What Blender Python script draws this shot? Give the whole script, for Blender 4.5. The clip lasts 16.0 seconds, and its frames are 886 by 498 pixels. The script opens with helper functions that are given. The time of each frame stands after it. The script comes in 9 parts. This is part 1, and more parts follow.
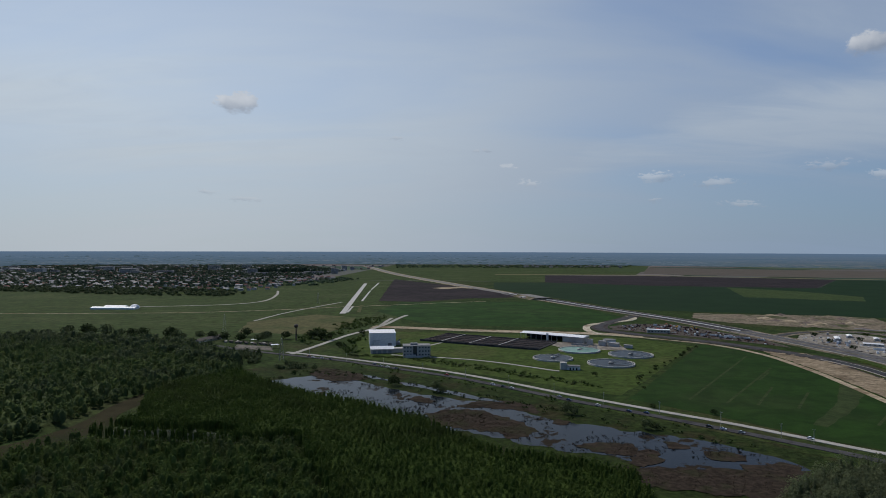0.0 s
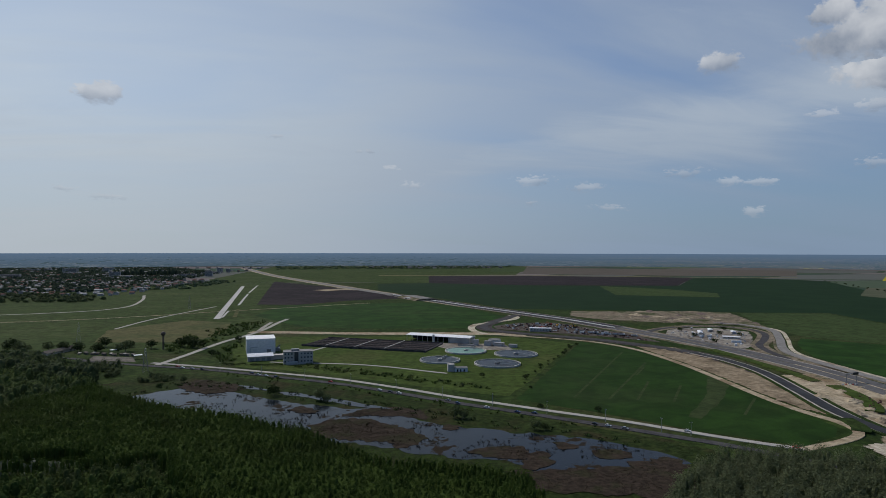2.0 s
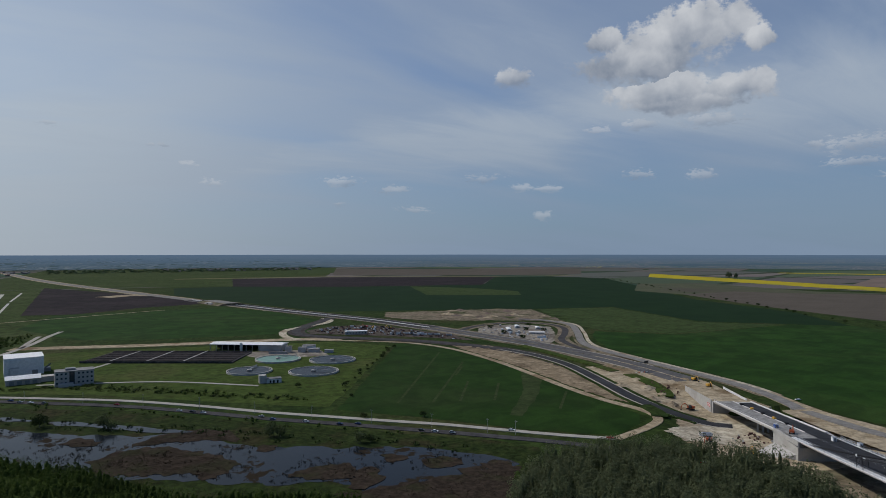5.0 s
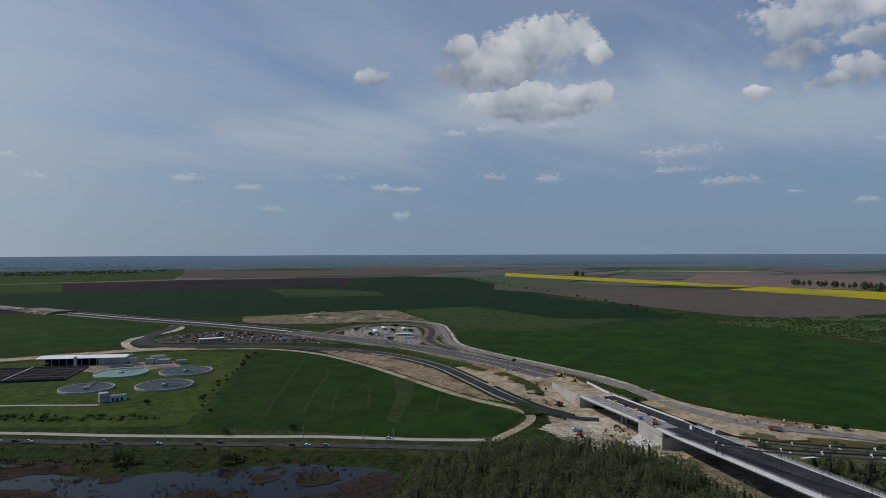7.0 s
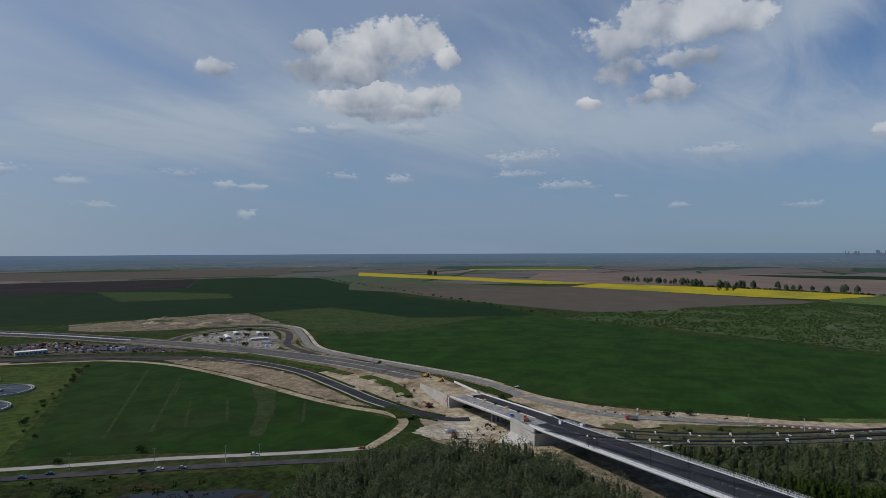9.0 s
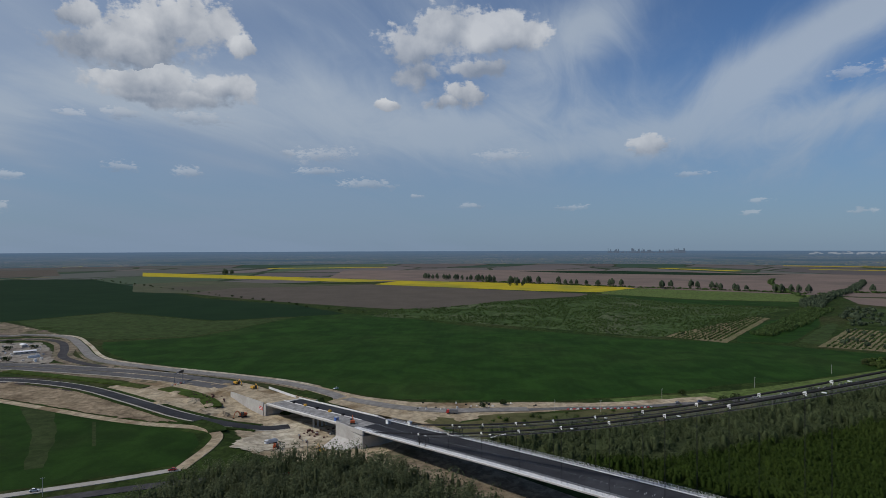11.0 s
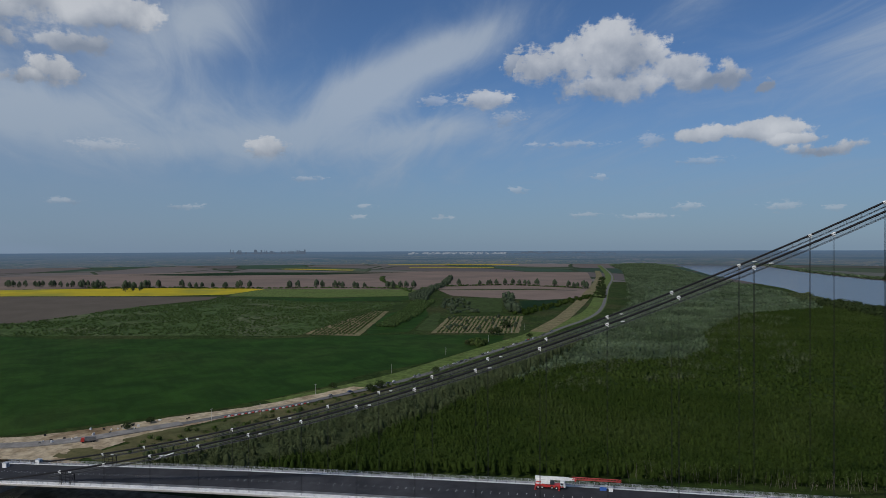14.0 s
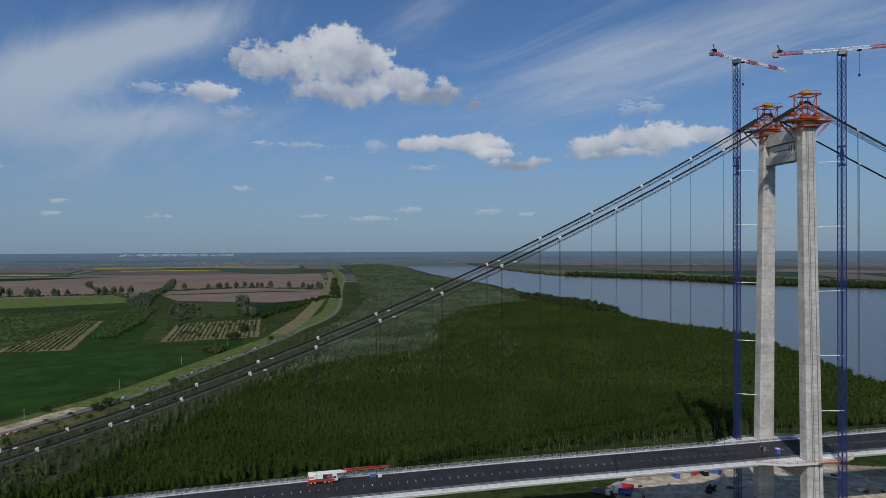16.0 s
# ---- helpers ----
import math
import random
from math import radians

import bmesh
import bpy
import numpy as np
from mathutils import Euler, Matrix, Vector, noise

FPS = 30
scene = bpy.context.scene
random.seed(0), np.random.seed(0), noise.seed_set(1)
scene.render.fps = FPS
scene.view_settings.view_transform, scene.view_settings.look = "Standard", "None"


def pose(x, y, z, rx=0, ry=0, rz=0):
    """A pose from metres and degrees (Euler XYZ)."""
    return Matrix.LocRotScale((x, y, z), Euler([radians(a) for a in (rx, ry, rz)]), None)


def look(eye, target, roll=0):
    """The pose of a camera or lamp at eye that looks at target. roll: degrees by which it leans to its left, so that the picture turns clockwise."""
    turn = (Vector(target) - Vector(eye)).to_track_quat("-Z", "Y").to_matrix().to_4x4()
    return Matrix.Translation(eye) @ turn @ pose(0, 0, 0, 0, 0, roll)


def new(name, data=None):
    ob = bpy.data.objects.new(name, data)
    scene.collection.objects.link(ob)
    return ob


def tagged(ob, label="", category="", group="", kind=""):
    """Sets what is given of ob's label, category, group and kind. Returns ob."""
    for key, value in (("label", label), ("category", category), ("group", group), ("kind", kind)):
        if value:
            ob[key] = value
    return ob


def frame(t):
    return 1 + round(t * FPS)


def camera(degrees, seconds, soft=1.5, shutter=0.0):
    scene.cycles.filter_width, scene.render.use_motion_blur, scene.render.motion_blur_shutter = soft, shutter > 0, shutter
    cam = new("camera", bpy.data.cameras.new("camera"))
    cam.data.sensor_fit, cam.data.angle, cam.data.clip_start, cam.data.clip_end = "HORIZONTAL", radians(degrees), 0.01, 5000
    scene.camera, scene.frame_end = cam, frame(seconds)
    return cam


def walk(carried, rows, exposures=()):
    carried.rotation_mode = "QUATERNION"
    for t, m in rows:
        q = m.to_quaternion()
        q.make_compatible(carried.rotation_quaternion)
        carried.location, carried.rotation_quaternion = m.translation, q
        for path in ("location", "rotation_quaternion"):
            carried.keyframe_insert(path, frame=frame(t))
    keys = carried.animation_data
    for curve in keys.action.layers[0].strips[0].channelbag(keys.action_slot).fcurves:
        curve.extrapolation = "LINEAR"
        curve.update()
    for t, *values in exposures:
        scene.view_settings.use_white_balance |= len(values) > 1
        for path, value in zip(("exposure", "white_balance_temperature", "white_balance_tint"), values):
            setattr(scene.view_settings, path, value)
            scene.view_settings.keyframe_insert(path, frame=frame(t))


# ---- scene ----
# The camera's flight: seconds, place, yaw, pitch, roll.
cam = camera(69.9, 16.0, soft=0.8)
ROWS = [
    (0.0, 0.0, 0.0, 124.2, 0.00, -0.09, -0.18),
    (0.5, -0.3, 5.5, 123.9, -1.95, -0.06, -0.15),
    (1.0, -0.6, 11.0, 123.7, -4.62, -0.03, -0.13),
    (1.5, -0.9, 16.4, 123.5, -7.50, 0.01, -0.12),
    (2.0, -1.1, 21.8, 123.2, -10.52, 0.04, -0.10),
    (2.5, -1.2, 27.2, 123.0, -13.23, 0.07, -0.09),
    (3.0, -1.3, 32.6, 122.7, -16.14, 0.09, -0.07),
    (3.5, -1.3, 38.0, 122.5, -18.79, 0.11, -0.05),
    (4.0, -1.3, 43.4, 122.3, -21.58, 0.13, -0.04),
    (4.5, -1.3, 48.8, 122.1, -24.58, 0.15, -0.02),
    (7.0, -0.6, 75.6, 122.4, -40.42, 0.18, 0.18),
    (7.5, -0.5, 80.9, 122.6, -43.39, 0.17, 0.19),
    (8.0, -0.4, 86.1, 122.7, -46.75, 0.15, 0.20),
    (8.5, -0.3, 91.3, 122.8, -50.13, 0.13, 0.20),
    (11.0, -0.1, 116.6, 123.4, -71.88, -0.15, 0.14),
    (11.5, -0.2, 121.4, 123.4, -77.07, -0.15, 0.12),
    (12.0, -0.3, 126.2, 123.3, -82.95, -0.13, 0.12),
    (12.5, -0.3, 131.0, 123.2, -88.32, -0.12, 0.13),
    (13.0, -0.2, 135.8, 123.1, -94.04, -0.13, 0.16),
    (13.5, -0.1, 140.6, 123.0, -99.51, -0.12, 0.17),
    (14.0, 0.1, 145.5, 122.9, -105.38, -0.12, 0.18),
    (14.5, 0.2, 150.4, 122.9, -110.96, -0.12, 0.18),
    (15.0, 0.3, 155.3, 122.8, -117.16, -0.10, 0.17),
    (15.5, 0.4, 160.2, 122.8, -123.03, -0.08, 0.17),
    (16.0, 0.5, 165.2, 122.8, -129.55, -0.06, 0.17),
]
walk(cam, [(t, pose(x, y, z, 90 + p, r, w)) for t, x, y, z, w, p, r in ROWS],
     exposures=((0.0, 0.06), (3.0, 0.0), (6.5, -0.09), (8.0, -0.06), (11.0, -0.04), (13.0, -0.09), (15.0, -0.04), (16.0, 0.03)))

# ---- sun and sky ----
SUN_YAW, SUN_EL = 38.0, 45.5
sun = new("sun", bpy.data.lights.new("sun", "SUN"))
sun.data.energy, sun.data.angle, sun.data.color = 2.8, radians(0.53), (1.0, 0.95, 0.88)
SUN_TO = Vector((-math.sin(radians(SUN_YAW)) * math.cos(radians(SUN_EL)), math.cos(radians(SUN_YAW)) * math.cos(radians(SUN_EL)), math.sin(radians(SUN_EL))))
sun.matrix_basis = look(SUN_TO * 400, (0, 0, 0))
scene.view_settings.exposure = 0.0


def toward(yaw, el):
    """Unit vector to a yaw (left of +y) and elevation, in degrees."""
    a, e = radians(yaw), radians(el)
    return Vector((-math.sin(a) * math.cos(e), math.cos(a) * math.cos(e), math.sin(e)))


class Nodes:
    """Small helper to write node graphs in a few words."""

    def __init__(self, tree):
        self.tree = tree
        tree.nodes.clear()

    def add(self, kind, **sets):
        n = self.tree.nodes.new(kind)
        for k, v in sets.items():
            setattr(n, k, v)
        return n

    def put(self, socket, v):
        if isinstance(v, bpy.types.NodeSocket):
            self.tree.links.new(v, socket)
        elif isinstance(v, (tuple, list, Vector)) and socket.type == "RGBA":
            socket.default_value = (*v[:3], 1.0)
        else:
            socket.default_value = v

    def math(self, op, a, b=0.0, c=0.0, clamp=False):
        n = self.add("ShaderNodeMath", operation=op, use_clamp=clamp)
        for i, v in enumerate((a, b, c)):
            self.put(n.inputs[i], v)
        return n.outputs[0]

    def vec(self, op, a, b=(0, 0, 0), out=0):
        n = self.add("ShaderNodeVectorMath", operation=op)
        self.put(n.inputs[0], a)
        if op == "SCALE":
            self.put(n.inputs[3], b)
        else:
            self.put(n.inputs[1], b)
        return n.outputs[out]

    def mix(self, fac, a, b, kind="MIX"):
        n = self.add("ShaderNodeMix", data_type="RGBA", blend_type=kind)
        self.put(n.inputs[0], fac), self.put(n.inputs[6], a), self.put(n.inputs[7], b)
        return n.outputs[2]

    def fmix(self, fac, a, b):
        n = self.add("ShaderNodeMix", data_type="FLOAT")
        self.put(n.inputs[0], fac), self.put(n.inputs[2], a), self.put(n.inputs[3], b)
        return n.outputs[0]

    def noise(self, vec, scale, detail=4.0, rough=0.55, out=0, dist=0.0):
        n = self.add("ShaderNodeTexNoise")
        self.put(n.inputs["Vector"], vec)
        n.inputs["Scale"].default_value, n.inputs["Detail"].default_value = scale, detail
        n.inputs["Roughness"].default_value, n.inputs["Distortion"].default_value = rough, dist
        return n.outputs[out]

    def ramp(self, x, a, b, lo=0.0, hi=1.0, smooth=True):
        n = self.add("ShaderNodeMapRange", interpolation_type="SMOOTHSTEP" if smooth else "LINEAR")
        for i, v in enumerate((x, a, b, lo, hi)):
            self.put(n.inputs[i], v)
        return n.outputs[0]


world = bpy.data.worlds.new("sky")
scene.world = world
world.use_nodes = True
W = Nodes(world.node_tree)
d = W.add("ShaderNodeTexCoord").outputs["Generated"]
sky = W.add("ShaderNodeTexSky", sky_type="NISHITA", sun_disc=False, sun_elevation=radians(SUN_EL), sun_rotation=radians(360 - SUN_YAW), altitude=100.0, air_density=1.0, dust_density=0.6, ozone_density=2.6)
SKY = 0.077
base = W.vec("MULTIPLY", sky.outputs[0], (SKY * 0.60, SKY * 0.81, SKY * 1.06))
xyz = W.add("ShaderNodeSeparateXYZ")
W.put(xyz.inputs[0], d)
up = W.math("MAXIMUM", xyz.outputs[2], 0.0)
# high veil and streaks of cirrus, laid out on a flat layer
flat = W.add("ShaderNodeCombineXYZ")
deep = W.math("ADD", up, 0.16)
W.put(flat.inputs[0], W.math("DIVIDE", xyz.outputs[0], deep))
W.put(flat.inputs[1], W.math("DIVIDE", xyz.outputs[1], deep))
turned = W.add("ShaderNodeMapping")
W.put(turned.inputs[0], flat.outputs[0])
turned.inputs["Rotation"].default_value = (0, 0, radians(28))
turned.inputs["Scale"].default_value = (0.55, 1.5, 1.0)
streak = W.noise(turned.outputs[0], 0.75, 7.0, 0.5, dist=0.9)
broad = W.noise(flat.outputs[0], 0.42, 3.0, 0.5)
west = W.math("POWER", W.ramp(W.vec("DOT_PRODUCT", d, toward(26, 9), out=1), 0.25, 1.0, smooth=False), 2.4)
# placed streaks: yaw, elevation, half length and half width in degrees, tilt, strength
STREAKS = [(-98.5, 13.4, 6.0, 2.5, -30, 1.0), (-105.0, 16.6, 5.0, 1.6, -18, 0.6), (-84.5, 18.6, 6.0, 3.0, -35, 0.95), (-76.0, 10.8, 9.0, 2.0, -6, 0.6), (-91.0, 13.0, 8.0, 2.4, -14, 0.45), (-103.0, 10.0, 9.0, 1.2, -10, 0.6), (-86.0, 8.8, 9.0, 1.4, -8, 0.8), (-69.0, 10.5, 12.0, 3.2, 6, 0.8), (-109.0, 18.5, 6.0, 1.6, -14, 0.45), (-143.0, 14.5, 9.0, 3.4, -18, 0.6),
           (-38.0, 11.0, 15.0, 2.6, -14, 0.8), (-55.0, 12.5, 10.0, 3.0, -8, 0.6), (-70.0, 20.0, 10.0, 4.0, 10, 0.5), (-160.0, 18.0, 10.0, 3.5, -10, 0.7), (-128.0, 20.5, 5.0, 1.8, -30, 0.6), (-20.0, 9.5, 12.0, 1.8, -12, 0.6)]
wisp = None
for yaw, el, hl, hw, tilt, gain in STREAKS:
    c = toward(yaw, el)
    r0 = c.cross(Vector((0, 0, 1))).normalized()
    u0 = r0.cross(c)
    r, u = r0 * math.cos(radians(tilt)) - u0 * math.sin(radians(tilt)), u0 * math.cos(radians(tilt)) + r0 * math.sin(radians(tilt))
    co = W.add("ShaderNodeCombineXYZ")
    away = W.vec("SUBTRACT", d, c)
    W.put(co.inputs[0], W.vec("DOT_PRODUCT", away, r / math.sin(radians(hl)), out=1))
    W.put(co.inputs[1], W.vec("DOT_PRODUCT", away, u / math.sin(radians(hw)), out=1))
    f = W.math("MULTIPLY", W.math("EXPONENT", W.math("MULTIPLY", W.vec("DOT_PRODUCT", co.outputs[0], co.outputs[0], out=1), -0.8)), gain)
    wisp = f if wisp is None else W.math("ADD", wisp, f)
fine = W.noise(turned.outputs[0], 2.4, 8.0, 0.62, dist=1.3)
fibre = W.math("ADD", W.math("ADD", W.math("MULTIPLY", streak, 0.85), W.math("MULTIPLY", broad, 0.45)), W.math("MULTIPLY_ADD", fine, 0.62, 0.03))
cirrus = W.ramp(W.math("ADD", W.math("ADD", fibre, W.math("MULTIPLY", wisp, 0.55)), W.math("MULTIPLY", west, 0.12)), 0.96, 1.62)
cirrus = W.math("MULTIPLY", cirrus, W.ramp(up, 0.02, 0.12))
veil = W.math("MULTIPLY", W.ramp(west, 0.0, 1.0), W.ramp(W.math("ADD", streak, broad), 0.75, 1.2, 0.58, 0.92))
thin = W.math("MULTIPLY", W.ramp(W.vec("DOT_PRODUCT", d, toward(-32, 12), out=1), 0.42, 0.98), W.ramp(W.math("ADD", W.math("MULTIPLY", broad, 0.6), W.math("MULTIPLY", streak, 0.4)), 0.36, 0.64, 0.30, 0.92))
base = W.mix(thin, base, (0.30, 0.365, 0.465))
veil = W.math("MAXIMUM", veil, W.math("MULTIPLY", cirrus, 0.70))
c1 = W.mix(veil, base, W.mix(cirrus, W.mix(west, (0.30, 0.375, 0.49), (0.55, 0.61, 0.65)), (0.43, 0.49, 0.56)))
# low haze over the horizon
haze = W.math("MULTIPLY", W.ramp(up, 0.28, 0.0), 0.72)
c2 = W.mix(haze, c1, W.mix(west, (0.182, 0.262, 0.378), (0.395, 0.44, 0.495)))
# heaped clouds, each of several heads: yaw, elevation, half width and half height in degrees
WEST_HEAP = [(-49.6, 18.1, 3.6, 1.9), (-52.5, 18.4, 2.0, 1.7), (-46.8, 17.1, 3.0, 1.6), (-42.5, 15.7, 2.7, 1.4), (-46.0, 15.9, 4.8, 1.8), (-41.7, 17.9, 1.4, 0.9), (-54.7, 16.7, 1.1, 0.8)]
WEST_SHELF = [(-46.8, 13.5, 3.8, 1.3), (-52.8, 13.5, 2.2, 1.0), (-48.8, 12.3, 4.8, 0.7)]
MID_HEAP = [(-72.8, 18.9, 4.1, 1.7), (-69.5, 17.5, 3.3, 1.7), (-76.4, 18.4, 3.6, 1.6), (-79.0, 18.0, 2.0, 1.3), (-69.8, 15.3, 2.5, 1.3), (-75.4, 15.8, 3.1, 0.8)]
MID_TUFT = [(-73.9, 13.5, 2.3, 1.1), (-72.3, 12.8, 1.8, 0.6), (-67.0, 12.6, 1.1, 0.4)]
EAST_HEAP = [(-119.8, 17.0, 3.4, 1.8), (-116.3, 16.3, 2.8, 1.6), (-113.8, 15.6, 2.4, 1.2), (-121.9, 15.9, 3.6, 1.9), (-120.6, 13.7, 4.3, 1.2), (-125.2, 14.8, 2.0, 1.0), (-128.2, 13.7, 2.4, 0.9), (-132.2, 12.7, 0.7, 0.5)]
EAST_SHELF = [(-131.0, 9.2, 2.3, 0.6), (-127.7, 9.2, 2.3, 0.7), (-133.2, 9.5, 2.5, 0.8), (-136.4, 7.5, 2.2, 0.6), (-134.7, 8.5, 2.0, 0.5)]
FAR_EAST = [(-148.2, 9.2, 3.8, 1.3), (-152.2, 9.4, 2.3, 0.9), (-143.4, 8.9, 2.0, 1.0), (-145.2, 7.9, 3.1, 0.6), (-154.1, 8.6, 1.9, 0.9)]
SMALL_WEST = [(-34.4, 15.1, 1.6, 0.7), (-31.4, 6.4, 1.5, 0.4), (-44.7, 6.5, 1.1, 0.4), (-50.1, 6.3, 0.8, 0.4), (-18.6, 6.1, 1.3, 0.3), (-23.8, 5.4, 1.4, 0.3), (-18.4, 4.2, 0.4, 0.2), (-25.2, 3.6, 1.3, 0.3), (-34.6, 5.6, 0.9, 0.3), (-37.0, 5.5, 0.8, 0.2), (-36.6, 3.1, 0.7, 0.3), (-61.5, 8.1, 2.3, 0.6), (-65.1, 5.6, 2.2, 0.4), (-61.0, 6.7, 1.6, 0.3), (-58.2, 8.3, 0.6, 0.3), (-69.4, 4.6, 0.7, 0.2), (-74.9, 3.7, 0.7, 0.2), (-50.8, 10.8, 2.0, 0.5), (-45.3, 10.7, 1.3, 0.4), (-41.4, 10.4, 0.9, 0.3)]
SMALL_FIRST = [(17.8, 12.2, 1.5, 0.7), (-3.7, 8.7, 0.7, 0.2), (-5.5, 7.2, 0.9, 0.2), (4.2, 9.8, 0.7, 0.2), (-7.8, 5.7, 0.7, 0.3), (17.8, 4.2, 1.3, 0.2), (20.7, 4.7, 0.9, 0.2)]
SMALL_EAST = [(-146.9, 11.8, 1.5, 0.6), (-123.6, 9.1, 1.0, 0.5), (-108.9, 13.1, 2.0, 0.7), (-111.0, 11.3, 1.5, 0.6), (-104.6, 13.0, 0.9, 0.4), (-127.4, 7.1, 1.8, 0.3), (-119.3, 6.2, 0.6, 0.2), (-112.2, 5.1, 0.7, 0.3), (-126.7, 3.4, 1.0, 0.3), (-118.2, 2.8, 1.3, 0.2), (-122.8, 2.6, 2.0, 0.2), (-133.9, 3.2, 1.2, 0.4), (-137.3, 2.9, 0.7, 0.2), (-90.2, 8.6, 1.4, 0.8), (-116.8, 9.0, 2.5, 0.3), (-105.5, 2.6, 0.8, 0.2), (-98.2, 3.7, 0.8, 0.2), (-97.6, 2.7, 0.7, 0.2)]
SMALL_MID = [(-77.4, 8.1, 1.5, 0.5), (-83.0, 3.5, 1.1, 0.2), (-93.0, 6.1, 1.2, 0.2), (-111.9, 16.0, 0.8, 1.0), (-74.3, 3.7, 0.7, 0.2)]
bearing = W.add("ShaderNodeCombineXYZ")
W.put(bearing.inputs[0], W.math("MULTIPLY", W.math("ARCTAN2", W.math("MULTIPLY", xyz.outputs[0], -1.0), xyz.outputs[1]), 180 / math.pi))
rise = W.math("MULTIPLY", W.math("ARCSINE", xyz.outputs[2]), 180 / math.pi)
W.put(bearing.inputs[1], rise)
drift = W.vec("SUBTRACT", W.noise(d, 16.0, 5.0, 0.6, out=1), (0.5, 0.5, 0.5))
curled = W.vec("ADD", bearing.outputs[0], W.vec("MULTIPLY", drift, (4.6, 2.6, 0.0)))
ruffled = W.vec("ADD", bearing.outputs[0], W.vec("MULTIPLY", drift, (2.2, 0.9, 0.0)))


def head(yaw, el, hw, hh, where):
    """How deep a direction lies inside one cloud head: 1 in its middle, 0 at its edge."""
    n = W.add("ShaderNodeVectorMath", operation="MULTIPLY_ADD")
    W.put(n.inputs[0], where)
    n.inputs[1].default_value, n.inputs[2].default_value = (1 / hw, 1 / hh, 0), (-yaw / hw, -el / hh, 0)
    return W.math("SUBTRACT", 1.0, W.vec("LENGTH", n.outputs[0], out=1))


field, tall, might = -3.0, 0.0, 0.0


def join(f, v, strength):
    """Adds one cloud: its depth, height inside it and strength."""
    global field, tall, might
    if field == -3.0:
        field, tall, might = f, v, strength
        return
    more = W.math("GREATER_THAN", f, field)
    tall, might = W.fmix(more, tall, v), W.fmix(more, might, strength)
    field = W.math("MAXIMUM", field, f)


for heap_of, strength in ((WEST_HEAP, 1.0), (WEST_SHELF, 0.92), (MID_HEAP, 0.86), (MID_TUFT, 1.0), (EAST_HEAP, 0.88), (EAST_SHELF, 0.9), (FAR_EAST, 0.88)):
    low_el, top_el = min(q[1] - q[3] for q in heap_of), max(q[1] + q[3] for q in heap_of)
    whole = W.ramp(rise, low_el, top_el, -1.0, 1.0, smooth=False)
    depth, own = None, None
    for q in heap_of:
        f = head(q[0], q[1], q[2] * 1.12, q[3] * 1.12, curled)
        v = W.ramp(rise, q[1] - q[3], q[1] + q[3], -1.0, 1.0, smooth=False)
        own = v if depth is None else W.fmix(W.ramp(W.math("SUBTRACT", f, depth), -0.4, 0.4), own, v)
        depth = f if depth is None else W.math("SMOOTH_MAX", depth, f, 0.45)
    join(depth, W.fmix(0.4, whole, own), strength)
for small, strength in ((SMALL_WEST, 0.38), (SMALL_FIRST, 0.34), (SMALL_EAST, 0.34), (SMALL_MID, 0.32)):
    for yaw, el, hw, hh in small:
        join(head(yaw, el, hw * 1.25, hh * 1.3, ruffled), W.ramp(rise, el - hh, el + hh, -1.0, 1.0, smooth=False), min(0.95, strength + 0.45 * (hh > 0.65)))
warp = W.vec("ADD", d, W.vec("SCALE", W.noise(d, 9.0, 3.0, out=1), 0.05))
puff = W.noise(warp, 13.0, 7.0, 0.52)
lump = W.noise(d, 34.0, 6.0, 0.55)
wool = W.noise(d, 75.0, 4.0, 0.55)
heads = W.add("ShaderNodeTexVoronoi", feature="SMOOTH_F1")
W.put(heads.inputs["Vector"], W.vec("ADD", d, W.vec("SCALE", W.noise(d, 22.0, 3.0, out=1), 0.03)))
heads.inputs["Scale"].default_value, heads.inputs["Smoothness"].default_value = 20.0, 0.7
knob = W.math("MULTIPLY_ADD", heads.outputs["Distance"], -1.0, 0.42)
field = W.math("ADD", field, W.math("MULTIPLY", knob, 0.55))
torn = W.math("MULTIPLY", W.math("SUBTRACT", W.noise(W.vec("MULTIPLY", d, (1.0, 1.0, 2.6)), 95.0, 5.0, 0.62), 0.5), W.ramp(might, 0.88, 0.6, 0.5, 3.4))
field = W.math("ADD", field, torn)
dens = W.math("ADD", W.math("ADD", field, W.math("MULTIPLY_ADD", puff, 1.5, -0.72)), W.math("ADD", W.math("MULTIPLY_ADD", lump, 0.95, -0.475), W.math("MULTIPLY_ADD", wool, 0.9, -0.45)))
low = W.math("ADD", W.ramp(tall, -0.9, 0.3, 0.62, 0.26), W.ramp(might, 0.88, 0.6, 0.0, 0.35))
alpha = W.math("MULTIPLY", W.ramp(dens, -0.08, low), W.ramp(field, -0.75, 0.1))
puff2 = W.noise(W.vec("ADD", warp, tuple(SUN_TO * 0.03)), 13.0, 7.0, 0.52)
lit = W.math("ADD", W.ramp(tall, -0.8, 0.6, 0.10, 0.78), W.math("MULTIPLY", W.math("SUBTRACT", puff, puff2), 1.7), clamp=True)
lit = W.math("ADD", lit, W.math("MULTIPLY_ADD", lump, 0.55, -0.26), clamp=True)
lit = W.math("ADD", lit, W.math("MULTIPLY", knob, 0.35), clamp=True)
cloud = W.mix(lit, (0.225, 0.265, 0.335), (0.60, 0.62, 0.65))
c3 = W.mix(W.math("MULTIPLY", alpha, W.math("MULTIPLY", might, 0.95)), c2, cloud)
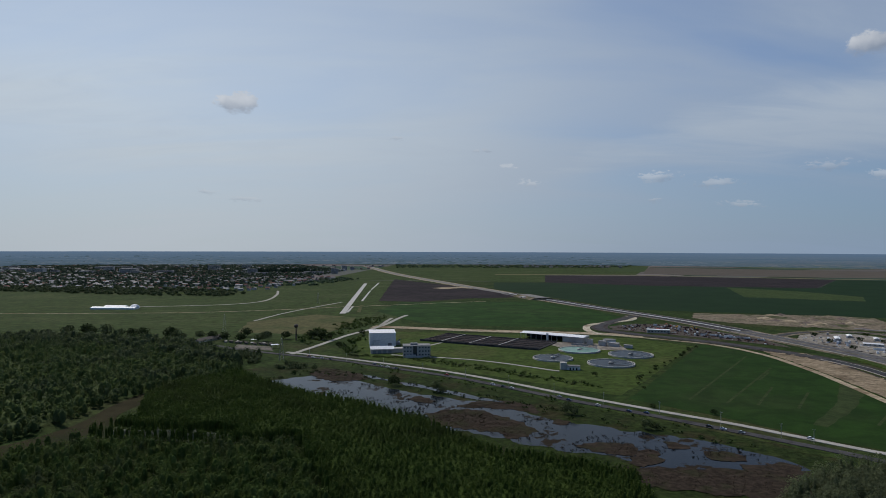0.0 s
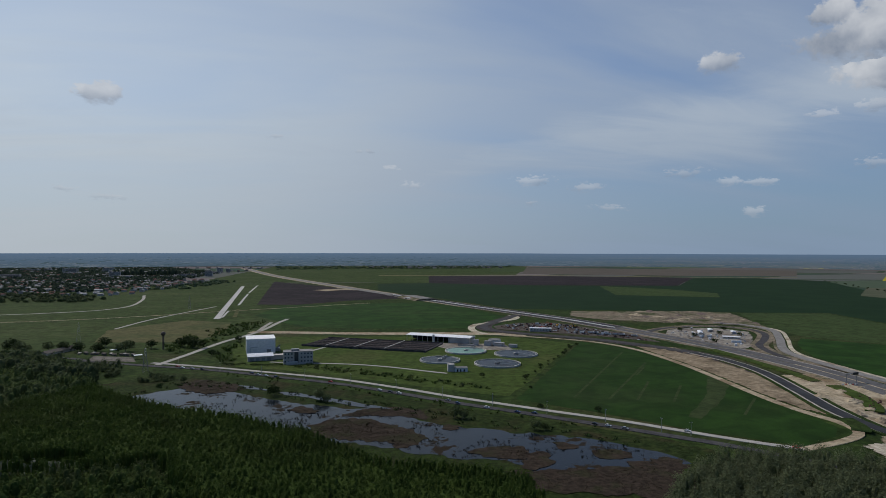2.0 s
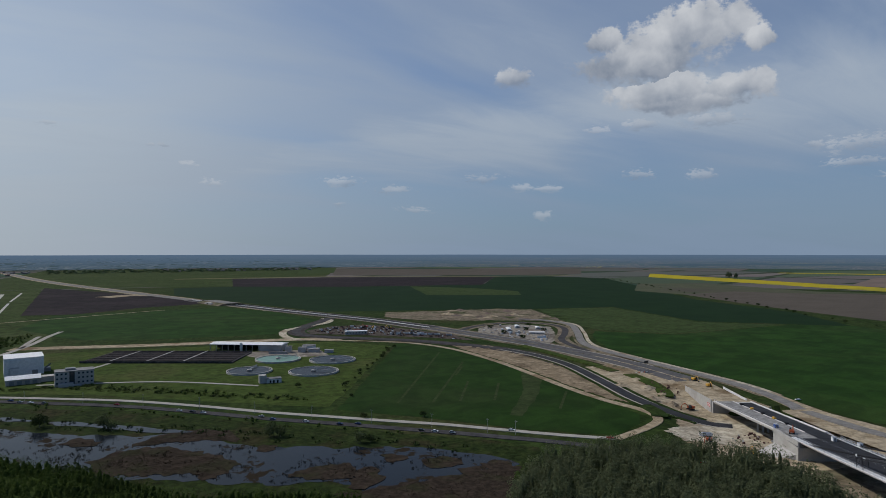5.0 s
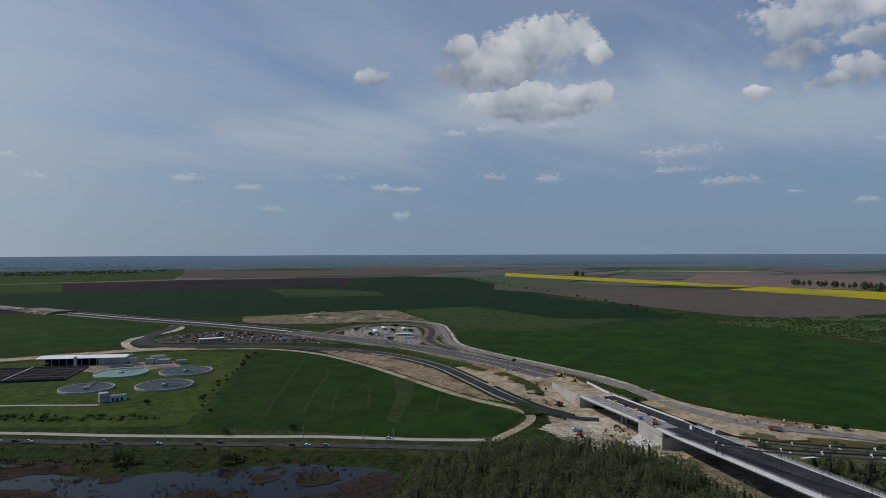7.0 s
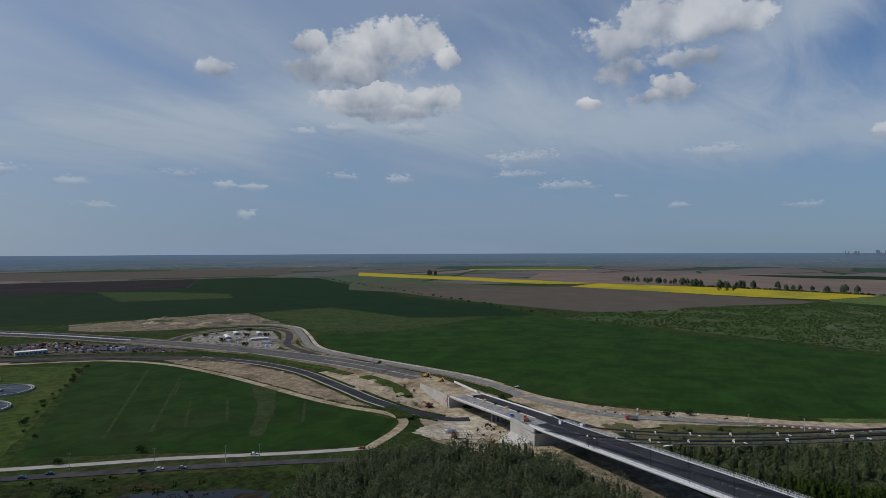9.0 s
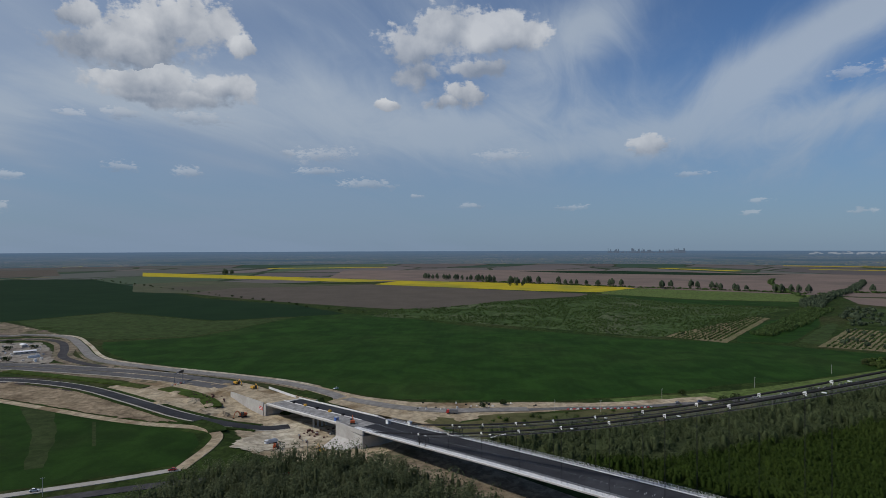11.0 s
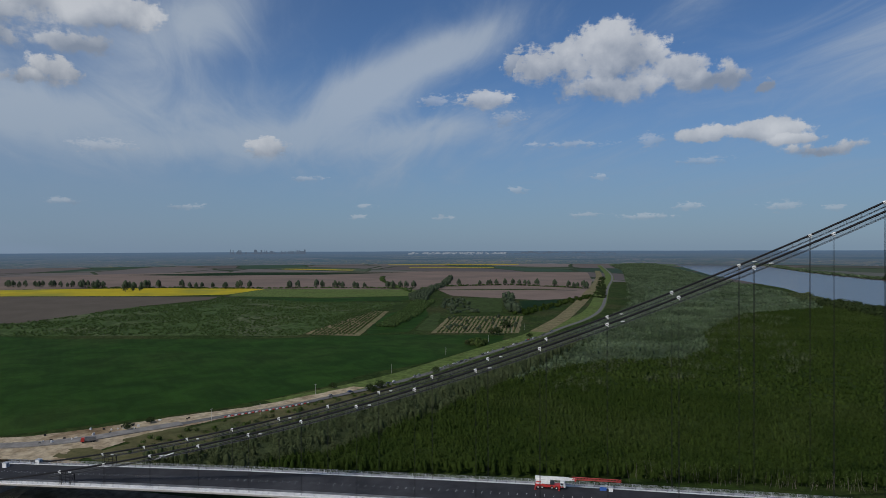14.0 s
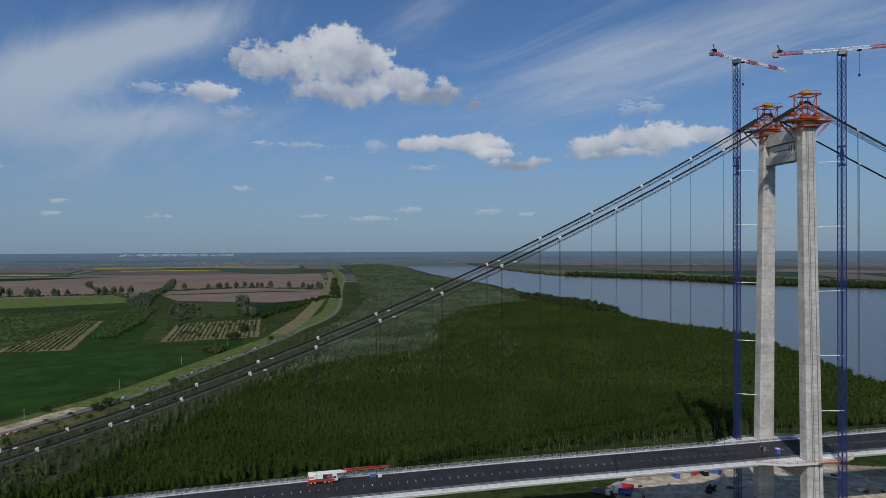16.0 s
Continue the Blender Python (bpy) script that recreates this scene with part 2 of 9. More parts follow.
# the unlit land under the horizon, beyond all that is built
c4 = W.mix(W.ramp(xyz.outputs[2], -0.02, -0.005), (0.045, 0.06, 0.05), c3)
bg = W.add("ShaderNodeBackground")
W.put(bg.inputs[0], c4)
W.put(W.add("ShaderNodeOutputWorld").inputs[0], bg.outputs[0])

# ---- materials ----
MATS = {}


def surface(name, c1, c2, size=8.0, fine=0.4, rough=0.9, metal=0.0, spec=0.3, bump=0.0, c3=None, isle=0.0, each=0.0, band=None, trans=0.0, patch=None, lifts=None):
    """Painted or grown surface: two tones mixed by noise at two scales in metres; isle and each vary loose pieces."""
    m = bpy.data.materials.new(name)
    m.use_nodes = True
    N = Nodes(m.node_tree)
    pos = N.add("ShaderNodeNewGeometry").outputs["Position"]
    big = N.noise(pos, 1.0 / size, 5.0, 0.6)
    small = N.noise(pos, 1.0 / fine, 3.0, 0.6)
    col = N.mix(N.ramp(big, 0.3, 0.7), c1, c2)
    if c3:
        col = N.mix(N.ramp(N.noise(pos, 1.0 / (size * 3.7), 4.0, 0.6), 0.48, 0.68), col, c3)
    if band:  # drill rows or tractor lines: yaw, spacing, depth
        b = N.add("ShaderNodeMapping")
        N.put(b.inputs[0], pos)
        b.inputs["Rotation"].default_value = (0, 0, radians(-band[0]))
        w = N.add("ShaderNodeTexWave", wave_type="BANDS", bands_direction="X")
        N.put(w.inputs[0], b.outputs[0])
        w.inputs["Scale"].default_value, w.inputs["Distortion"].default_value, w.inputs["Detail"].default_value = 0.314 / band[1], 0.6, 1.0
        col = N.mix(N.math("MULTIPLY", w.outputs[1], band[2]), col, band[3])
    val = N.math("MULTIPLY_ADD", small, 0.5, 0.75)
    if patch:  # worn and lush patches: size, depth
        mid = N.noise(pos, 1.0 / patch[0], 6.0, 0.65, dist=0.6)
        val = N.math("MULTIPLY", val, N.ramp(mid, 0.34, 0.66, 1.0 - patch[1], 1.0 + patch[1]))
    if lifts:  # pour lifts in cast concrete: height, depth
        sep = N.add("ShaderNodeSeparateXYZ")
        N.put(sep.inputs[0], N.vec("ADD", pos, N.vec("SCALE", N.noise(pos, 0.3, 3.0, out=1), 0.6)))
        step = N.math("FLOOR", N.math("DIVIDE", sep.outputs[2], lifts[0]))
        w = N.add("ShaderNodeTexWhiteNoise", noise_dimensions="1D")
        N.put(w.inputs["W"], step)
        seam = N.math("LESS_THAN", N.math("FRACT", N.math("DIVIDE", sep.outputs[2], lifts[0])), 0.07)
        val = N.math("MULTIPLY", val, N.math("MULTIPLY_ADD", w.outputs[0], lifts[1], 1.0 - lifts[1] / 2))
        val = N.math("MULTIPLY", val, N.math("MULTIPLY_ADD", seam, -0.16, 1.0))
    if isle:
        val = N.math("MULTIPLY", val, N.math("MULTIPLY_ADD", N.add("ShaderNodeNewGeometry").outputs["Random Per Island"], isle, 1.0 - isle / 2))
    if each:
        val = N.math("MULTIPLY", val, N.math("MULTIPLY_ADD", N.add("ShaderNodeObjectInfo").outputs["Random"], each, 1.0 - each / 2))
    hsv = N.add("ShaderNodeHueSaturation")
    N.put(hsv.inputs["Value"], val)
    N.put(hsv.inputs["Color"], col)
    p = N.add("ShaderNodeBsdfPrincipled")
    N.put(p.inputs["Base Color"], hsv.outputs[0])
    p.inputs["Roughness"].default_value, p.inputs["Metallic"].default_value, p.inputs["Specular IOR Level"].default_value = rough, metal, spec
    if bump:
        bn = N.add("ShaderNodeBump")
        bn.inputs["Strength"].default_value, bn.inputs["Distance"].default_value = 0.6, bump
        N.put(bn.inputs["Height"], small)
        N.put(p.inputs["Normal"], bn.outputs[0])
    shader = p.outputs[0]
    if trans:
        t = N.add("ShaderNodeBsdfTranslucent")
        N.put(t.inputs[0], hsv.outputs[0])
        mx = N.add("ShaderNodeMixShader")
        mx.inputs[0].default_value = trans
        N.put(mx.inputs[1], shader), N.put(mx.inputs[2], t.outputs[0])
        shader = mx.outputs[0]
    N.put(N.add("ShaderNodeOutputMaterial").inputs[0], shader)
    MATS[name] = m
    return m


def plain(name, c, rough=0.6, metal=0.0, spec=0.4):
    return surface(name, tuple(v * 0.9 for v in c), tuple(min(1.0, v * 1.08) for v in c), 2.0, 0.15, rough, metal, spec)


GRASS = surface("grass", (0.0171, 0.0324, 0.0072), (0.0324, 0.0495, 0.0126), 38.0, 1.3, 0.95, c3=(0.0432, 0.0468, 0.018), bump=0.3, spec=0.04, patch=(7.0, 0.38))
WHEAT = surface("wheat", (0.0127, 0.0352, 0.0050), (0.018, 0.0455, 0.0066), 60.0, 2.0, 0.85, c3=(0.022, 0.044, 0.0085), band=(-75, 9.0, 0.14, (0.022, 0.055, 0.015)), spec=0.04, patch=(34.0, 0.24))
WHEAT_NEAR = surface("near_wheat", (0.0122, 0.031, 0.0045), (0.0165, 0.0395, 0.0062), 45.0, 2.0, 0.85, c3=(0.0189, 0.0342, 0.0081), band=(-75, 9.0, 0.14, (0.020, 0.045, 0.011)), spec=0.04, patch=(26.0, 0.22))
WEDGE = surface("thin_wheat", (0.028, 0.042, 0.014), (0.036, 0.050, 0.018), 20.0, 1.5, 0.9, spec=0.04, patch=(8.0, 0.2))
# scrub ground and leaf tones are lightened in place of distance haze
SCRUBLAND = surface("scrub_grass", (0.038, 0.066, 0.020), (0.054, 0.082, 0.028), 30.0, 2.0, 0.95, c3=(0.0774, 0.0924, 0.0473), spec=0.04, patch=(9.0, 0.4))
SCRUBLEAF = surface("scrub_leaves", (0.058, 0.096, 0.030), (0.080, 0.120, 0.042), 40.0, 3.0, 0.8, isle=0.6, trans=0.35, spec=0.04)
BASECOURSE = surface("base_course", (0.066, 0.056, 0.047), (0.098, 0.084, 0.070), 14.0, 0.8, 1.0, spec=0.04, patch=(5.0, 0.25))
WHEAT_DARK = surface("wheat_dark", (0.0082, 0.0225, 0.0072), (0.0112, 0.0285, 0.0092), 90.0, 2.0, 0.85, spec=0.04)
WHEAT_LIGHT = surface("wheat_light", (0.030, 0.049, 0.0145), (0.042, 0.061, 0.0195), 40.0, 2.0, 0.9, spec=0.04, patch=(11.0, 0.25))
RAPE = surface("rapeseed", (0.336, 0.272, 0.016), (0.400, 0.328, 0.024), 60.0, 2.0, 0.9, c3=(0.240, 0.224, 0.032), spec=0.04)
SOIL = surface("ploughed_soil", (0.080, 0.069, 0.056), (0.098, 0.084, 0.068), 80.0, 2.5, 1.0, band=(-40, 14.0, 0.25, (0.110, 0.094, 0.078)), spec=0.04)
OLIVE = surface("olive_fallow", (0.066, 0.074, 0.044), (0.086, 0.090, 0.056), 60.0, 2.0, 1.0, c3=(0.075, 0.068, 0.052), spec=0.04)
SOIL_DARK = surface("damp_soil", (0.021, 0.0175, 0.0195), (0.029, 0.024, 0.025), 60.0, 2.0, 1.0, c3=(0.036, 0.029, 0.030), spec=0.04, patch=(18.0, 0.2))
SOIL_PINK = surface("pale_soil", (0.150, 0.115, 0.097), (0.182, 0.140, 0.118), 120.0, 3.0, 1.0, c3=(0.132, 0.106, 0.090), spec=0.04)
HAY = surface("dry_meadow", (0.075, 0.074, 0.033), (0.098, 0.092, 0.043), 30.0, 1.5, 1.0, c3=(0.060, 0.070, 0.028), spec=0.04, patch=(9.0, 0.22))
SAND = surface("sandy_earth", (0.27, 0.215, 0.140), (0.40, 0.335, 0.235), 11.0, 0.7, 1.0, c3=(0.17, 0.122, 0.072), bump=0.3, spec=0.04, patch=(5.0, 0.25))
DUSTY_YARD = surface("dusty_yard", (0.105, 0.094, 0.080), (0.165, 0.148, 0.126), 14.0, 0.6, 1.0, bump=0.1, spec=0.04, patch=(5.0, 0.3))
GRAVEL = surface("pale_gravel", (0.306, 0.285, 0.251), (0.374, 0.348, 0.310), 10.0, 0.5, 1.0, bump=0.08, spec=0.04)
YARD = surface("yard_gravel", (0.19, 0.17, 0.14), (0.30, 0.27, 0.225), 13.0, 0.8, 1.0, c3=(0.115, 0.095, 0.08), bump=0.1, spec=0.04, patch=(5.0, 0.3))
MUD = surface("reed_mud", (0.028, 0.021, 0.0154), (0.042, 0.0315, 0.0231), 6.0, 0.6, 0.95, c3=(0.0294, 0.0294, 0.0147), bump=0.5, spec=0.04, patch=(3.0, 0.3))
REED = surface("brown_reed", (0.0255, 0.0195, 0.0142), (0.042, 0.0323, 0.0225), 8.0, 0.6, 0.95, c3=(0.03, 0.033, 0.015), isle=0.4, spec=0.04)
SPOIL = surface("brown_spoil", (0.135, 0.108, 0.076), (0.215, 0.178, 0.128), 16.0, 0.8, 1.0, c3=(0.062, 0.070, 0.032), bump=0.3, spec=0.04, patch=(6.0, 0.35))
ASPHALT = surface("old_asphalt", (0.10, 0.098, 0.096), (0.14, 0.136, 0.132), 9.0, 0.4, 0.9, patch=(4.0, 0.15), spec=0.1)
ASPHALT_PALE = surface("dusty_asphalt", (0.17, 0.162, 0.15), (0.22, 0.21, 0.195), 9.0, 0.5, 0.95, patch=(5.0, 0.15), spec=0.08)
BASE_ASPHALT = surface("base_asphalt", (0.046, 0.044, 0.046), (0.064, 0.061, 0.062), 14.0, 0.6, 0.95, patch=(6.0, 0.18), spec=0.08)
ASPHALT_MID = surface("weathered_asphalt", (0.085, 0.083, 0.084), (0.115, 0.112, 0.110), 14.0, 0.6, 0.95, patch=(6.0, 0.2), spec=0.08)
ASPHALT_NEW = surface("fresh_asphalt", (0.024, 0.025, 0.028), (0.032, 0.033, 0.037), 12.0, 0.5, 0.85, c3=(0.042, 0.043, 0.047), spec=0.15, patch=(6.0, 0.15))
CONCRETE = surface("concrete", (0.36, 0.345, 0.32), (0.43, 0.415, 0.385), 5.0, 0.35, 0.85, c3=(0.33, 0.31, 0.285), bump=0.01)
TOWER_CONCRETE = surface("tower_concrete", (0.42, 0.41, 0.39), (0.52, 0.505, 0.48), 7.0, 0.5, 0.85, c3=(0.36, 0.345, 0.32), patch=(2.2, 0.14), lifts=(4.0, 0.16))
CONCRETE_PALE = surface("pale_concrete", (0.55, 0.54, 0.52), (0.64, 0.63, 0.61), 6.0, 0.4, 0.8)
FOLIAGE = surface("young_leaves", (0.041, 0.069, 0.0138), (0.060, 0.090, 0.0195), 22.0, 3.0, 0.75, isle=0.4, c3=(0.037, 0.054, 0.0135), trans=0.4, spec=0.04)
FOLIAGE_N = surface("plantation_leaves", (0.0270, 0.0474, 0.0088), (0.0375, 0.0595, 0.0117), 35.0, 3.0, 0.75, isle=0.35, c3=(0.0445, 0.0661, 0.016), trans=0.25, spec=0.04)
RIVERLEAF = surface("riverside_leaves", (0.072, 0.105, 0.034), (0.102, 0.132, 0.046), 22.0, 3.0, 0.75, isle=0.4, c3=(0.084, 0.1056, 0.0504), trans=0.4, spec=0.04)
WILLOW = surface("willow_leaves", (0.060, 0.080, 0.034), (0.088, 0.108, 0.050), 16.0, 3.0, 0.75, isle=0.4, trans=0.3, spec=0.04)
# paler leaf tone for the willows farther off
WILLOW_FAR = surface("pale_willow_leaves", (0.082, 0.118, 0.062), (0.110, 0.146, 0.084), 40.0, 3.0, 0.75, isle=0.4, c3=(0.060, 0.088, 0.042), trans=0.3, spec=0.04, patch=(60.0, 0.3))
MIXLEAF = surface("mixed_leaves", (0.053, 0.0874, 0.0218), (0.0858, 0.117, 0.0343), 9.0, 2.0, 0.8, isle=0.5, c3=(0.078, 0.0905, 0.0406), trans=0.4, spec=0.04)
POPLAR = surface("poplar_leaves", (0.100, 0.120, 0.060), (0.134, 0.152, 0.080), 14.0, 3.0, 0.75, isle=0.4, trans=0.5, spec=0.04)
DARKTREE = surface("dark_leaves", (0.026, 0.041, 0.015), (0.041, 0.057, 0.020), 10.0, 2.0, 0.8, isle=0.4, trans=0.2, spec=0.04)
BRUSH = surface("dry_brush", (0.024, 0.0216, 0.0108), (0.0372, 0.0324, 0.0156), 14.0, 1.5, 1.0, c3=(0.021, 0.027, 0.0108), spec=0.04, bump=0.4)
# leaf tone lightened and blued to stand for haze over far trees
FARTREE = surface("hazed_far_leaves", (0.048, 0.068, 0.040), (0.070, 0.090, 0.054), 30.0, 4.0, 0.85, isle=0.4, trans=0.15, spec=0.04)
STUBBLE = surface("yellow_stubble", (0.1276, 0.11, 0.0598), (0.1672, 0.1452, 0.081), 14.0, 1.5, 1.0, c3=(0.1144, 0.1188, 0.0528), spec=0.04, patch=(5.0, 0.25))
LEVEE = surface("levee_grass", (0.070, 0.104, 0.027), (0.096, 0.128, 0.040), 18.0, 1.0, 0.95, c3=(0.075, 0.095, 0.03), spec=0.04, patch=(6.0, 0.3))
PALE_SAND = surface("pale_sand", (0.36, 0.31, 0.23), (0.48, 0.43, 0.33), 10.0, 0.8, 1.0, c3=(0.24, 0.19, 0.13), bump=0.2, spec=0.04, patch=(5.0, 0.25))
BLOSSOM = surface("pale_blossom", (0.13, 0.145, 0.09), (0.20, 0.21, 0.15), 5.0, 1.0, 0.8, isle=0.45, trans=0.2, spec=0.04)
BARK = surface("bark", (0.10, 0.09, 0.072), (0.20, 0.185, 0.15), 1.5, 0.3, 0.95, spec=0.04)
WHITE = plain("white_paint", (0.74, 0.74, 0.73))
ROOF_RED = surface("red_tiles", (0.14, 0.062, 0.045), (0.20, 0.095, 0.07), 25.0, 0.4, 0.9, each=0.5, isle=0.5)
ROOF_GREY = surface("grey_sheet", (0.12, 0.118, 0.116), (0.20, 0.196, 0.192), 25.0, 0.4, 0.7, each=0.7, isle=0.5)
PLASTER = surface("plaster", (0.30, 0.275, 0.24), (0.44, 0.41, 0.37), 25.0, 0.3, 0.9, each=0.4, isle=0.5)
GLASS_DARK = plain("dark_glass", (0.035, 0.042, 0.05), 0.08, 0.0, 0.6)
STEEL = plain("grey_steel", (0.22, 0.225, 0.235), 0.5, 0.6)
STEEL_DARK = plain("dark_cable", (0.012, 0.012, 0.014), 0.7, 0.0, 0.2)
GALV = plain("galvanised", (0.50, 0.51, 0.52), 0.45, 0.5)
BLUE = plain("blue_mast", (0.014, 0.026, 0.13), 0.6)
ORANGE = plain("orange_steel", (0.36, 0.072, 0.018), 0.6)
YELLOW = plain("machine_yellow", (0.55, 0.30, 0.03), 0.5)
RED = plain("red_paint", (0.42, 0.035, 0.03), 0.45)
BLACK = plain("black_rubber", (0.014, 0.014, 0.015), 0.8)
BLUEBOX = plain("blue_box", (0.045, 0.12, 0.38), 0.5)
GREENPOND = surface("green_basin", (0.11, 0.22, 0.15), (0.15, 0.27, 0.19), 6.0, 0.8, 0.25)


def water(name, c, ripple, rough, gloss=0.5):
    m = bpy.data.materials.new(name)
    m.use_nodes = True
    N = Nodes(m.node_tree)
    pos = N.add("ShaderNodeNewGeometry").outputs["Position"]
    p = N.add("ShaderNodeBsdfPrincipled")
    N.put(p.inputs["Base Color"], N.mix(N.noise(pos, 0.03, 4.0), tuple(v * 0.75 for v in c), tuple(v * 1.25 for v in c)))
    p.inputs["Roughness"].default_value, p.inputs["IOR"].default_value, p.inputs["Specular IOR Level"].default_value = rough, 1.33, gloss
    bn = N.add("ShaderNodeBump")
    bn.inputs["Strength"].default_value, bn.inputs["Distance"].default_value = 0.5, ripple
    N.put(bn.inputs["Height"], N.noise(pos, 0.6, 4.0))
    N.put(p.inputs["Normal"], bn.outputs[0])
    N.put(N.add("ShaderNodeOutputMaterial").inputs[0], p.outputs[0])
    return m


def shoals(name):
    """Shallow pond: dark glossy water, broken by dull brown mud and weed that reach the surface."""
    m = bpy.data.materials.new(name)
    m.use_nodes = True
    N = Nodes(m.node_tree)
    pos = N.add("ShaderNodeNewGeometry").outputs["Position"]
    weed = N.math("ADD", N.math("MULTIPLY", N.noise(pos, 0.035, 3.0, 0.6), 0.9), N.math("ADD", N.math("MULTIPLY", N.noise(pos, 0.16, 5.0, 0.65), 0.6), N.math("MULTIPLY", N.noise(pos, 0.8, 3.0, 0.6), 0.22)))
    mask = N.ramp(weed, 0.955, 1.01)
    p = N.add("ShaderNodeBsdfPrincipled")
    N.put(p.inputs["Base Color"], N.mix(mask, (0.008, 0.011, 0.015), N.mix(N.noise(pos, 0.4, 4.0), (0.014, 0.011, 0.008), (0.040, 0.031, 0.021))))
    N.put(p.inputs["Roughness"], N.fmix(mask, 0.10, 0.95))
    N.put(p.inputs["Specular IOR Level"], N.fmix(mask, 0.17, 0.04))
    p.inputs["IOR"].default_value = 1.33
    bn = N.add("ShaderNodeBump")
    bn.inputs["Strength"].default_value, bn.inputs["Distance"].default_value = 0.5, 0.12
    N.put(bn.inputs["Height"], N.noise(pos, 0.6, 4.0))
    N.put(p.inputs["Normal"], bn.outputs[0])
    N.put(N.add("ShaderNodeOutputMaterial").inputs[0], p.outputs[0])
    return m


WATER = shoals("pond_water")
RIVER = water("river_water", (0.085, 0.092, 0.095), 0.12, 0.25)
TANKWATER = water("tank_water", (0.020, 0.023, 0.026), 0.05, 0.25, 0.1)


# ---- building tools ----
class G:
    """Collects vertices and faces of one mesh."""

    def __init__(self):
        self.v, self.f = [], []

    def poly(self, pts):
        k = len(self.v)
        self.v += [tuple(p) for p in pts]
        self.f.append(tuple(range(k, k + len(pts))))

    def box(self, c, s, yaw=0.0, top=1.0):
        """A block round c of size s, turned by yaw; top narrows its upper face."""
        k, a = len(self.v), radians(yaw)
        for z in (-0.5, 0.5):
            t = top if z > 0 else 1.0
            for x, y in ((-0.5, -0.5), (0.5, -0.5), (0.5, 0.5), (-0.5, 0.5)):
                X, Y = x * s[0] * t, y * s[1] * t
                self.v.append((c[0] + X * math.cos(a) - Y * math.sin(a), c[1] + X * math.sin(a) + Y * math.cos(a), c[2] + z * s[2]))
        self.f += [tuple(k + i for i in q) for q in ((3, 2, 1, 0), (4, 5, 6, 7), (0, 1, 5, 4), (1, 2, 6, 5), (2, 3, 7, 6), (3, 0, 4, 7))]
        return self

    def rod(self, a, b, r, r2=None, seg=6, caps=True):
        a, b = Vector(a), Vector(b)
        ax = (b - a).normalized()
        u = ax.orthogonal().normalized()
        w = ax.cross(u)
        k, r2 = len(self.v), r if r2 is None else r2
        for p, q in ((a, r), (b, r2)):
            for i in range(seg):
                t = 2 * math.pi * i / seg
                self.v.append(tuple(p + (u * math.cos(t) + w * math.sin(t)) * q))
        for i in range(seg):
            j = (i + 1) % seg
            self.f.append((k + i, k + j, k + seg + j, k + seg + i))
        if caps:
            self.f += [tuple(k + i for i in reversed(range(seg))), tuple(k + seg + i for i in range(seg))]
        return self

    def sweep(self, rings, closed=True, caps=True):
        """Skin through rings of equal length."""
        k, n = len(self.v), len(rings[0])
        for ring in rings:
            self.v += [tuple(p) for p in ring]
        for i in range(len(rings) - 1):
            for j in range(n if closed else n - 1):
                q = (j + 1) % n
                self.f.append((k + i * n + j, k + i * n + q, k + (i + 1) * n + q, k + (i + 1) * n + j))
        if closed and caps:
            self.f += [tuple(k + j for j in reversed(range(n))), tuple(k + (len(rings) - 1) * n + j for j in range(n))]
        return self

    def rim(self, c, r, h, t, seg=40):
        """An upright ring wall."""
        rings = []
        for i in range(seg + 1):
            a = 2 * math.pi * i / seg
            e = (math.cos(a), math.sin(a))
            rings.append([(c[0] + e[0] * q, c[1] + e[1] * q, c[2] + z) for q, z in ((r, 0), (r, h), (r - t, h), (r - t, 0))])
        return self.sweep(rings, True, False)

    def mesh(self, name):
        me = bpy.data.meshes.new(name)
        me.from_pydata(self.v, [], self.f)
        me.update()
        return me


def part(name, g, mat, parent=None, label=""):
    ob = new(name, g.mesh(name) if isinstance(g, G) else g)
    if mat:
        if not ob.data.materials:
            ob.data.materials.append(mat)
    ob.parent = parent
    return tagged(ob, label)


def thing(name, m, label, category, group="", kind=""):
    ob = new(name)
    ob.matrix_basis = m
    return tagged(ob, label, category, group, kind)


def smooth(pts, n=6):
    """A curve through plan points, in about even steps."""
    P = [Vector(p) for p in pts]
    P = [P[0] * 2 - P[1]] + P + [P[-1] * 2 - P[-2]]
    out = []
    for i in range(1, len(P) - 2):
        for k in range(n):
            t = k / n
            a, b, c, e = P[i - 1:i + 3]
            out.append(0.5 * (2 * b + (c - a) * t + (2 * a - 5 * b + 4 * c - e) * t * t + (3 * b - a - 3 * c + e) * t ** 3))
    return out + [P[-2]]


# ---- lie of the land ----
BR_O, BR_YAW = Vector((329.3, 211.5)), 240.02
BD = Vector((math.cos(radians(BR_YAW)), math.sin(radians(BR_YAW))))
BN = Vector((-BD.y, BD.x))


def bridge_sn(x, y):
    q = Vector((x, y)) - BR_O
    return q.dot(BD), q.dot(BN)


def bump01(x, lo, a, b, hi):
    if x <= lo or x >= hi:
        return 0.0
    t = min((x - lo) / (a - lo), (hi - x) / (hi - b), 1.0)
    return t * t * (3 - 2 * t)


def deck_z(s):
    return float(np.interp(s, (-420, -300, -205, -105, -50, 0, 50, 100, 150, 200, 280, 380, 440, 600, 900), (0.3, 0.6, 3.6, 9.4, 12.3, 15.4, 18.2, 20.6, 22.8, 24.9, 27.3, 29.3, 30.6, 33.5, 37)))


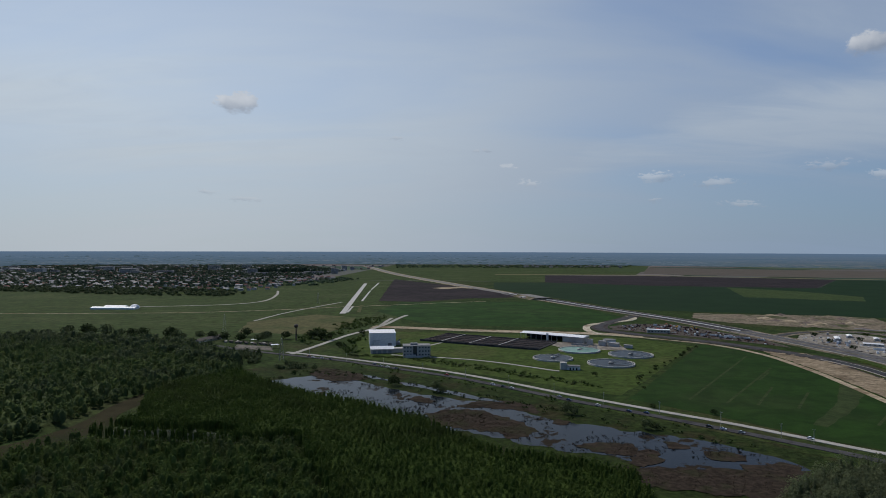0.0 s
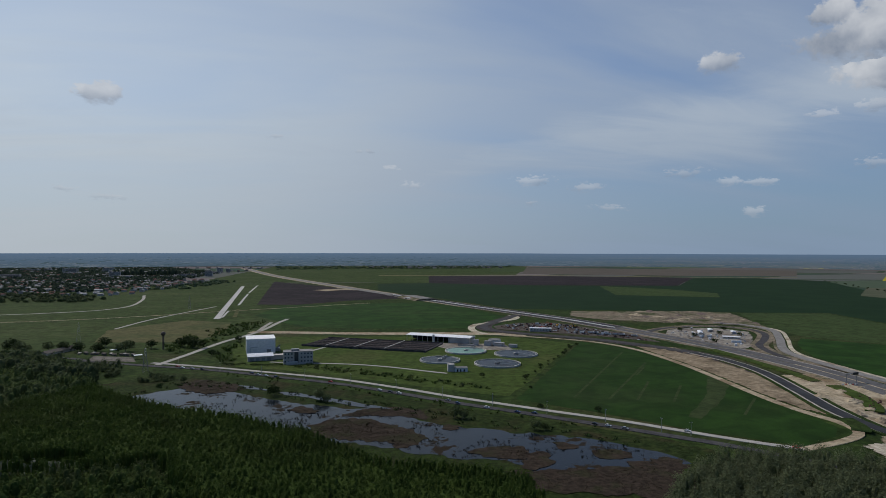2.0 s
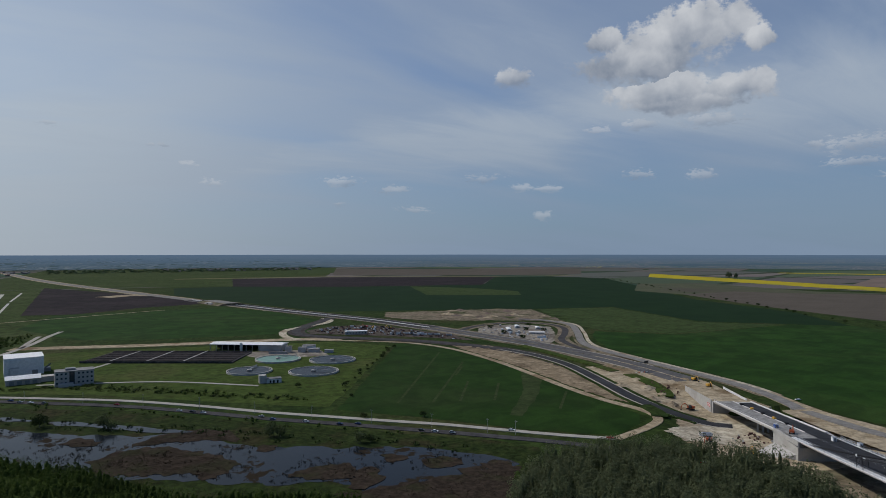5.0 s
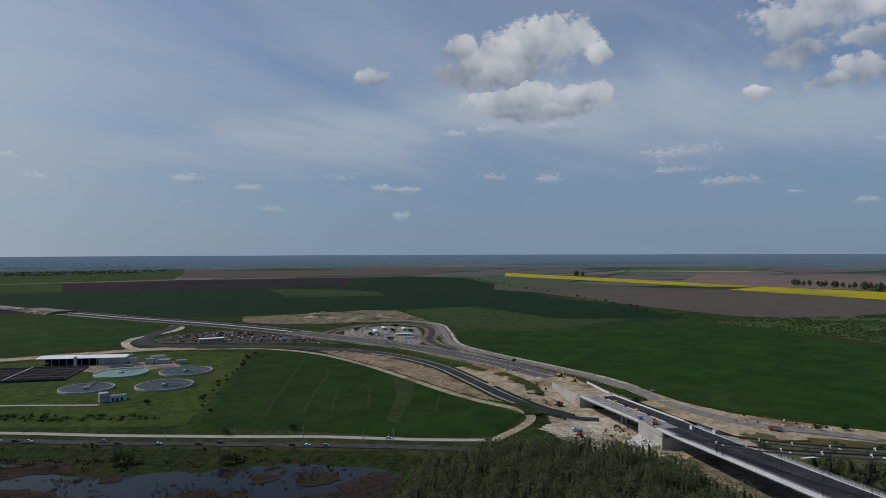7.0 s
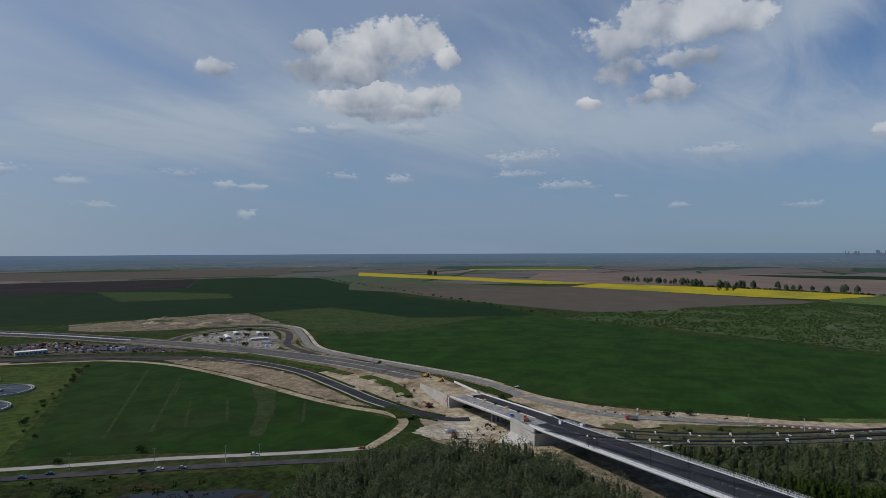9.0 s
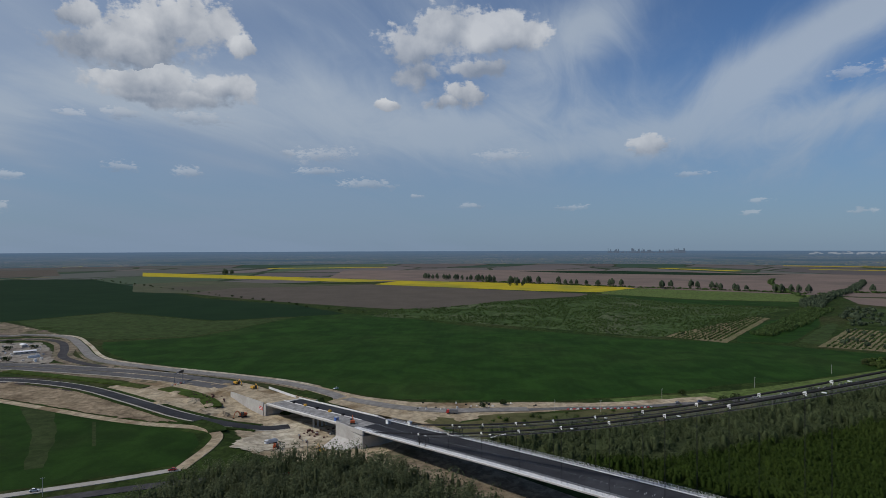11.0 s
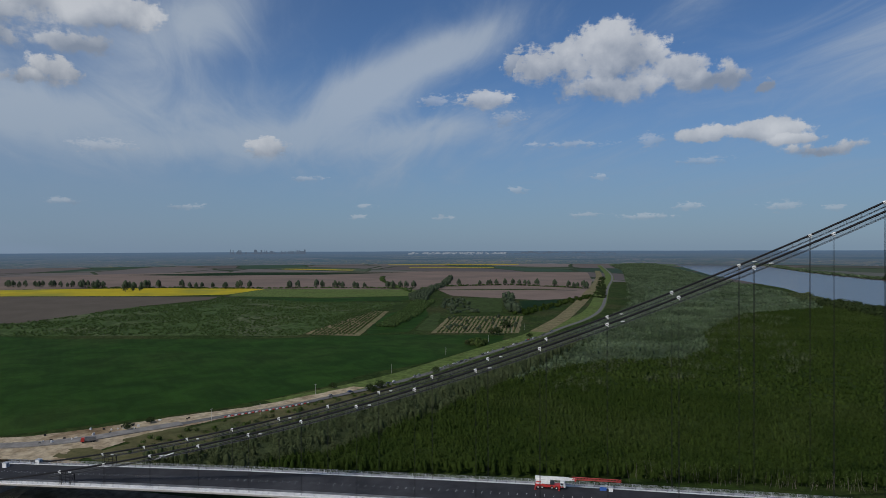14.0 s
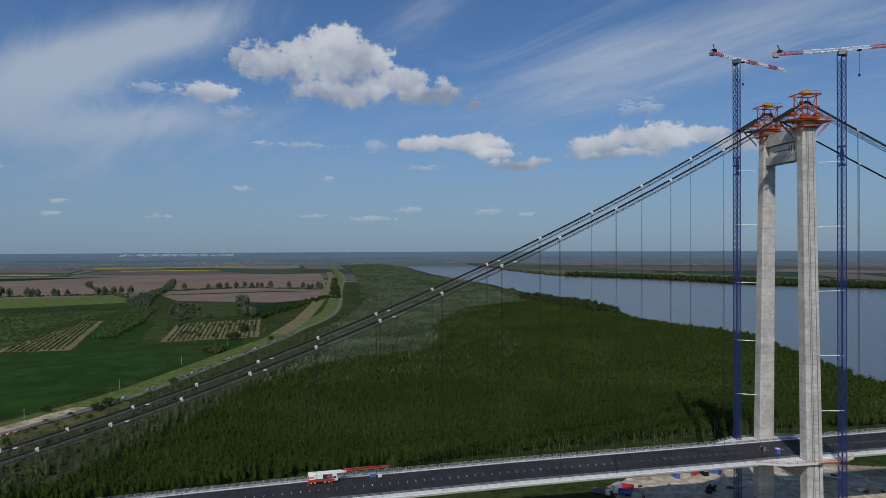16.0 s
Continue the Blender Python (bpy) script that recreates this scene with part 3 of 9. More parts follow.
def land(x, y):
    """Height of the ground: level, cut below the approach, filled under the motorway behind it."""
    s, n = bridge_sn(x, y)
    cut = bump01(s, -300, -215, -110, -72) * bump01(n, -75, -25, 30, 60)
    if s < -203:
        cut *= 1.0 if n < -4 else max(0.0, 1.0 - (n + 4) / 8)
    fill = bump01(s, -420, -280, -276, -268) * bump01(n, -22, -15.5, 14, 26)
    wave = 0.0
    if 480 < x < 780 and 880 < y < 1240:
        wave = 2.2 * max(0.0, noise.noise(Vector((x / 17, y / 17, 3)))) * bump01(x, 500, 560, 720, 770) * bump01(y, 900, 1000, 1150, 1230)
    return -6.0 * cut + max(0.0, deck_z(s) - 0.35) * fill + wave


def ground_lines(lo, hi, step, far):
    near = list(np.arange(lo, hi + 1, step))
    out = [lo - far * (k / 14) ** 2 for k in range(14, 0, -1)]
    return out + near + [hi + far * (k / 14) ** 2 for k in range(1, 15)]


gx, gy = ground_lines(250, 780, 7.0, 4800), ground_lines(220, 1240, 7.0, 4700)
g = G()
g.v = [(x, y, land(x, y)) for y in gy for x in gx]
nx = len(gx)
g.f = [(j * nx + i, j * nx + i + 1, (j + 1) * nx + i + 1, (j + 1) * nx + i) for j in range(len(gy) - 1) for i in range(nx - 1)]
ground = part("ground", g, GRASS)
tagged(ground, "level green grassland of the river plain", "ground", kind="structure")


def ragged(pts, amp, step):
    """An outline with uneven edges."""
    out, P = [], [Vector(p) for p in pts]
    for i, a in enumerate(P):
        b = P[(i + 1) % len(P)]
        n = max(1, int((b - a).length / step))
        o = Vector((a.y - b.y, b.x - a.x)).normalized()
        for k in range(n):
            q = a.lerp(b, k / n)
            e = noise.noise(Vector((q.x / (step * 2.3), q.y / (step * 2.3), 0.5))) + 0.5 * noise.noise(Vector((q.x / (step * 0.9), q.y / (step * 0.9), 4.5)))
            out.append(q + o * amp * e)
    return out


def patch(name, pts, mat, z, label, category="field", kind="structure", soft=0, rag=None):
    """A flat piece of land laid a little above the ground."""
    if soft:
        pts = smooth([*pts, pts[0]], soft)[:-1]
    if rag:
        pts = ragged(pts, *rag)
    g = G()
    g.poly([(p[0], p[1], z) for p in pts])
    ob = part(name, g, mat)
    return tagged(ob, label, category, kind=kind)


def band(name, pts, width, mat, z, label, shift=0.0, category="road", n=8, level=None, parent=None, kind="structure"):
    """A ribbon along a plan curve, on the ground or at a level of its own."""
    c = smooth(pts, n)
    rows = []
    for i, p in enumerate(c):
        t = (c[min(i + 1, len(c) - 1)] - c[max(i - 1, 0)]).normalized()
        o = Vector((-t.y, t.x))
        a, b = p + o * (shift + width / 2), p + o * (shift - width / 2)
        h = (lambda q: land(q.x, q.y)) if level is None else level
        top = max(h(a), h(b), h(p)) + z if level is None else h(p) + z
        rows.append([(a.x, a.y, top), (b.x, b.y, top), (b.x, b.y, top - 1.0), (a.x, a.y, top - 1.0)])
    g = G().sweep(rows)
    ob = part(name, g, mat, parent)
    if parent is None:
        tagged(ob, label, category, kind=kind)
    return ob


# ---- fields ----
FIELDS = [
    ("wheat_field", WHEAT_NEAR, 0.30, "green wheat field beside the road with faint tractor lines", [(153, 525), (181, 566), (334, 821), (372, 770), (376, 646), (372, 590), (360, 505), (353, 455), (350, 405), (330, 386), (297, 372), (254, 408), (200, 473)]),
    ("wheat_field", WHEAT, 0.30, "broad dark green wheat field below the levee", [(650, 800), (600, 745), (552, 660), (532, 590), (521, 500), (506, 420), (490, 372), (478, 318), (496, 242), (512, 190), (545, 132), (576, 90), (617, 51), (652, -8), (712, -76), (784, -151), (828, -169), (859, -96), (885, -20), (896, 152), (928, 277), (968, 420), (1049, 549), (1064, 650), (988, 712), (727, 716)]),
    ("wheat_field", WHEAT_DARK, 0.25, "distant blue-green wheat field", [(1190, 2012), (1596, 2570), (1868, 2450), (1952, 2218), (1302, 1173), (1190, 830), (1064, 655), (994, 722), (900, 822), (966, 1098), (804, 1142), (551, 1235), (382, 1286), (297, 1545), (155, 1928), (184, 2292), (371, 2304), (708, 2104)]),
    ("young_crop_field", WHEAT_LIGHT, 0.28, "paler wedge of young crop", [(790, 1130), (955, 1092), (890, 817), (982, 716), (730, 722), (668, 818), (700, 950)]),
    ("young_crop_field", WHEAT_LIGHT, 0.32, "paler green strip inside the dark wheat", [(913, 2040), (1048, 1848), (1093, 1648), (1007, 1508), (777, 1633)]),
    ("ploughed_field", SOIL_DARK, 0.25, "dark freshly ploughed field", [(469, 2908), (892, 2897), (1596, 2572), (1190, 2014), (708, 2112), (371, 2306)]),
    ("ploughed_field", SOIL, 0.25, "reddish brown bare field in the distance", [(1329, 4183), (2778, 3372), (2164, 2630), (1686, 2756), (982, 3093)]),
    ("wheat_field", WHEAT_LIGHT, 0.25, "distant bright green crop", [(1227, 4600), (1439, 4430), (1080, 3401), (892, 3404)]),
    ("dry_field", STUBBLE, 0.26, "thin pale strip of stubble", [(245, 3042), (922, 2992), (1619, 2647), (2101, 2554), (2080, 2520), (1605, 2600), (915, 2930), (245, 2980)]),
    ("ploughed_field", SOIL, 0.25, "brown ploughed field before the rapeseed", [(1417, 1311), (1653, 1333), (1765, 1161), (1942, 1014), (1836, 665), (1742, 380), (1692, 220), (1455, 418), (1215, 529), (1174, 606), (1196, 709), (1260, 929), (1351, 1155)]),
    ("rapeseed_field", RAPE, 0.35, "long strip of yellow flowering rapeseed", [(2551, 2535), (2382, 1767), (2284, 1351), (2194, 1001), (2043, 1121), (2126, 1590), (2212, 2215)]),
    ("ploughed_field", SOIL_PINK, 0.25, "pale pinkish bare field behind the poplar row", [(3065, 1679), (3463, 567), (3164, -752), (2799, -1356), (2100, -1000), (1598, -720), (1732, -633), (1805, -301), (1989, 166), (2177, 563), (2213, 1009), (2304, 1362)]),
    ("meadow", LEVEE, 0.22, "pale green meadow strip", [(1765, 248), (1976, 157), (1825, -272), (1583, -216), (1595, 19), (1711, 236)]),
    ("meadow", WHEAT, 0.24, "narrow green strip of young crop", [(1690, 235), (1577, 20), (1565, -213), (1452, -169), (1462, 28), (1500, 290)]),
    ("ploughed_field", SOIL_DARK, 0.25, "dark brown ploughed field beside the canal", [(-150, 1480), (-190, 2500), (140, 1880), (240, 1620), (60, 1560), (-60, 1462)]),
    ("wheat_field", WHEAT, 0.25, "green wheat field behind the treatment plant", [(-130, 1240), (-95, 1440), (-60, 1455), (217, 1480), (290, 1330), (330, 1130), (262, 985), (60, 1010), (-40, 1050)]),
    ("rapeseed_field", RAPE, 0.35, "wide piece of yellow flowering rapeseed", [(2194, 1001), (2143, 556), (2070, 260), (1976, 157), (1777, 249), (1774, 401), (1848, 669), (1944, 996)]),
    ("dry_field", OLIVE, 0.24, "olive grey fallow field before the rapeseed", [(1732, 1800), (1976, 1695), (1866, 1221), (1972, 1028), (1765, 1161), (1653, 1333), (1417, 1311), (1416, 1495)]),
    ("ploughed_field", SOIL_PINK, 0.26, "pale bare field before the levee", [(1764, -327), (1693, -615), (1615, -719), (1400, -585), (1362, -460), (1558, -306)]),
    ("wheat_field", WHEAT_DARK, 0.30, "far dark green wheat strip", [(3230, 800), (3380, 250), (3200, -250), (3080, -520), (2960, -100), (3030, 450)]),
    ("wheat_field", WHEAT_LIGHT, 0.24, "bright green garden plot", [(926, -66), (1153, -151), (1155, -168), (894, -89)]),
    ("dry_field", HAY, 0.25, "dry yellowish hay field near the water tower", [(-300, 925), (-324, 1056), (-235, 1176), (-155, 1130), (-148, 1000), (-175, 905)]),
    ("meadow", WHEAT_LIGHT, 0.24, "light green meadow beyond the orchard", [(1464, -286), (1447, -404), (1132, -280), (1156, -180)]),
    ("wheat_field", WHEAT_DARK, 0.24, "dark green crop beside the levee hedge", [(1357, -409), (1369, -540), (1180, -415), (1102, -313)]),
    ("wheat_field", WHEAT, 0.21, "dark green garden field", [(900, 10), (960, 0), (1182, -74), (1266, -163), (1134, -138), (939, -67), (905, -49)]),
    ("orchard_ground", STUBBLE, 0.29, "yellow stubble ground between orchard rows", [(882, -79), (1086, -163), (1054, -292), (846, -199)]),
    ("orchard_ground", STUBBLE, 0.33, "yellow stubble ground of the small vineyard", [(922, 96), (1248, -14), (1212, -78), (882, 24)]),
]
for k, (name, mat, z, label, pts) in enumerate(FIELDS):
    patch(name, pts, mat, z * 0.3 + 0.04 + 0.003 * k, label, rag=(2.2, 9.0))

# far patchwork of fields out to the edge of sight
def patchwork():
    m = bpy.data.materials.new("hazed_patchwork")
    m.use_nodes = True
    N = Nodes(m.node_tree)
    pos = N.add("ShaderNodeNewGeometry").outputs["Position"]
    lay = N.add("ShaderNodeMapping")
    N.put(lay.inputs[0], N.vec("ADD", pos, N.vec("SCALE", N.noise(pos, 0.0006, 2.0, out=1), 400.0)))
    lay.inputs["Rotation"].default_value, lay.inputs["Scale"].default_value = (0, 0, radians(38)), (1 / 1100, 1 / 420, 0.0)
    cells = N.add("ShaderNodeTexVoronoi")
    N.put(cells.inputs["Vector"], lay.outputs[0])
    cells.inputs["Scale"].default_value = 1.0
    pick = N.add("ShaderNodeSeparateColor")
    N.put(pick.inputs[0], cells.outputs["Color"])
    a = pick.outputs[0]
    # crop and soil tones with distance haze put in: greyer and lighter
    col = N.mix(N.math("GREATER_THAN", a, 0.20), (0.034, 0.060, 0.042), (0.112, 0.100, 0.096))
    col = N.mix(N.math("GREATER_THAN", a, 0.46), col, (0.066, 0.090, 0.056))
    col = N.mix(N.math("GREATER_THAN", a, 0.62), col, (0.142, 0.122, 0.116))
    col = N.mix(N.math("GREATER_THAN", a, 0.84), col, (0.086, 0.090, 0.080))
    edge = N.add("ShaderNodeTexVoronoi", feature="DISTANCE_TO_EDGE")
    N.put(edge.inputs["Vector"], lay.outputs[0])
    edge.inputs["Scale"].default_value = 1.0
    col = N.mix(N.math("LESS_THAN", edge.outputs[0], 0.02), col, (0.030, 0.045, 0.024))
    val = N.math("MULTIPLY", N.math("MULTIPLY_ADD", N.noise(pos, 0.02, 5.0, 0.65), 0.5, 0.75), N.math("MULTIPLY_ADD", pick.outputs[2], 0.4, 0.8))
    p = N.add("ShaderNodeBsdfPrincipled")
    N.put(p.inputs["Base Color"], N.vec("SCALE", col, val))
    p.inputs["Roughness"].default_value, p.inputs["Specular IOR Level"].default_value = 1.0, 0.04
    N.put(N.add("ShaderNodeOutputMaterial").inputs[0], p.outputs[0])
    return m


g = G()
g.sweep([[(math.cos(a) * q, 80 + math.sin(a) * q, 0.03) for q in (2300, 3200, 4100, 4780)] for a in np.linspace(0, 2 * math.pi, 121)], False)
tagged(part("farmland", g, patchwork()), "distant patchwork of haze-greyed green, brown and tan fields", "farmland", kind="structure")

for pts in ([(3896, 40), (3560, -330), (3460, -290), (3800, 80)], [(4600, -700), (4300, -1587), (4150, -1560), (4450, -680)], [(3300, 2300), (3700, 1700), (3600, 1650), (3200, 2250)], [(3900, -700), (3700, -1200), (3620, -1170), (3800, -690)]):
    patch("rapeseed_field", pts, RAPE, 0.3, "distant yellow strip of rapeseed")

MEADOW = surface("streaky_meadow", (0.022, 0.040, 0.010), (0.038, 0.058, 0.016), 45.0, 1.5, 0.95, c3=(0.050, 0.064, 0.022), band=(82, 26.0, 0.4, (0.050, 0.062, 0.020)), bump=0.3, spec=0.04, patch=(13.0, 0.32))
patch("meadow", [(-1700, 1040), (-900, 935), (-600, 885), (-420, 865), (-300, 845), (-180, 870), (-60, 1000), (-90, 1240), (-150, 1480), (-190, 2400), (-480, 2420), (-560, 1850), (-900, 1700), (-1700, 1850)], MEADOW, 0.045, "wide streaky green meadow before the town", "meadow", rag=(4.0, 14.0))
patch("meadow", [(-480, 2420), (100, 2400), (380, 2330), (469, 2920), (900, 2960), (1250, 3900), (900, 4600), (-350, 4600)], MEADOW, 0.05, "green meadows round the far village", "meadow", rag=(4.0, 24.0))
LAWN = surface("plant_lawn", (0.035, 0.056, 0.012), (0.051, 0.074, 0.017), 26.0, 1.3, 0.95, c3=(0.056, 0.066, 0.02), bump=0.3, spec=0.04, patch=(8.0, 0.3))
patch("lawn", [(-95, 715), (-20, 672), (55, 610), (130, 548), (150, 535), (178, 575), (318, 805), (262, 880), (90, 915), (-60, 940), (-120, 880)], LAWN, 0.05, "bright green lawn round the treatment plant", "lawn", rag=(2.0, 8.0))
MARSH = surface("marsh_grass", (0.014, 0.024, 0.006), (0.026, 0.038, 0.010), 9.0, 1.0, 0.95, c3=(0.030, 0.028, 0.012), bump=0.4, spec=0.04, patch=(4.0, 0.45))
patch("marsh", [(-205, 640), (-150, 690), (-60, 640), (5, 598), (55, 552), (100, 508), (165, 448), (215, 402), (235, 375), (222, 330), (200, 296), (140, 310), (95, 330), (40, 360), (0, 410), (-60, 470), (-150, 545)], MARSH, 0.04, "dark rank marsh grass round the pond", "marsh", rag=(3.0, 6.0))

# ---- water ----
patch("pond", [(-166, 585), (-123, 617), (-87, 600), (-46, 560), (-2, 527), (45, 505), (66, 474), (88, 455), (115, 438), (149, 422), (172, 406), (189, 388), (203, 369), (200, 352), (176, 344), (126, 346), (101, 378), (71, 390), (37, 412), (0, 440), (-30, 470), (-76, 512), (-120, 545)], WATER, 0.14, "shallow dark pond with reed islands along the road", "pond", soft=3, rag=(5.0, 4.0))
for k, pts in enumerate((
    [(-12, 472), (3, 489), (27, 483), (60, 445), (61, 424), (43, 412), (37, 426), (14, 433), (-9, 453)], [(9, 492), (23, 510), (49, 514), (70, 499), (71, 475), (54, 485), (28, 492)],
    [(80, 458), (91, 456), (90, 446), (80, 446)], [(85, 399), (101, 405), (122, 400), (114, 377), (87, 392)], [(142, 405), (152, 406), (156, 397), (146, 391), (140, 397)], [(160, 387), (173, 389), (181, 378), (174, 368), (160, 373)],
    [(171, 365), (183, 362), (180, 354), (168, 357)], [(187, 365), (202, 362), (200, 355), (188, 354)], [(118, 388), (129, 390), (128, 369), (118, 361), (109, 362)], [(-127, 619), (-125, 639), (-110, 648), (-80, 620), (-74, 594), (-100, 590), (-120, 603)],
    [(96, 362), (120, 358), (157, 359), (197, 353), (214, 338), (216, 316), (204, 299), (140, 318), (104, 334)], [(-30, 520), (-20, 528), (-6, 514), (-16, 506)])):
    patch("mud_bank", pts, MUD, 0.28 + 0.012 * k, "brown reed-covered mud bank in the pond", "mud bank", soft=3, rag=(5.0, 2.6))
for pts in ([(-78, 618), (-64, 611), (-47, 593), (-50, 590), (-72, 605)], [(-43, 587), (-23, 577), (8, 549), (38, 522), (49, 510), (25, 519), (-10, 554), (-36, 573)]):
    patch("ditch", pts, WATER, 0.30, "narrow wet ditch beside the pond", "pond", rag=(2.0, 4.0))
patch("river", [(4548, -3003), (2390, -1730), (1517, -1310), (1058, -1000), (804, -905), (602, -760), (399, -716), (229, -535), (150, -470), (0, -430), (-400, -560), (-1600, -1000), (-2000, -2600), (-400, -2300), (600, -2012), (948, -1925), (1376, -2012), (1754, -1965), (2392, -2273), (4153, -3378)], RIVER, 0.14, "wide grey-blue river between wooded banks", "river")

# ---- roads and earthworks ----
OLD_ROAD = [(-1500, 1010), (-900, 915), (-604, 864), (-438, 841), (-295, 803), (-253, 772), (-186, 736), (-114, 698), (-49, 653), (9, 611), (59, 564), (101, 521), (139, 487), (171, 457), (200, 430), (225, 405), (246, 384), (275, 348), (300, 300)]
band("road", OLD_ROAD, 8.0, BASE_ASPHALT, 0.35, "two-lane asphalt road along the pond")
band("gravel_road", [(-185, 752), (-120, 716), (-50, 672), (9, 632), (61, 585), (104, 541), (142, 506), (175, 476), (206, 449), (232, 422), (262, 391), (290, 366)], 6.0, GRAVEL, 0.32, "pale gravel track beside the road")
band("dirt_road", [(-90, 985), (71, 940), (225, 912), (295, 868), (352, 815), (377, 738), (377, 646), (371, 586), (360, 502), (357, 455), (360, 412), (352, 390), (330, 377), (290, 366)], 7.0, SAND, 0.40, "sandy haul road round the wheat field")
RAMP = [(350, 1170), (334, 1136), (291, 1077), (254, 1022), (245, 968), (273, 922), (317, 882), (369, 827), (411, 759), (431, 713), (438, 656), (431, 588), (403, 503), (383, 447), (377, 410), (386, 381), (399, 364)]
BROWN_BASE = surface("brown_base", (0.046, 0.040, 0.037), (0.064, 0.056, 0.050), 12.0, 0.8, 1.0, spec=0.06, patch=(6.0, 0.22))
band("ramp_base", RAMP[:12], 26.0, BROWN_BASE, 0.36, "wide brown base course of the ramp", category="road")
band("ramp_road", RAMP[:10], 13.0, BASE_ASPHALT, 0.62, "dark grey asphalt base of the ramp")
band("ramp_road", RAMP[9:], 10.0, ASPHALT_NEW, 0.9, "freshly paved dark asphalt ramp")
for k in (-6.2, 6.2):
    band("ramp_kerb", RAMP[9:], 1.1, GRAVEL, 0.75, "pale gravel shoulder of the ramp", shift=k, category="road")
band("hook_bank", [(340, 1165), (341, 1130), (319, 1092), (277, 1060), (244, 1034), (226, 998), (220, 950), (228, 916)], 11.0, PALE_SAND, 0.42, "pale sandy bank round the ramp's loop", category="earthworks")
LOOP = [(452, 872), (480, 905), (515, 931), (570, 952), (615, 944), (645, 905), (632, 850), (590, 795), (550, 752), (528, 706), (512, 652)]
band("loop_verge", LOOP, 22.0, SPOIL, 0.33, "sandy verge of the loop road", category="verge")
band("loop_road", LOOP, 9.5, BASE_ASPHALT, 0.5, "dark asphalt loop road round the depot")
MOTORWAY = [(-503, 4206), (-227, 3030), (32, 2187), (180, 1733), (280, 1449), (306, 1370), (356, 1240), (412, 1090), (448, 955), (474, 825), (490, 728), (495, 623), (491, 545), (478, 472), (459, 437), (431, 388)]


def moto_z(p):
    s, n = bridge_sn(p.x, p.y)
    return max(0.5, deck_z(s)) if abs(n) < 30 and s > -420 else 0.5


band("motorway_shoulder", MOTORWAY[:6], 52.0, SAND, 0.1, "sandy strip along the unfinished motorway", category="verge")
band("motorway_shoulder", MOTORWAY[5:13], 50.0, SPOIL, 0.3, "sandy shoulder of the motorway", category="verge")
band("motorway", MOTORWAY[:4], 30.0, ASPHALT_PALE, 0.05, "dusty pale motorway carriageway", level=moto_z)
for side in (-1, 1):
    band("motorway", MOTORWAY[3:9], 19.0, BASE_ASPHALT, 0.05, "dark new motorway carriageway", level=moto_z, shift=side * 11.2)
    band("motorway", MOTORWAY[8:14], 14.0, ASPHALT_MID, 0.05, "grey motorway carriageway", level=moto_z, shift=side * 8.2)
    band("road_edge", MOTORWAY[8:13], 0.7, GRAVEL, 0.30, "pale edge strip of the motorway", level=moto_z, shift=side * 15.8, category="road marking")
    band("road_edge", MOTORWAY[3:9], 0.6, GRAVEL, 0.30, "pale edge strip of the motorway", level=moto_z, shift=side * 21.0, category="road marking")
band("motorway_formation", MOTORWAY[11:], 27.0, SAND, 0.0, "sandy unpaved formation before the bridge", level=moto_z, category="earthworks")
band("motorway_median", MOTORWAY[:11], 2.6, SPOIL, 0.1, "earth median of the motorway", level=moto_z)
band("median_barrier", MOTORWAY[3:9], 1.3, WHITE, 0.95, "white concrete barrier along the motorway median", level=moto_z, category="barrier")
FRONTAGE = [(640, 985), (672, 950), (672, 885), (620, 803), (548, 700), (526, 605), (515, 515), (505, 444), (490, 398), (466, 350), (452, 300), (454, 262), (464, 236), (476, 205), (492, 171), (507, 132), (531, 92), (553, 56), (590, 7), (653, -58), (738, -145), (803, -213), (878, -280), (1000, -395), (1188, -527), (1680, -821), (2466, -1294), (3816, -2006)]
band("frontage_sand", FRONTAGE[1:9], 5.0, PALE_SAND, 0.3, "pale sandy bank between service road and wheat", shift=10.0, category="verge")
band("frontage_sand", FRONTAGE[1:9], 3.0, SPOIL, 0.3, "earthy verge of the service road", shift=-7.5, category="verge")
band("frontage_road", FRONTAGE[:14], 10.5, ASPHALT_PALE, 0.85, "grey service road behind the bridge approach")
band("levee_road", FRONTAGE[13:], 7.0, ASPHALT, 0.35, "grey asphalt road along the levee")
band("levee_verge", [(x + 9, y + 8) for x, y in FRONTAGE[15:]], 34.0, LEVEE, 0.2, "light green grassy levee slope", category="levee")
band("levee_track", [(852, -232), (950, -305), (1056, -379), (1467, -640), (2221, -1095), (2960, -1500)], 26.0, STUBBLE, 0.34, "dry tan track along the levee")
band("verge", [(498, 440), (482, 398), (459, 352), (444, 305), (446, 262), (458, 236), (470, 204), (488, 168)], 7.0, SAND, 0.22, "sandy verge of the service road", shift=5, category="verge")
band("verge", [(512, 452), (500, 405), (478, 352), (464, 305), (464, 268), (474, 242), (486, 212), (502, 178), (518, 136)], 6.0, SAND, 0.22, "sandy bank along the wheat field", category="verge")
patch("roadworks_strip", [(477, 356), (472, 294), (486, 243), (499, 208), (512, 160), (536, 118), (562, 74), (556, 64), (527, 100), (508, 134), (490, 166), (470, 200), (450, 226), (430, 244), (414, 250), (416, 270), (424, 295), (432, 320), (452, 362)], SAND, 0.24, "sandy strip of roadworks between wheat and service road", "earthworks", rag=(1.5, 5.0))
patch("weedy_verge", [(416, 252), (446, 222), (470, 190), (492, 154), (516, 110), (548, 60), (560, 40), (530, 20), (490, 66), (460, 104), (430, 150), (404, 190), (384, 215)], HAY, 0.2, "dry weedy verge below the service road", "verge", rag=(2.5, 6.0))
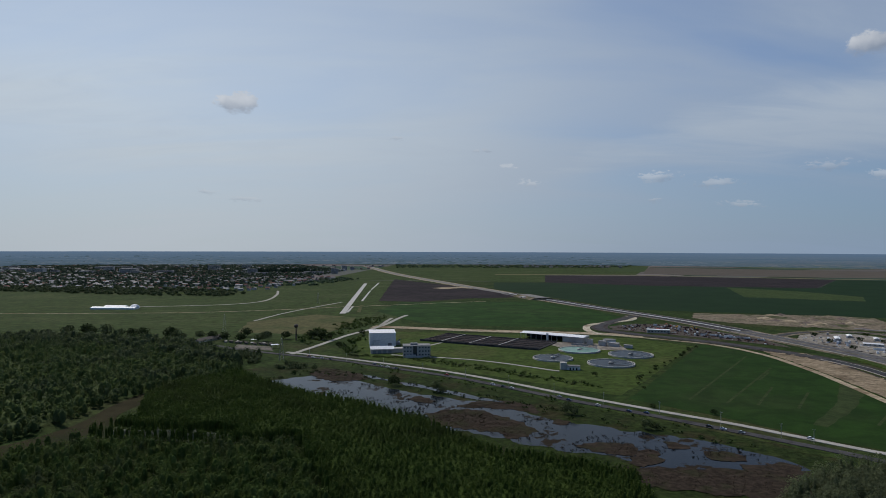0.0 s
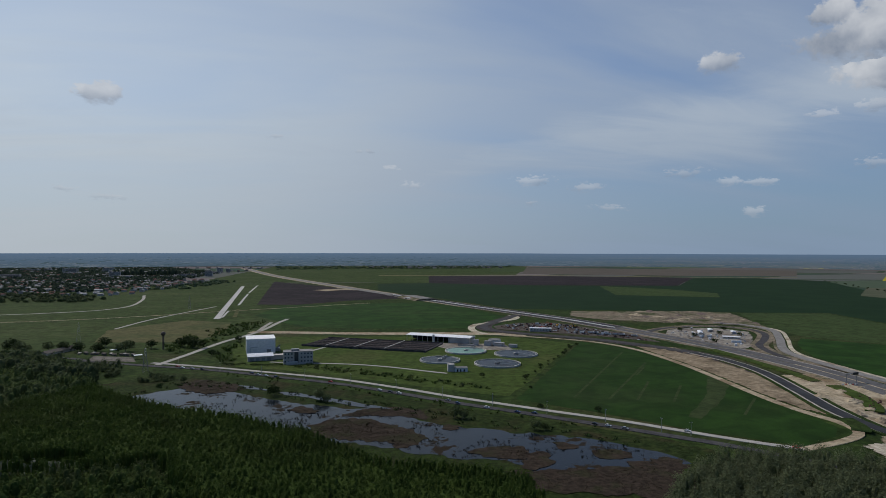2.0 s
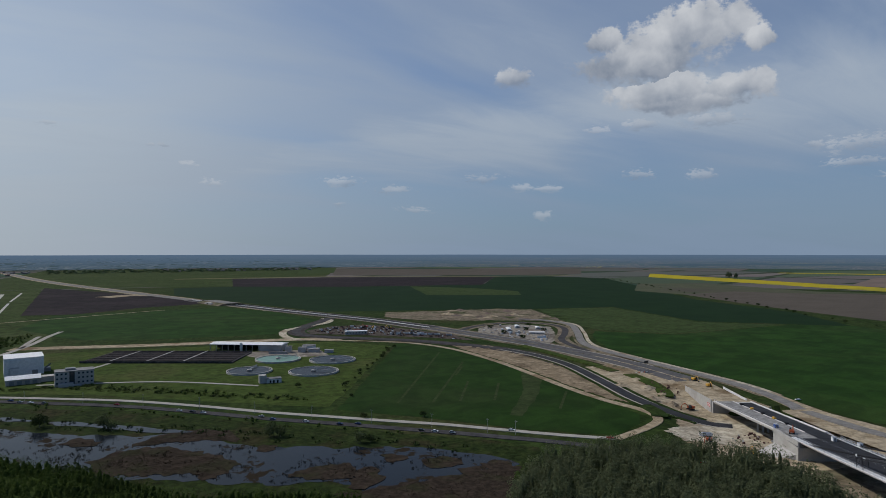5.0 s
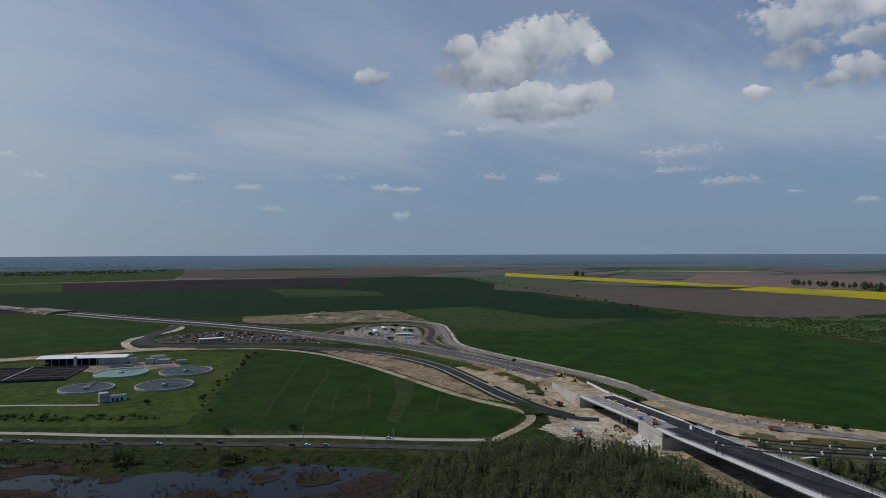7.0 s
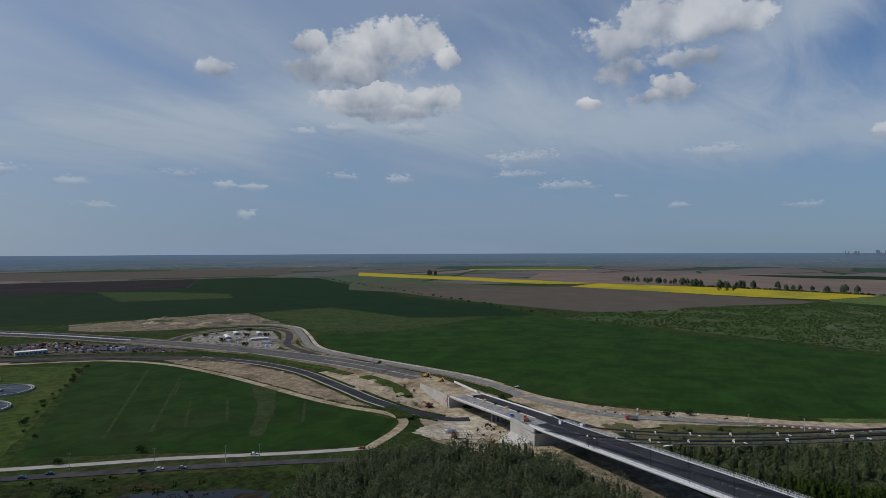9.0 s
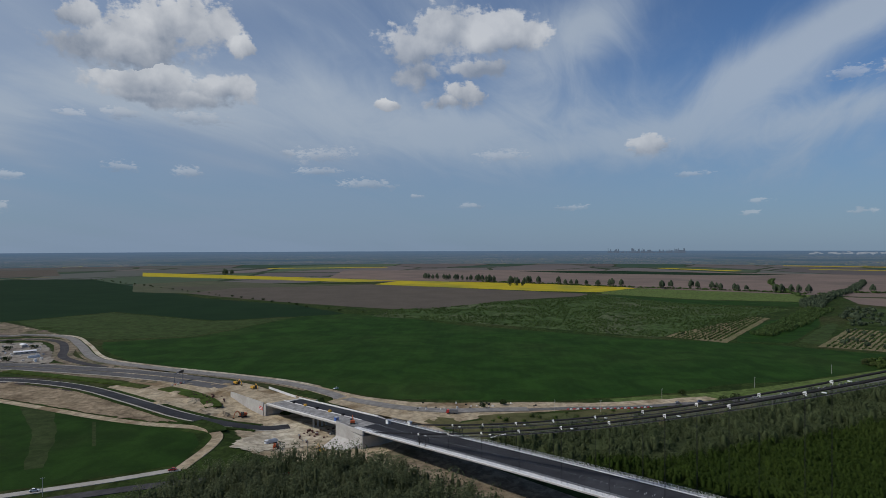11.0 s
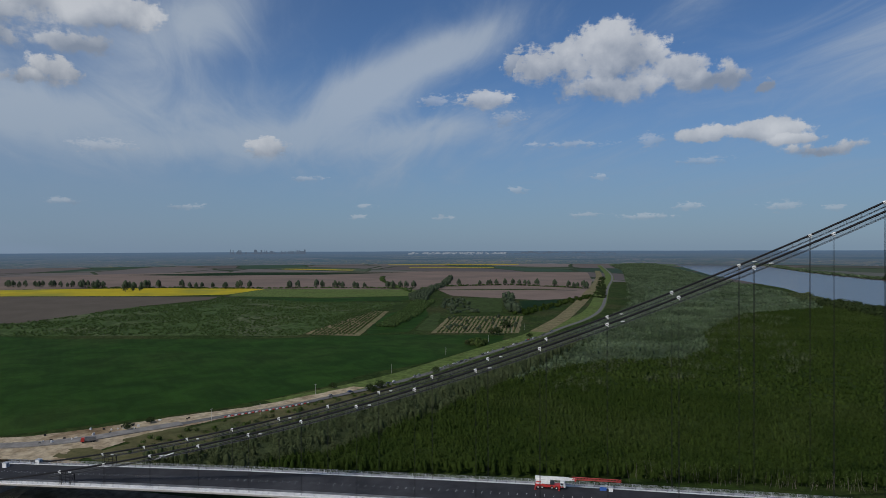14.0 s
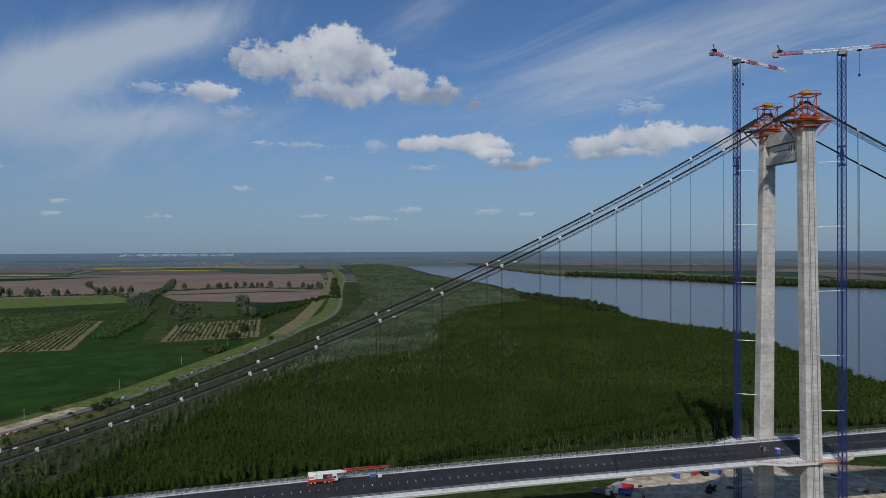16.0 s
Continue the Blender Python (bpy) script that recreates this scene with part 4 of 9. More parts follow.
patch("thin_wheat", [(375, 590), (368, 552), (318, 490), (268, 441), (262, 448), (312, 503), (360, 574)], WEDGE, 0.19, "paler wedge of thin wheat", rag=(1.5, 7.0))
for a, b in (((351, 733), (203, 521)), ((343, 662), (229, 510)), ((317, 549), (277, 493)), ((296, 569), (251, 504)), ((350, 492), (307, 446)), ((330, 640), (300, 600))):
    band("tractor_line", [a, b], 2.2, WEDGE, 0.17, "faint pale tractor line in the wheat", category="field")


patch("weeds", [(421, 270), (434, 266), (435, 251), (425, 243), (408, 252)], HAY, 0.34, "dry green weeds on the roadworks strip", "weeds", rag=(2.5, 3.0))


patch("weeds", [(447, 236), (462, 218), (468, 201), (449, 196), (428, 226)], HAY, 0.34, "dry green weeds on the roadworks strip", "weeds", rag=(2.5, 3.0))


def draped(name, pts, mat, z, label, category):
    """Earthwork that follows the lie of the land, cut from a fine net."""
    P = [Vector(p) for p in pts]

    def inside(x, y):
        hit = False
        for i, a in enumerate(P):
            b = P[i - 1]
            if (a.y > y) != (b.y > y) and x < (b.x - a.x) * (y - a.y) / (b.y - a.y) + a.x:
                hit = not hit
        return hit

    g, ids, st = G(), {}, 2.0
    def corner(i, j):
        if (i, j) not in ids:
            x, y = i * st + noise.noise(Vector((i * 0.23, j * 0.23, 1))) * 2.6, j * st + noise.noise(Vector((i * 0.23, j * 0.23, 7))) * 2.6
            ids[i, j] = len(g.v)
            g.v.append((x, y, land(x, y) + z + 0.5 * max(0.0, noise.noise(Vector((x / 9, y / 9, 0))))))
        return ids[i, j]
    for i in range(int(min(p.x for p in P) / st), int(max(p.x for p in P) / st) + 1):
        for j in range(int(min(p.y for p in P) / st), int(max(p.y for p in P) / st) + 1):
            if inside((i + 0.5) * st, (j + 0.5) * st):
                g.f.append((corner(i, j), corner(i + 1, j), corner(i + 1, j + 1), corner(i, j + 1)))
    return tagged(part(name, g, mat), label, category, kind="structure")


draped("earthworks", [(418, 575), (482, 575), (486, 480), (466, 404), (452, 362), (446, 300), (440, 262), (420, 262), (396, 240), (372, 262), (348, 266), (318, 312), (326, 345), (360, 380), (384, 398), (396, 470)], SAND, 0.28, "bare sandy earthworks round the bridge approach", "earthworks")
TAN = surface("tan_earth", (0.185, 0.142, 0.092), (0.275, 0.218, 0.148), 13.0, 0.7, 1.0, c3=(0.105, 0.080, 0.052), bump=0.3, spec=0.04, patch=(5.0, 0.3))
draped("earthworks", [(388, 770), (432, 752), (436, 656), (418, 575), (398, 501), (384, 447), (374, 420), (363, 455), (366, 502), (378, 586), (383, 646)], TAN, 0.26, "sandy embankment beside the ramp", "earthworks")
draped("haul_ground", [(331, 363), (351, 370), (386, 372), (413, 381), (414, 364), (406, 343), (391, 315), (371, 312), (362, 327), (348, 337), (327, 343)], PALE_SAND, 0.62, "pale worn haul ground under the bridge", "track")
under = [BR_O + BD * q + BN * -23.0 for q in (-80, -30, 30, 90, 150)]
band("haul_track", [(p.x, p.y) for p in under], 8.0, SAND, 0.3, "sandy track along the foot of the bridge", category="track")
shade = [BR_O + BD * q for q in (-76, -20, 60, 140, 220, 300)]
band("bridge_ground", [(p.x, p.y) for p in shade], 38.0, SPOIL, 0.12, "trampled earth below the bridge deck", category="ground")
draped("yard_ground", [(264, 1008), (318, 1044), (380, 1034), (406, 965), (442, 866), (438, 796), (388, 862), (328, 912), (260, 968)], BASECOURSE, 0.3, "dark gravel construction yard", "yard")
draped("yard_ground", [(487, 868), (516, 917), (562, 934), (608, 918), (622, 872), (586, 813), (530, 742), (506, 722), (495, 755), (497, 811)], YARD, 0.3, "grey gravel depot yard inside the road loop", "yard")
draped("spoil_ground", [(776, 1140), (735, 1030), (690, 920), (640, 968), (531, 1026), (470, 1080), (448, 1139), (484, 1222), (575, 1196), (717, 1177)], SPOIL, 0.24, "uneven tan spoil ground", "spoil")
draped("yard_ground", [(199, -108), (196, -140), (172, -182), (150, -222), (112, -252), (70, -230), (85, -160), (110, -110), (150, -84), (180, -92)], PALE_SAND, 0.25, "sandy building yard under the bridge", "yard")
band("haul_strip", [(-110, 1000), (0, 968), (71, 950), (225, 922), (280, 890)], 26.0, SAND, 0.2, "wide bare earth strip behind the plant", category="track")
band("grass_bank", [(468, 730), (463, 650), (456, 580), (450, 540)], 11.0, LAWN, 0.95, "green grassy bank between ramp and motorway", category="bank")
band("grass_bank", [(452, 522), (443, 490), (430, 458), (418, 444)], 13.0, LAWN, 1.0, "green grassy bank above the sand pit", category="bank")
for side, wide in ((-1, 4.0), (1, 4.5)):
    band("grass_verge", RAMP[10:16], wide, GRASS, 0.62, "weedy green verge of the ramp", shift=side * 9.2, category="bank")
band("grass_bank", [(372, 424), (364, 402), (356, 392)], 12.0, GRASS, 0.7, "grassy corner beside the haul road", category="bank")
for pts, w, mat in (
    ([(-189, 1194), (-215, 1522), (-268, 2200)], 11, CONCRETE), ([(-183, 1215), (-190, 1340)], 4, CONCRETE), ([(-162, 1216), (-176, 1372)], 7, HAY), ([(-188, 1474), (-209, 1823)], 5, CONCRETE), ([(-212, 1880), (-226, 2240)], 5, CONCRETE), ([(-176, 738), (-171, 756), (-159, 800), (-147, 850), (-132, 906), (-110, 963), (-91, 1036), (-79, 1110), (-66, 1170)], 7, GRAVEL), ([(-100, 1000), (-96, 1060), (-90, 1120)], 6, GRAVEL), ([(-632, 1317), (-532, 1346), (-451, 1390), (-414, 1481), (-435, 1659), (-471, 1811)], 7, GRAVEL), ([(-318, 1070), (-301, 1190), (-272, 1304), (-230, 1442)], 5, GRAVEL), ([(-16, 1940), (60, 2000), (110, 1960)], 60, SAND),
    ([(-1300, 1190), (-800, 1175), (-500, 1200), (-330, 1260), (-200, 1330), (100, 1480)], 4, SAND),
    ([(-60, 735), (40, 700), (118, 640)], 4, GRAVEL), ([(-40, 770), (0, 835), (5, 870)], 4, GRAVEL)):
    band("track", pts, w, mat, 0.3, "pale dry track across the grassland", category="track")

# ---- the edge of sight: hazy distance all round ----
def distance_material():
    """Hazy farmland and town that go on past the rim: height on the rim stands for distance over the plain."""
    m = bpy.data.materials.new("hazy_distance")
    m.use_nodes = True
    N = Nodes(m.node_tree)
    rel = N.vec("SUBTRACT", N.add("ShaderNodeNewGeometry").outputs["Position"], (0, 80, 0))
    sep = N.add("ShaderNodeSeparateXYZ")
    N.put(sep.inputs[0], rel)
    grow = N.math("DIVIDE", 123.0, N.math("SUBTRACT", 123.0, N.math("MINIMUM", sep.outputs[2], 104.0)))
    plan = N.vec("MULTIPLY", N.vec("SCALE", rel, grow), (1, 1, 0))
    far = N.vec("LENGTH", plan, out=1)
    lay = N.add("ShaderNodeMapping")
    N.put(lay.inputs[0], N.vec("ADD", plan, N.vec("SCALE", N.noise(plan, 0.0006, 2.0, out=1), 500.0)))
    lay.inputs["Rotation"].default_value, lay.inputs["Scale"].default_value = (0, 0, radians(38)), (1 / 2600, 1 / 1000, 1.0)
    cells = N.add("ShaderNodeTexVoronoi")
    N.put(cells.inputs["Vector"], lay.outputs[0])
    cells.inputs["Scale"].default_value = 1.0
    pick = N.add("ShaderNodeSeparateColor")
    N.put(pick.inputs[0], cells.outputs["Color"])
    a = pick.outputs[0]
    col = N.mix(N.math("GREATER_THAN", a, 0.30), (0.018, 0.040, 0.026), (0.115, 0.098, 0.086))
    col = N.mix(N.math("GREATER_THAN", a, 0.52), col, (0.044, 0.068, 0.034))
    col = N.mix(N.math("GREATER_THAN", a, 0.70), col, (0.150, 0.126, 0.112))
    col = N.mix(N.math("GREATER_THAN", a, 0.86), col, (0.058, 0.058, 0.044))
    col = N.mix(N.math("GREATER_THAN", pick.outputs[1], 0.965), col, (0.26, 0.22, 0.03))
    edge = N.add("ShaderNodeTexVoronoi", feature="DISTANCE_TO_EDGE")
    N.put(edge.inputs["Vector"], lay.outputs[0])
    edge.inputs["Scale"].default_value = 1.0
    belt = N.math("MULTIPLY", N.math("LESS_THAN", edge.outputs[0], 0.035), N.math("GREATER_THAN", N.noise(plan, 0.0011, 2.0), 0.5))
    col = N.mix(belt, col, (0.016, 0.030, 0.022))
    woods = N.ramp(N.noise(plan, 0.00042, 4.0, 0.6), 0.56, 0.62)
    col = N.mix(woods, col, (0.020, 0.036, 0.028))
    yawing = N.math("ARCTAN2", N.math("MULTIPLY", sep.outputs[0], -1.0), sep.outputs[1])
    town = N.math("MULTIPLY", N.ramp(N.math("ADD", yawing, N.math("MULTIPLY", N.noise(plan, 0.0008, 3.0), 0.5)), -0.30, -0.05), N.ramp(far, 12500.0, 9500.0))
    roofs = N.math("MULTIPLY", N.ramp(N.noise(plan, 0.013, 2.0, 0.7), 0.52, 0.64), N.ramp(N.noise(plan, 0.0013, 2.0), 0.42, 0.6))
    streets = N.mix(roofs, N.mix(N.noise(plan, 0.004, 4.0), (0.028, 0.046, 0.046), (0.062, 0.080, 0.078)), (0.22, 0.225, 0.23))
    col = N.mix(town, col, streets)
    # blue haze is painted in by distance, and the rim glows with it
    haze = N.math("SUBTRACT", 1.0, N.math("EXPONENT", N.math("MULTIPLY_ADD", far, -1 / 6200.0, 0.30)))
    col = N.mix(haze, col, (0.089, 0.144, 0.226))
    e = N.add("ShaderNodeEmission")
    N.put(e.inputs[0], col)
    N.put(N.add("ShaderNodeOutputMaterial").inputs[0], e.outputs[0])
    return m


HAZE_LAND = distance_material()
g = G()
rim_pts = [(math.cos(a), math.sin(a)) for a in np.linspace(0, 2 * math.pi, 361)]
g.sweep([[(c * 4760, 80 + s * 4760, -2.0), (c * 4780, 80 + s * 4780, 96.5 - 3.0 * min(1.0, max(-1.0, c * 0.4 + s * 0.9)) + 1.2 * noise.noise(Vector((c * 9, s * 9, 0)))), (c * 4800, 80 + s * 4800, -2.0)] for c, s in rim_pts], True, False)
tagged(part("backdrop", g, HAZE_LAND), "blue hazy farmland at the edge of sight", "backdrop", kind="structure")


def far_blocks(name, yaw0, yaw1, count, foot, lo, hi, wide, mat, label, seed):
    """Tiny far silhouettes that stand on the hazy rim."""
    r, g = random.Random(seed), G()
    for k in range(count):
        c = toward(r.uniform(yaw0, yaw1), 0)
        h = lo + (hi - lo) * r.random() ** 2.2
        g.box((c.x * 4745, 80 + c.y * 4745, r.uniform(*foot) + h / 2), (r.uniform(*wide), 6, h), r.uniform(0, 90), r.choice((1.0, 1.0, 0.5)))
    tagged(part(name, g, mat), label, "backdrop", kind="structure")


# far silhouettes glow in a flat tone with the haze painted in
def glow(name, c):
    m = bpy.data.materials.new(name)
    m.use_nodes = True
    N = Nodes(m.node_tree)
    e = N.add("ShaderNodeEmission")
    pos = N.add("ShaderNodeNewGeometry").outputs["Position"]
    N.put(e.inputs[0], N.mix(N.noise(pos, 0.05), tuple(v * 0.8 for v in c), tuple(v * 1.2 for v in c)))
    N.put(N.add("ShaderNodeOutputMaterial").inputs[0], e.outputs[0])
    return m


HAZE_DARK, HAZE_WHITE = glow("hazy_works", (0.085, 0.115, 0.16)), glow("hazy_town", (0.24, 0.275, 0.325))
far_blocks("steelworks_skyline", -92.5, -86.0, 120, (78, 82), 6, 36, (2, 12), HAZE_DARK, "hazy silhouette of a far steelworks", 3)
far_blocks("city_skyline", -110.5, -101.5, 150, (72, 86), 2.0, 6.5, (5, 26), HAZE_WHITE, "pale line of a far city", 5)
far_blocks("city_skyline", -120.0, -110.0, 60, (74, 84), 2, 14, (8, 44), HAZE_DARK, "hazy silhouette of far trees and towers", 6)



def far_sprinkle(name, yaw0, yaw1, count, zs, wide, mat, label, seed):
    """Tiny roofs or tree clumps on the hazy rim."""
    r, g = random.Random(seed), G()
    for k in range(count):
        c = toward(r.uniform(yaw0, yaw1), 0)
        z = r.uniform(*zs)
        q = 4748 + z * 0.12
        near = 0.75 * (1.12 - z / 123)
        g.box((c.x * q, 80 + c.y * q, z), (r.uniform(*wide) * near, 6, r.uniform(1.2, 4.0) * near), r.uniform(0, 40), r.choice((1.0, 0.7)))
    tagged(part(name, g, mat), label, "backdrop", kind="structure")


# roof and tree tones with distance haze in the colour, also glowing
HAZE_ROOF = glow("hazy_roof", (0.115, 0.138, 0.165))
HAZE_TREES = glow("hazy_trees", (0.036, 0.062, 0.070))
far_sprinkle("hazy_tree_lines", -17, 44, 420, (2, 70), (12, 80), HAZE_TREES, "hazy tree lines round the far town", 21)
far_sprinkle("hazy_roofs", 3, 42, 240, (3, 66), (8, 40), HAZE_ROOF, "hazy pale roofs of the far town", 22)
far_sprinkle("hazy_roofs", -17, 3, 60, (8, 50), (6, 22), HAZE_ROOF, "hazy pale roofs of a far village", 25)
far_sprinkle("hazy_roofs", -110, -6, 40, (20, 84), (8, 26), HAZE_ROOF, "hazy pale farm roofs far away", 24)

# ---- suspension bridge; local x runs towards the tower, y to the far side ----
SUSP = thing("suspension_bridge", pose(BR_O.x, BR_O.y, 0, 0, 0, BR_YAW), "unfinished suspension bridge with pale concrete tower and dark cables", "bridge")
ROPE = plain("grey_rope", (0.10, 0.103, 0.108), 0.7, 0.0, 0.2)
MESHWALK = plain("catwalk_mesh", (0.030, 0.031, 0.033), 0.9, 0.0, 0.1)
HALF, CAB, ST = 14.5, 12.9, 408.7
END = 760.0


def cable_z(s):
    if s <= ST:
        return 25.07 + 0.2279 * s + 3.684e-4 * s * s + 1.064e-7 * s ** 3
    q = s - ST
    return 187.0 - 0.47 * q + 2.1e-4 * q * q


def along(a, b, step):
    return list(np.linspace(a, b, max(2, int((b - a) / step) + 1)))


def run(a, b, ring, step=8.0):
    """A profile of (y, z over the deck) carried along the deck."""
    return [[(s, n, deck_z(s) + z) for n, z in ring] for s in along(a, b, step)]


DECK0 = -86.0
part("girder", G().sweep(run(DECK0, END, [(-HALF, -0.25), (-HALF, -0.9), (-9.5, -3.1), (9.5, -3.1), (HALF, -0.9), (HALF, -0.25)])), CONCRETE, SUSP, "grey steel box girder")
part("roadway", G().sweep(run(DECK0, END, [(-11.2, -0.2), (11.2, -0.2), (11.2, 0.05), (-11.2, 0.05)])), ASPHALT_NEW, SUSP, "fresh black asphalt roadway")
for side in (-1, 1):
    part("walkway", G().sweep(run(DECK0, END, [(side * 11.25, -0.22), (side * 11.25, 0.22), (side * HALF, 0.22), (side * HALF, -0.22)][::side])), WHITE, SUSP, "white edge walkway")
    g = G()
    for z in (0.55, 0.95):
        g.sweep(run(DECK0, END, [(side * 11.6 - 0.1, z), (side * 11.6 + 0.1, z), (side * 11.6 + 0.1, z + 0.2), (side * 11.6 - 0.1, z + 0.2)]))
    for s in np.arange(DECK0 + 2, 560, 4.0):
        g.box((s, side * 11.75, deck_z(s) + 0.6), (0.3, 0.25, 1.1))
    part("crash_barrier", g, STEEL, SUSP, "grey steel crash barrier")
    g = G()
    for z in (0.6, 0.95, 1.3):
        g.sweep(run(DECK0, END, [(side * 14.3 - 0.03, z), (side * 14.3 + 0.03, z), (side * 14.3 + 0.03, z + 0.05), (side * 14.3 - 0.03, z + 0.05)]))
    for s in np.arange(DECK0 + 2, 560, 3.0):
        g.box((s, side * 14.3, deck_z(s) + 0.75), (0.12, 0.12, 1.2))
    part("railing", g, GALV, SUSP, "galvanised railing")
    # main cable, work walkway under it and its ropes
    n = side * CAB
    line = along(-78, ST, 12.0) + along(ST + 4, 700, 12.0)
    ring = [(math.cos(a) * 0.42, math.sin(a) * 0.42) for a in np.linspace(0, 2 * math.pi, 9)[:-1]]
    part("main_cable", G().sweep([[(s, n + p, cable_z(s) + q) for p, q in ring] for s in line]), STEEL_DARK, SUSP, "thick black main cable")
    low = [s for s in line if -40 < s < ST + (60 if side < 0 else 1)]
    g = G()
    for s in np.arange(low[0], low[-1], 1.1):
        z = cable_z(s) - 1.75
        g.box((s, n, z), (0.22, 3.2, 0.05))
    for off in (-1.6, 0.0, 1.6):
        g.sweep([[(s, n + off + p, cable_z(s) - 1.78 + q) for p, q in ((-0.09, 0), (0.09, 0), (0.09, 0.08), (-0.09, 0.08))] for s in low])
    part("catwalk", g, MESHWALK, SUSP, "dark open mesh catwalk under the cable")
    for off in (-1.7, 1.7):
        for drop, mat in ((-0.45, ROPE), (-1.1, ROPE), (-1.85, ROPE)):
            part("hand_rope", G().sweep([[(s, n + off + p, cable_z(s) + drop + q) for p, q in ((-0.04, 0), (0.04, 0), (0, 0.07))] for s in low]), mat, SUSP, "grey catwalk rope")
        g = G()
        for s in np.arange(low[0], low[-1], 6.0):
            g.box((s, n + off, cable_z(s) - 1.05), (0.07, 0.07, 1.5))
        tagged(part("catwalk_posts", g, ROPE, SUSP, "row of thin catwalk posts"), kind="stuff")
    clamp_me = G().box((0, 0, 0.02), (1.25, 0.76, 0.74)).box((0, 0, -0.65), (0.34, 0.26, 0.7)).box((0, 0, 0.44), (0.8, 0.36, 0.14)).mesh("clamp")
    clamp_me.materials.append(WHITE)
    rope_me = G().rod((0, 0, 0), (0, 0, 1), 0.055, seg=5, caps=False).mesh("hanger")
    rope_me.materials.append(STEEL_DARK)
    stations = [i * 24.586 for i in range(-1, 16)] + [ST + 26 + 24.586 * k for k in range(8)]
    for k, s in enumerate(stations):
        top, foot = cable_z(s), deck_z(s) + 0.2
        if top - foot < 1.5:
            continue
        slope = math.degrees(math.atan2(cable_z(s + 1) - cable_z(s - 1), 2))
        c = part("cable_clamp", clamp_me, None, SUSP, "white cable clamp")
        c.matrix_basis = pose(s, n, top, 0, -slope, 0)
        for off in (-0.16, 0.16):
            h = part("hanger", rope_me, None, SUSP, "thin dark hanger rope")
            h.location, h.scale = (s + off, n, foot), (1, 1, top - foot)
        if k % 2 == 0 and s < ST:
            part("work_box", G().box((s + 5.5, n + 0.2, cable_z(s + 5.5) - 1.0), (1.4, 0.6, 0.3)), WHITE, SUSP, "white work platform on the catwalk")
g = G()
for s in np.arange(DECK0 + 6, 560, 3.6):
    for n in (-0.7, 0.7):
        g.box((s, n, deck_z(s) + 0.14), (0.18, 0.18, 0.26))
tagged(part("median_post", g, WHITE, SUSP, "rows of white median post bases"), kind="stuff")
part("lane_edge", G().sweep(run(DECK0, END, [(-10.4, 0.05), (-10.2, 0.05), (-10.2, 0.07), (-10.4, 0.07)])), WHITE, SUSP)
# splay frames where the cables come down to the deck
for n in (-CAB, CAB):
    g = G()
    for ds in (-2.5, 2.5):
        for dn in (-1.3, 1.3):
            g.rod((-20 + ds, n + dn, deck_z(-20)), (-20 + ds, n + dn, deck_z(-20) + 5.2), 0.16)
        g.rod((-20 + ds, n - 1.3, deck_z(-20) + 5.2), (-20 + ds, n + 1.3, deck_z(-20) + 5.2), 0.16)
        g.rod((-20 + ds, n - 1.3, deck_z(-20) + 0.3), (-20 + ds, n + 1.3, deck_z(-20) + 5.2), 0.10)
    for dn in (-1.3, 1.3):
        for h in (2.6, 5.2):
            g.rod((-22.5, n + dn, deck_z(-20) + h), (-17.5, n + dn, deck_z(-20) + h), 0.14)
    part("splay_frame", g, STEEL_DARK, SUSP, "dark steel frame round the cable")
part("light_pole", G().rod((6, 12.9, deck_z(6) + 3.6), (17, 12.9, deck_z(17) + 7.2), 0.28), WHITE, SUSP, "white boom beside the cable")

# tower
TOWER = part("tower", G().box((ST, 0, 0.8), (22, 52, 2.4)), CONCRETE, SUSP, "pale concrete tower footing")
for side in (-1, 1):
    rings = []
    for z in np.linspace(-1, 178.6, 46):
        t = z / 178.6
        a, b = (5.4 - 0.9 * t) / 2, (8.0 - 1.7 * t) / 2
        n = side * (16.2 - 3.7 * t)
        c = 0.55
        rings.append([(ST + p, n + q, z) for p, q in ((-b, -a + c), (-b + c, -a), (b - c, -a), (b, -a + c), (b, a - c), (b - c, a), (-b + c, a), (-b, a - c))])
    leg = part("leg", G().sweep(rings), TOWER_CONCRETE, TOWER, "tall tapering concrete leg")
    # climbing rails and lift joints on the outer face
    g = G()
    for p in (-1.5, -0.7, 1.6):
        g.rod((ST + p, side * (16.2 + 2.72), 2), (ST + p, side * (12.5 + 2.30), 176), 0.14, seg=4)
    for z in np.arange(6, 176, 4.0):
        t = z / 178.6
        g.box((ST + 0.4, side * (16.2 - 3.7 * t + (5.4 - 0.9 * t) / 2 + 0.02), z), (3.0, 0.08, 0.12))
    part("service_ladder", g, STEEL, TOWER, "grey ladder up the leg")
g = G().box((ST, 0, 173.2), (5.0, 21.5, 5.6)).box((ST, 0, 163.4), (5.0, 22.0, 3.6)).box((ST + 0.8, 0, 167.8), (2.6, 21.6, 5.6))
part("cross_beam", g, TOWER_CONCRETE, TOWER, "concrete cross beam")
part("banner", G().box((ST - 1.4, -0.5, 167.6), (0.12, 19.0, 4.6)), CONCRETE_PALE, TOWER, "pale banner with unreadable lettering")
g = G()
for k, w in enumerate((0.9, 0.9, 0.9)):
    g.box((ST - 1.5, -7.4 + k * 1.6, 167.7), (0.06, w * 0.5, 2.6))
for k in range(6):
    g.box((ST - 1.5, -3.4 + k * 1.7, 167.3), (0.06, 1.2, 0.5))
part("banner_bars", g, STEEL_DARK, TOWER, "dark lettering bars")
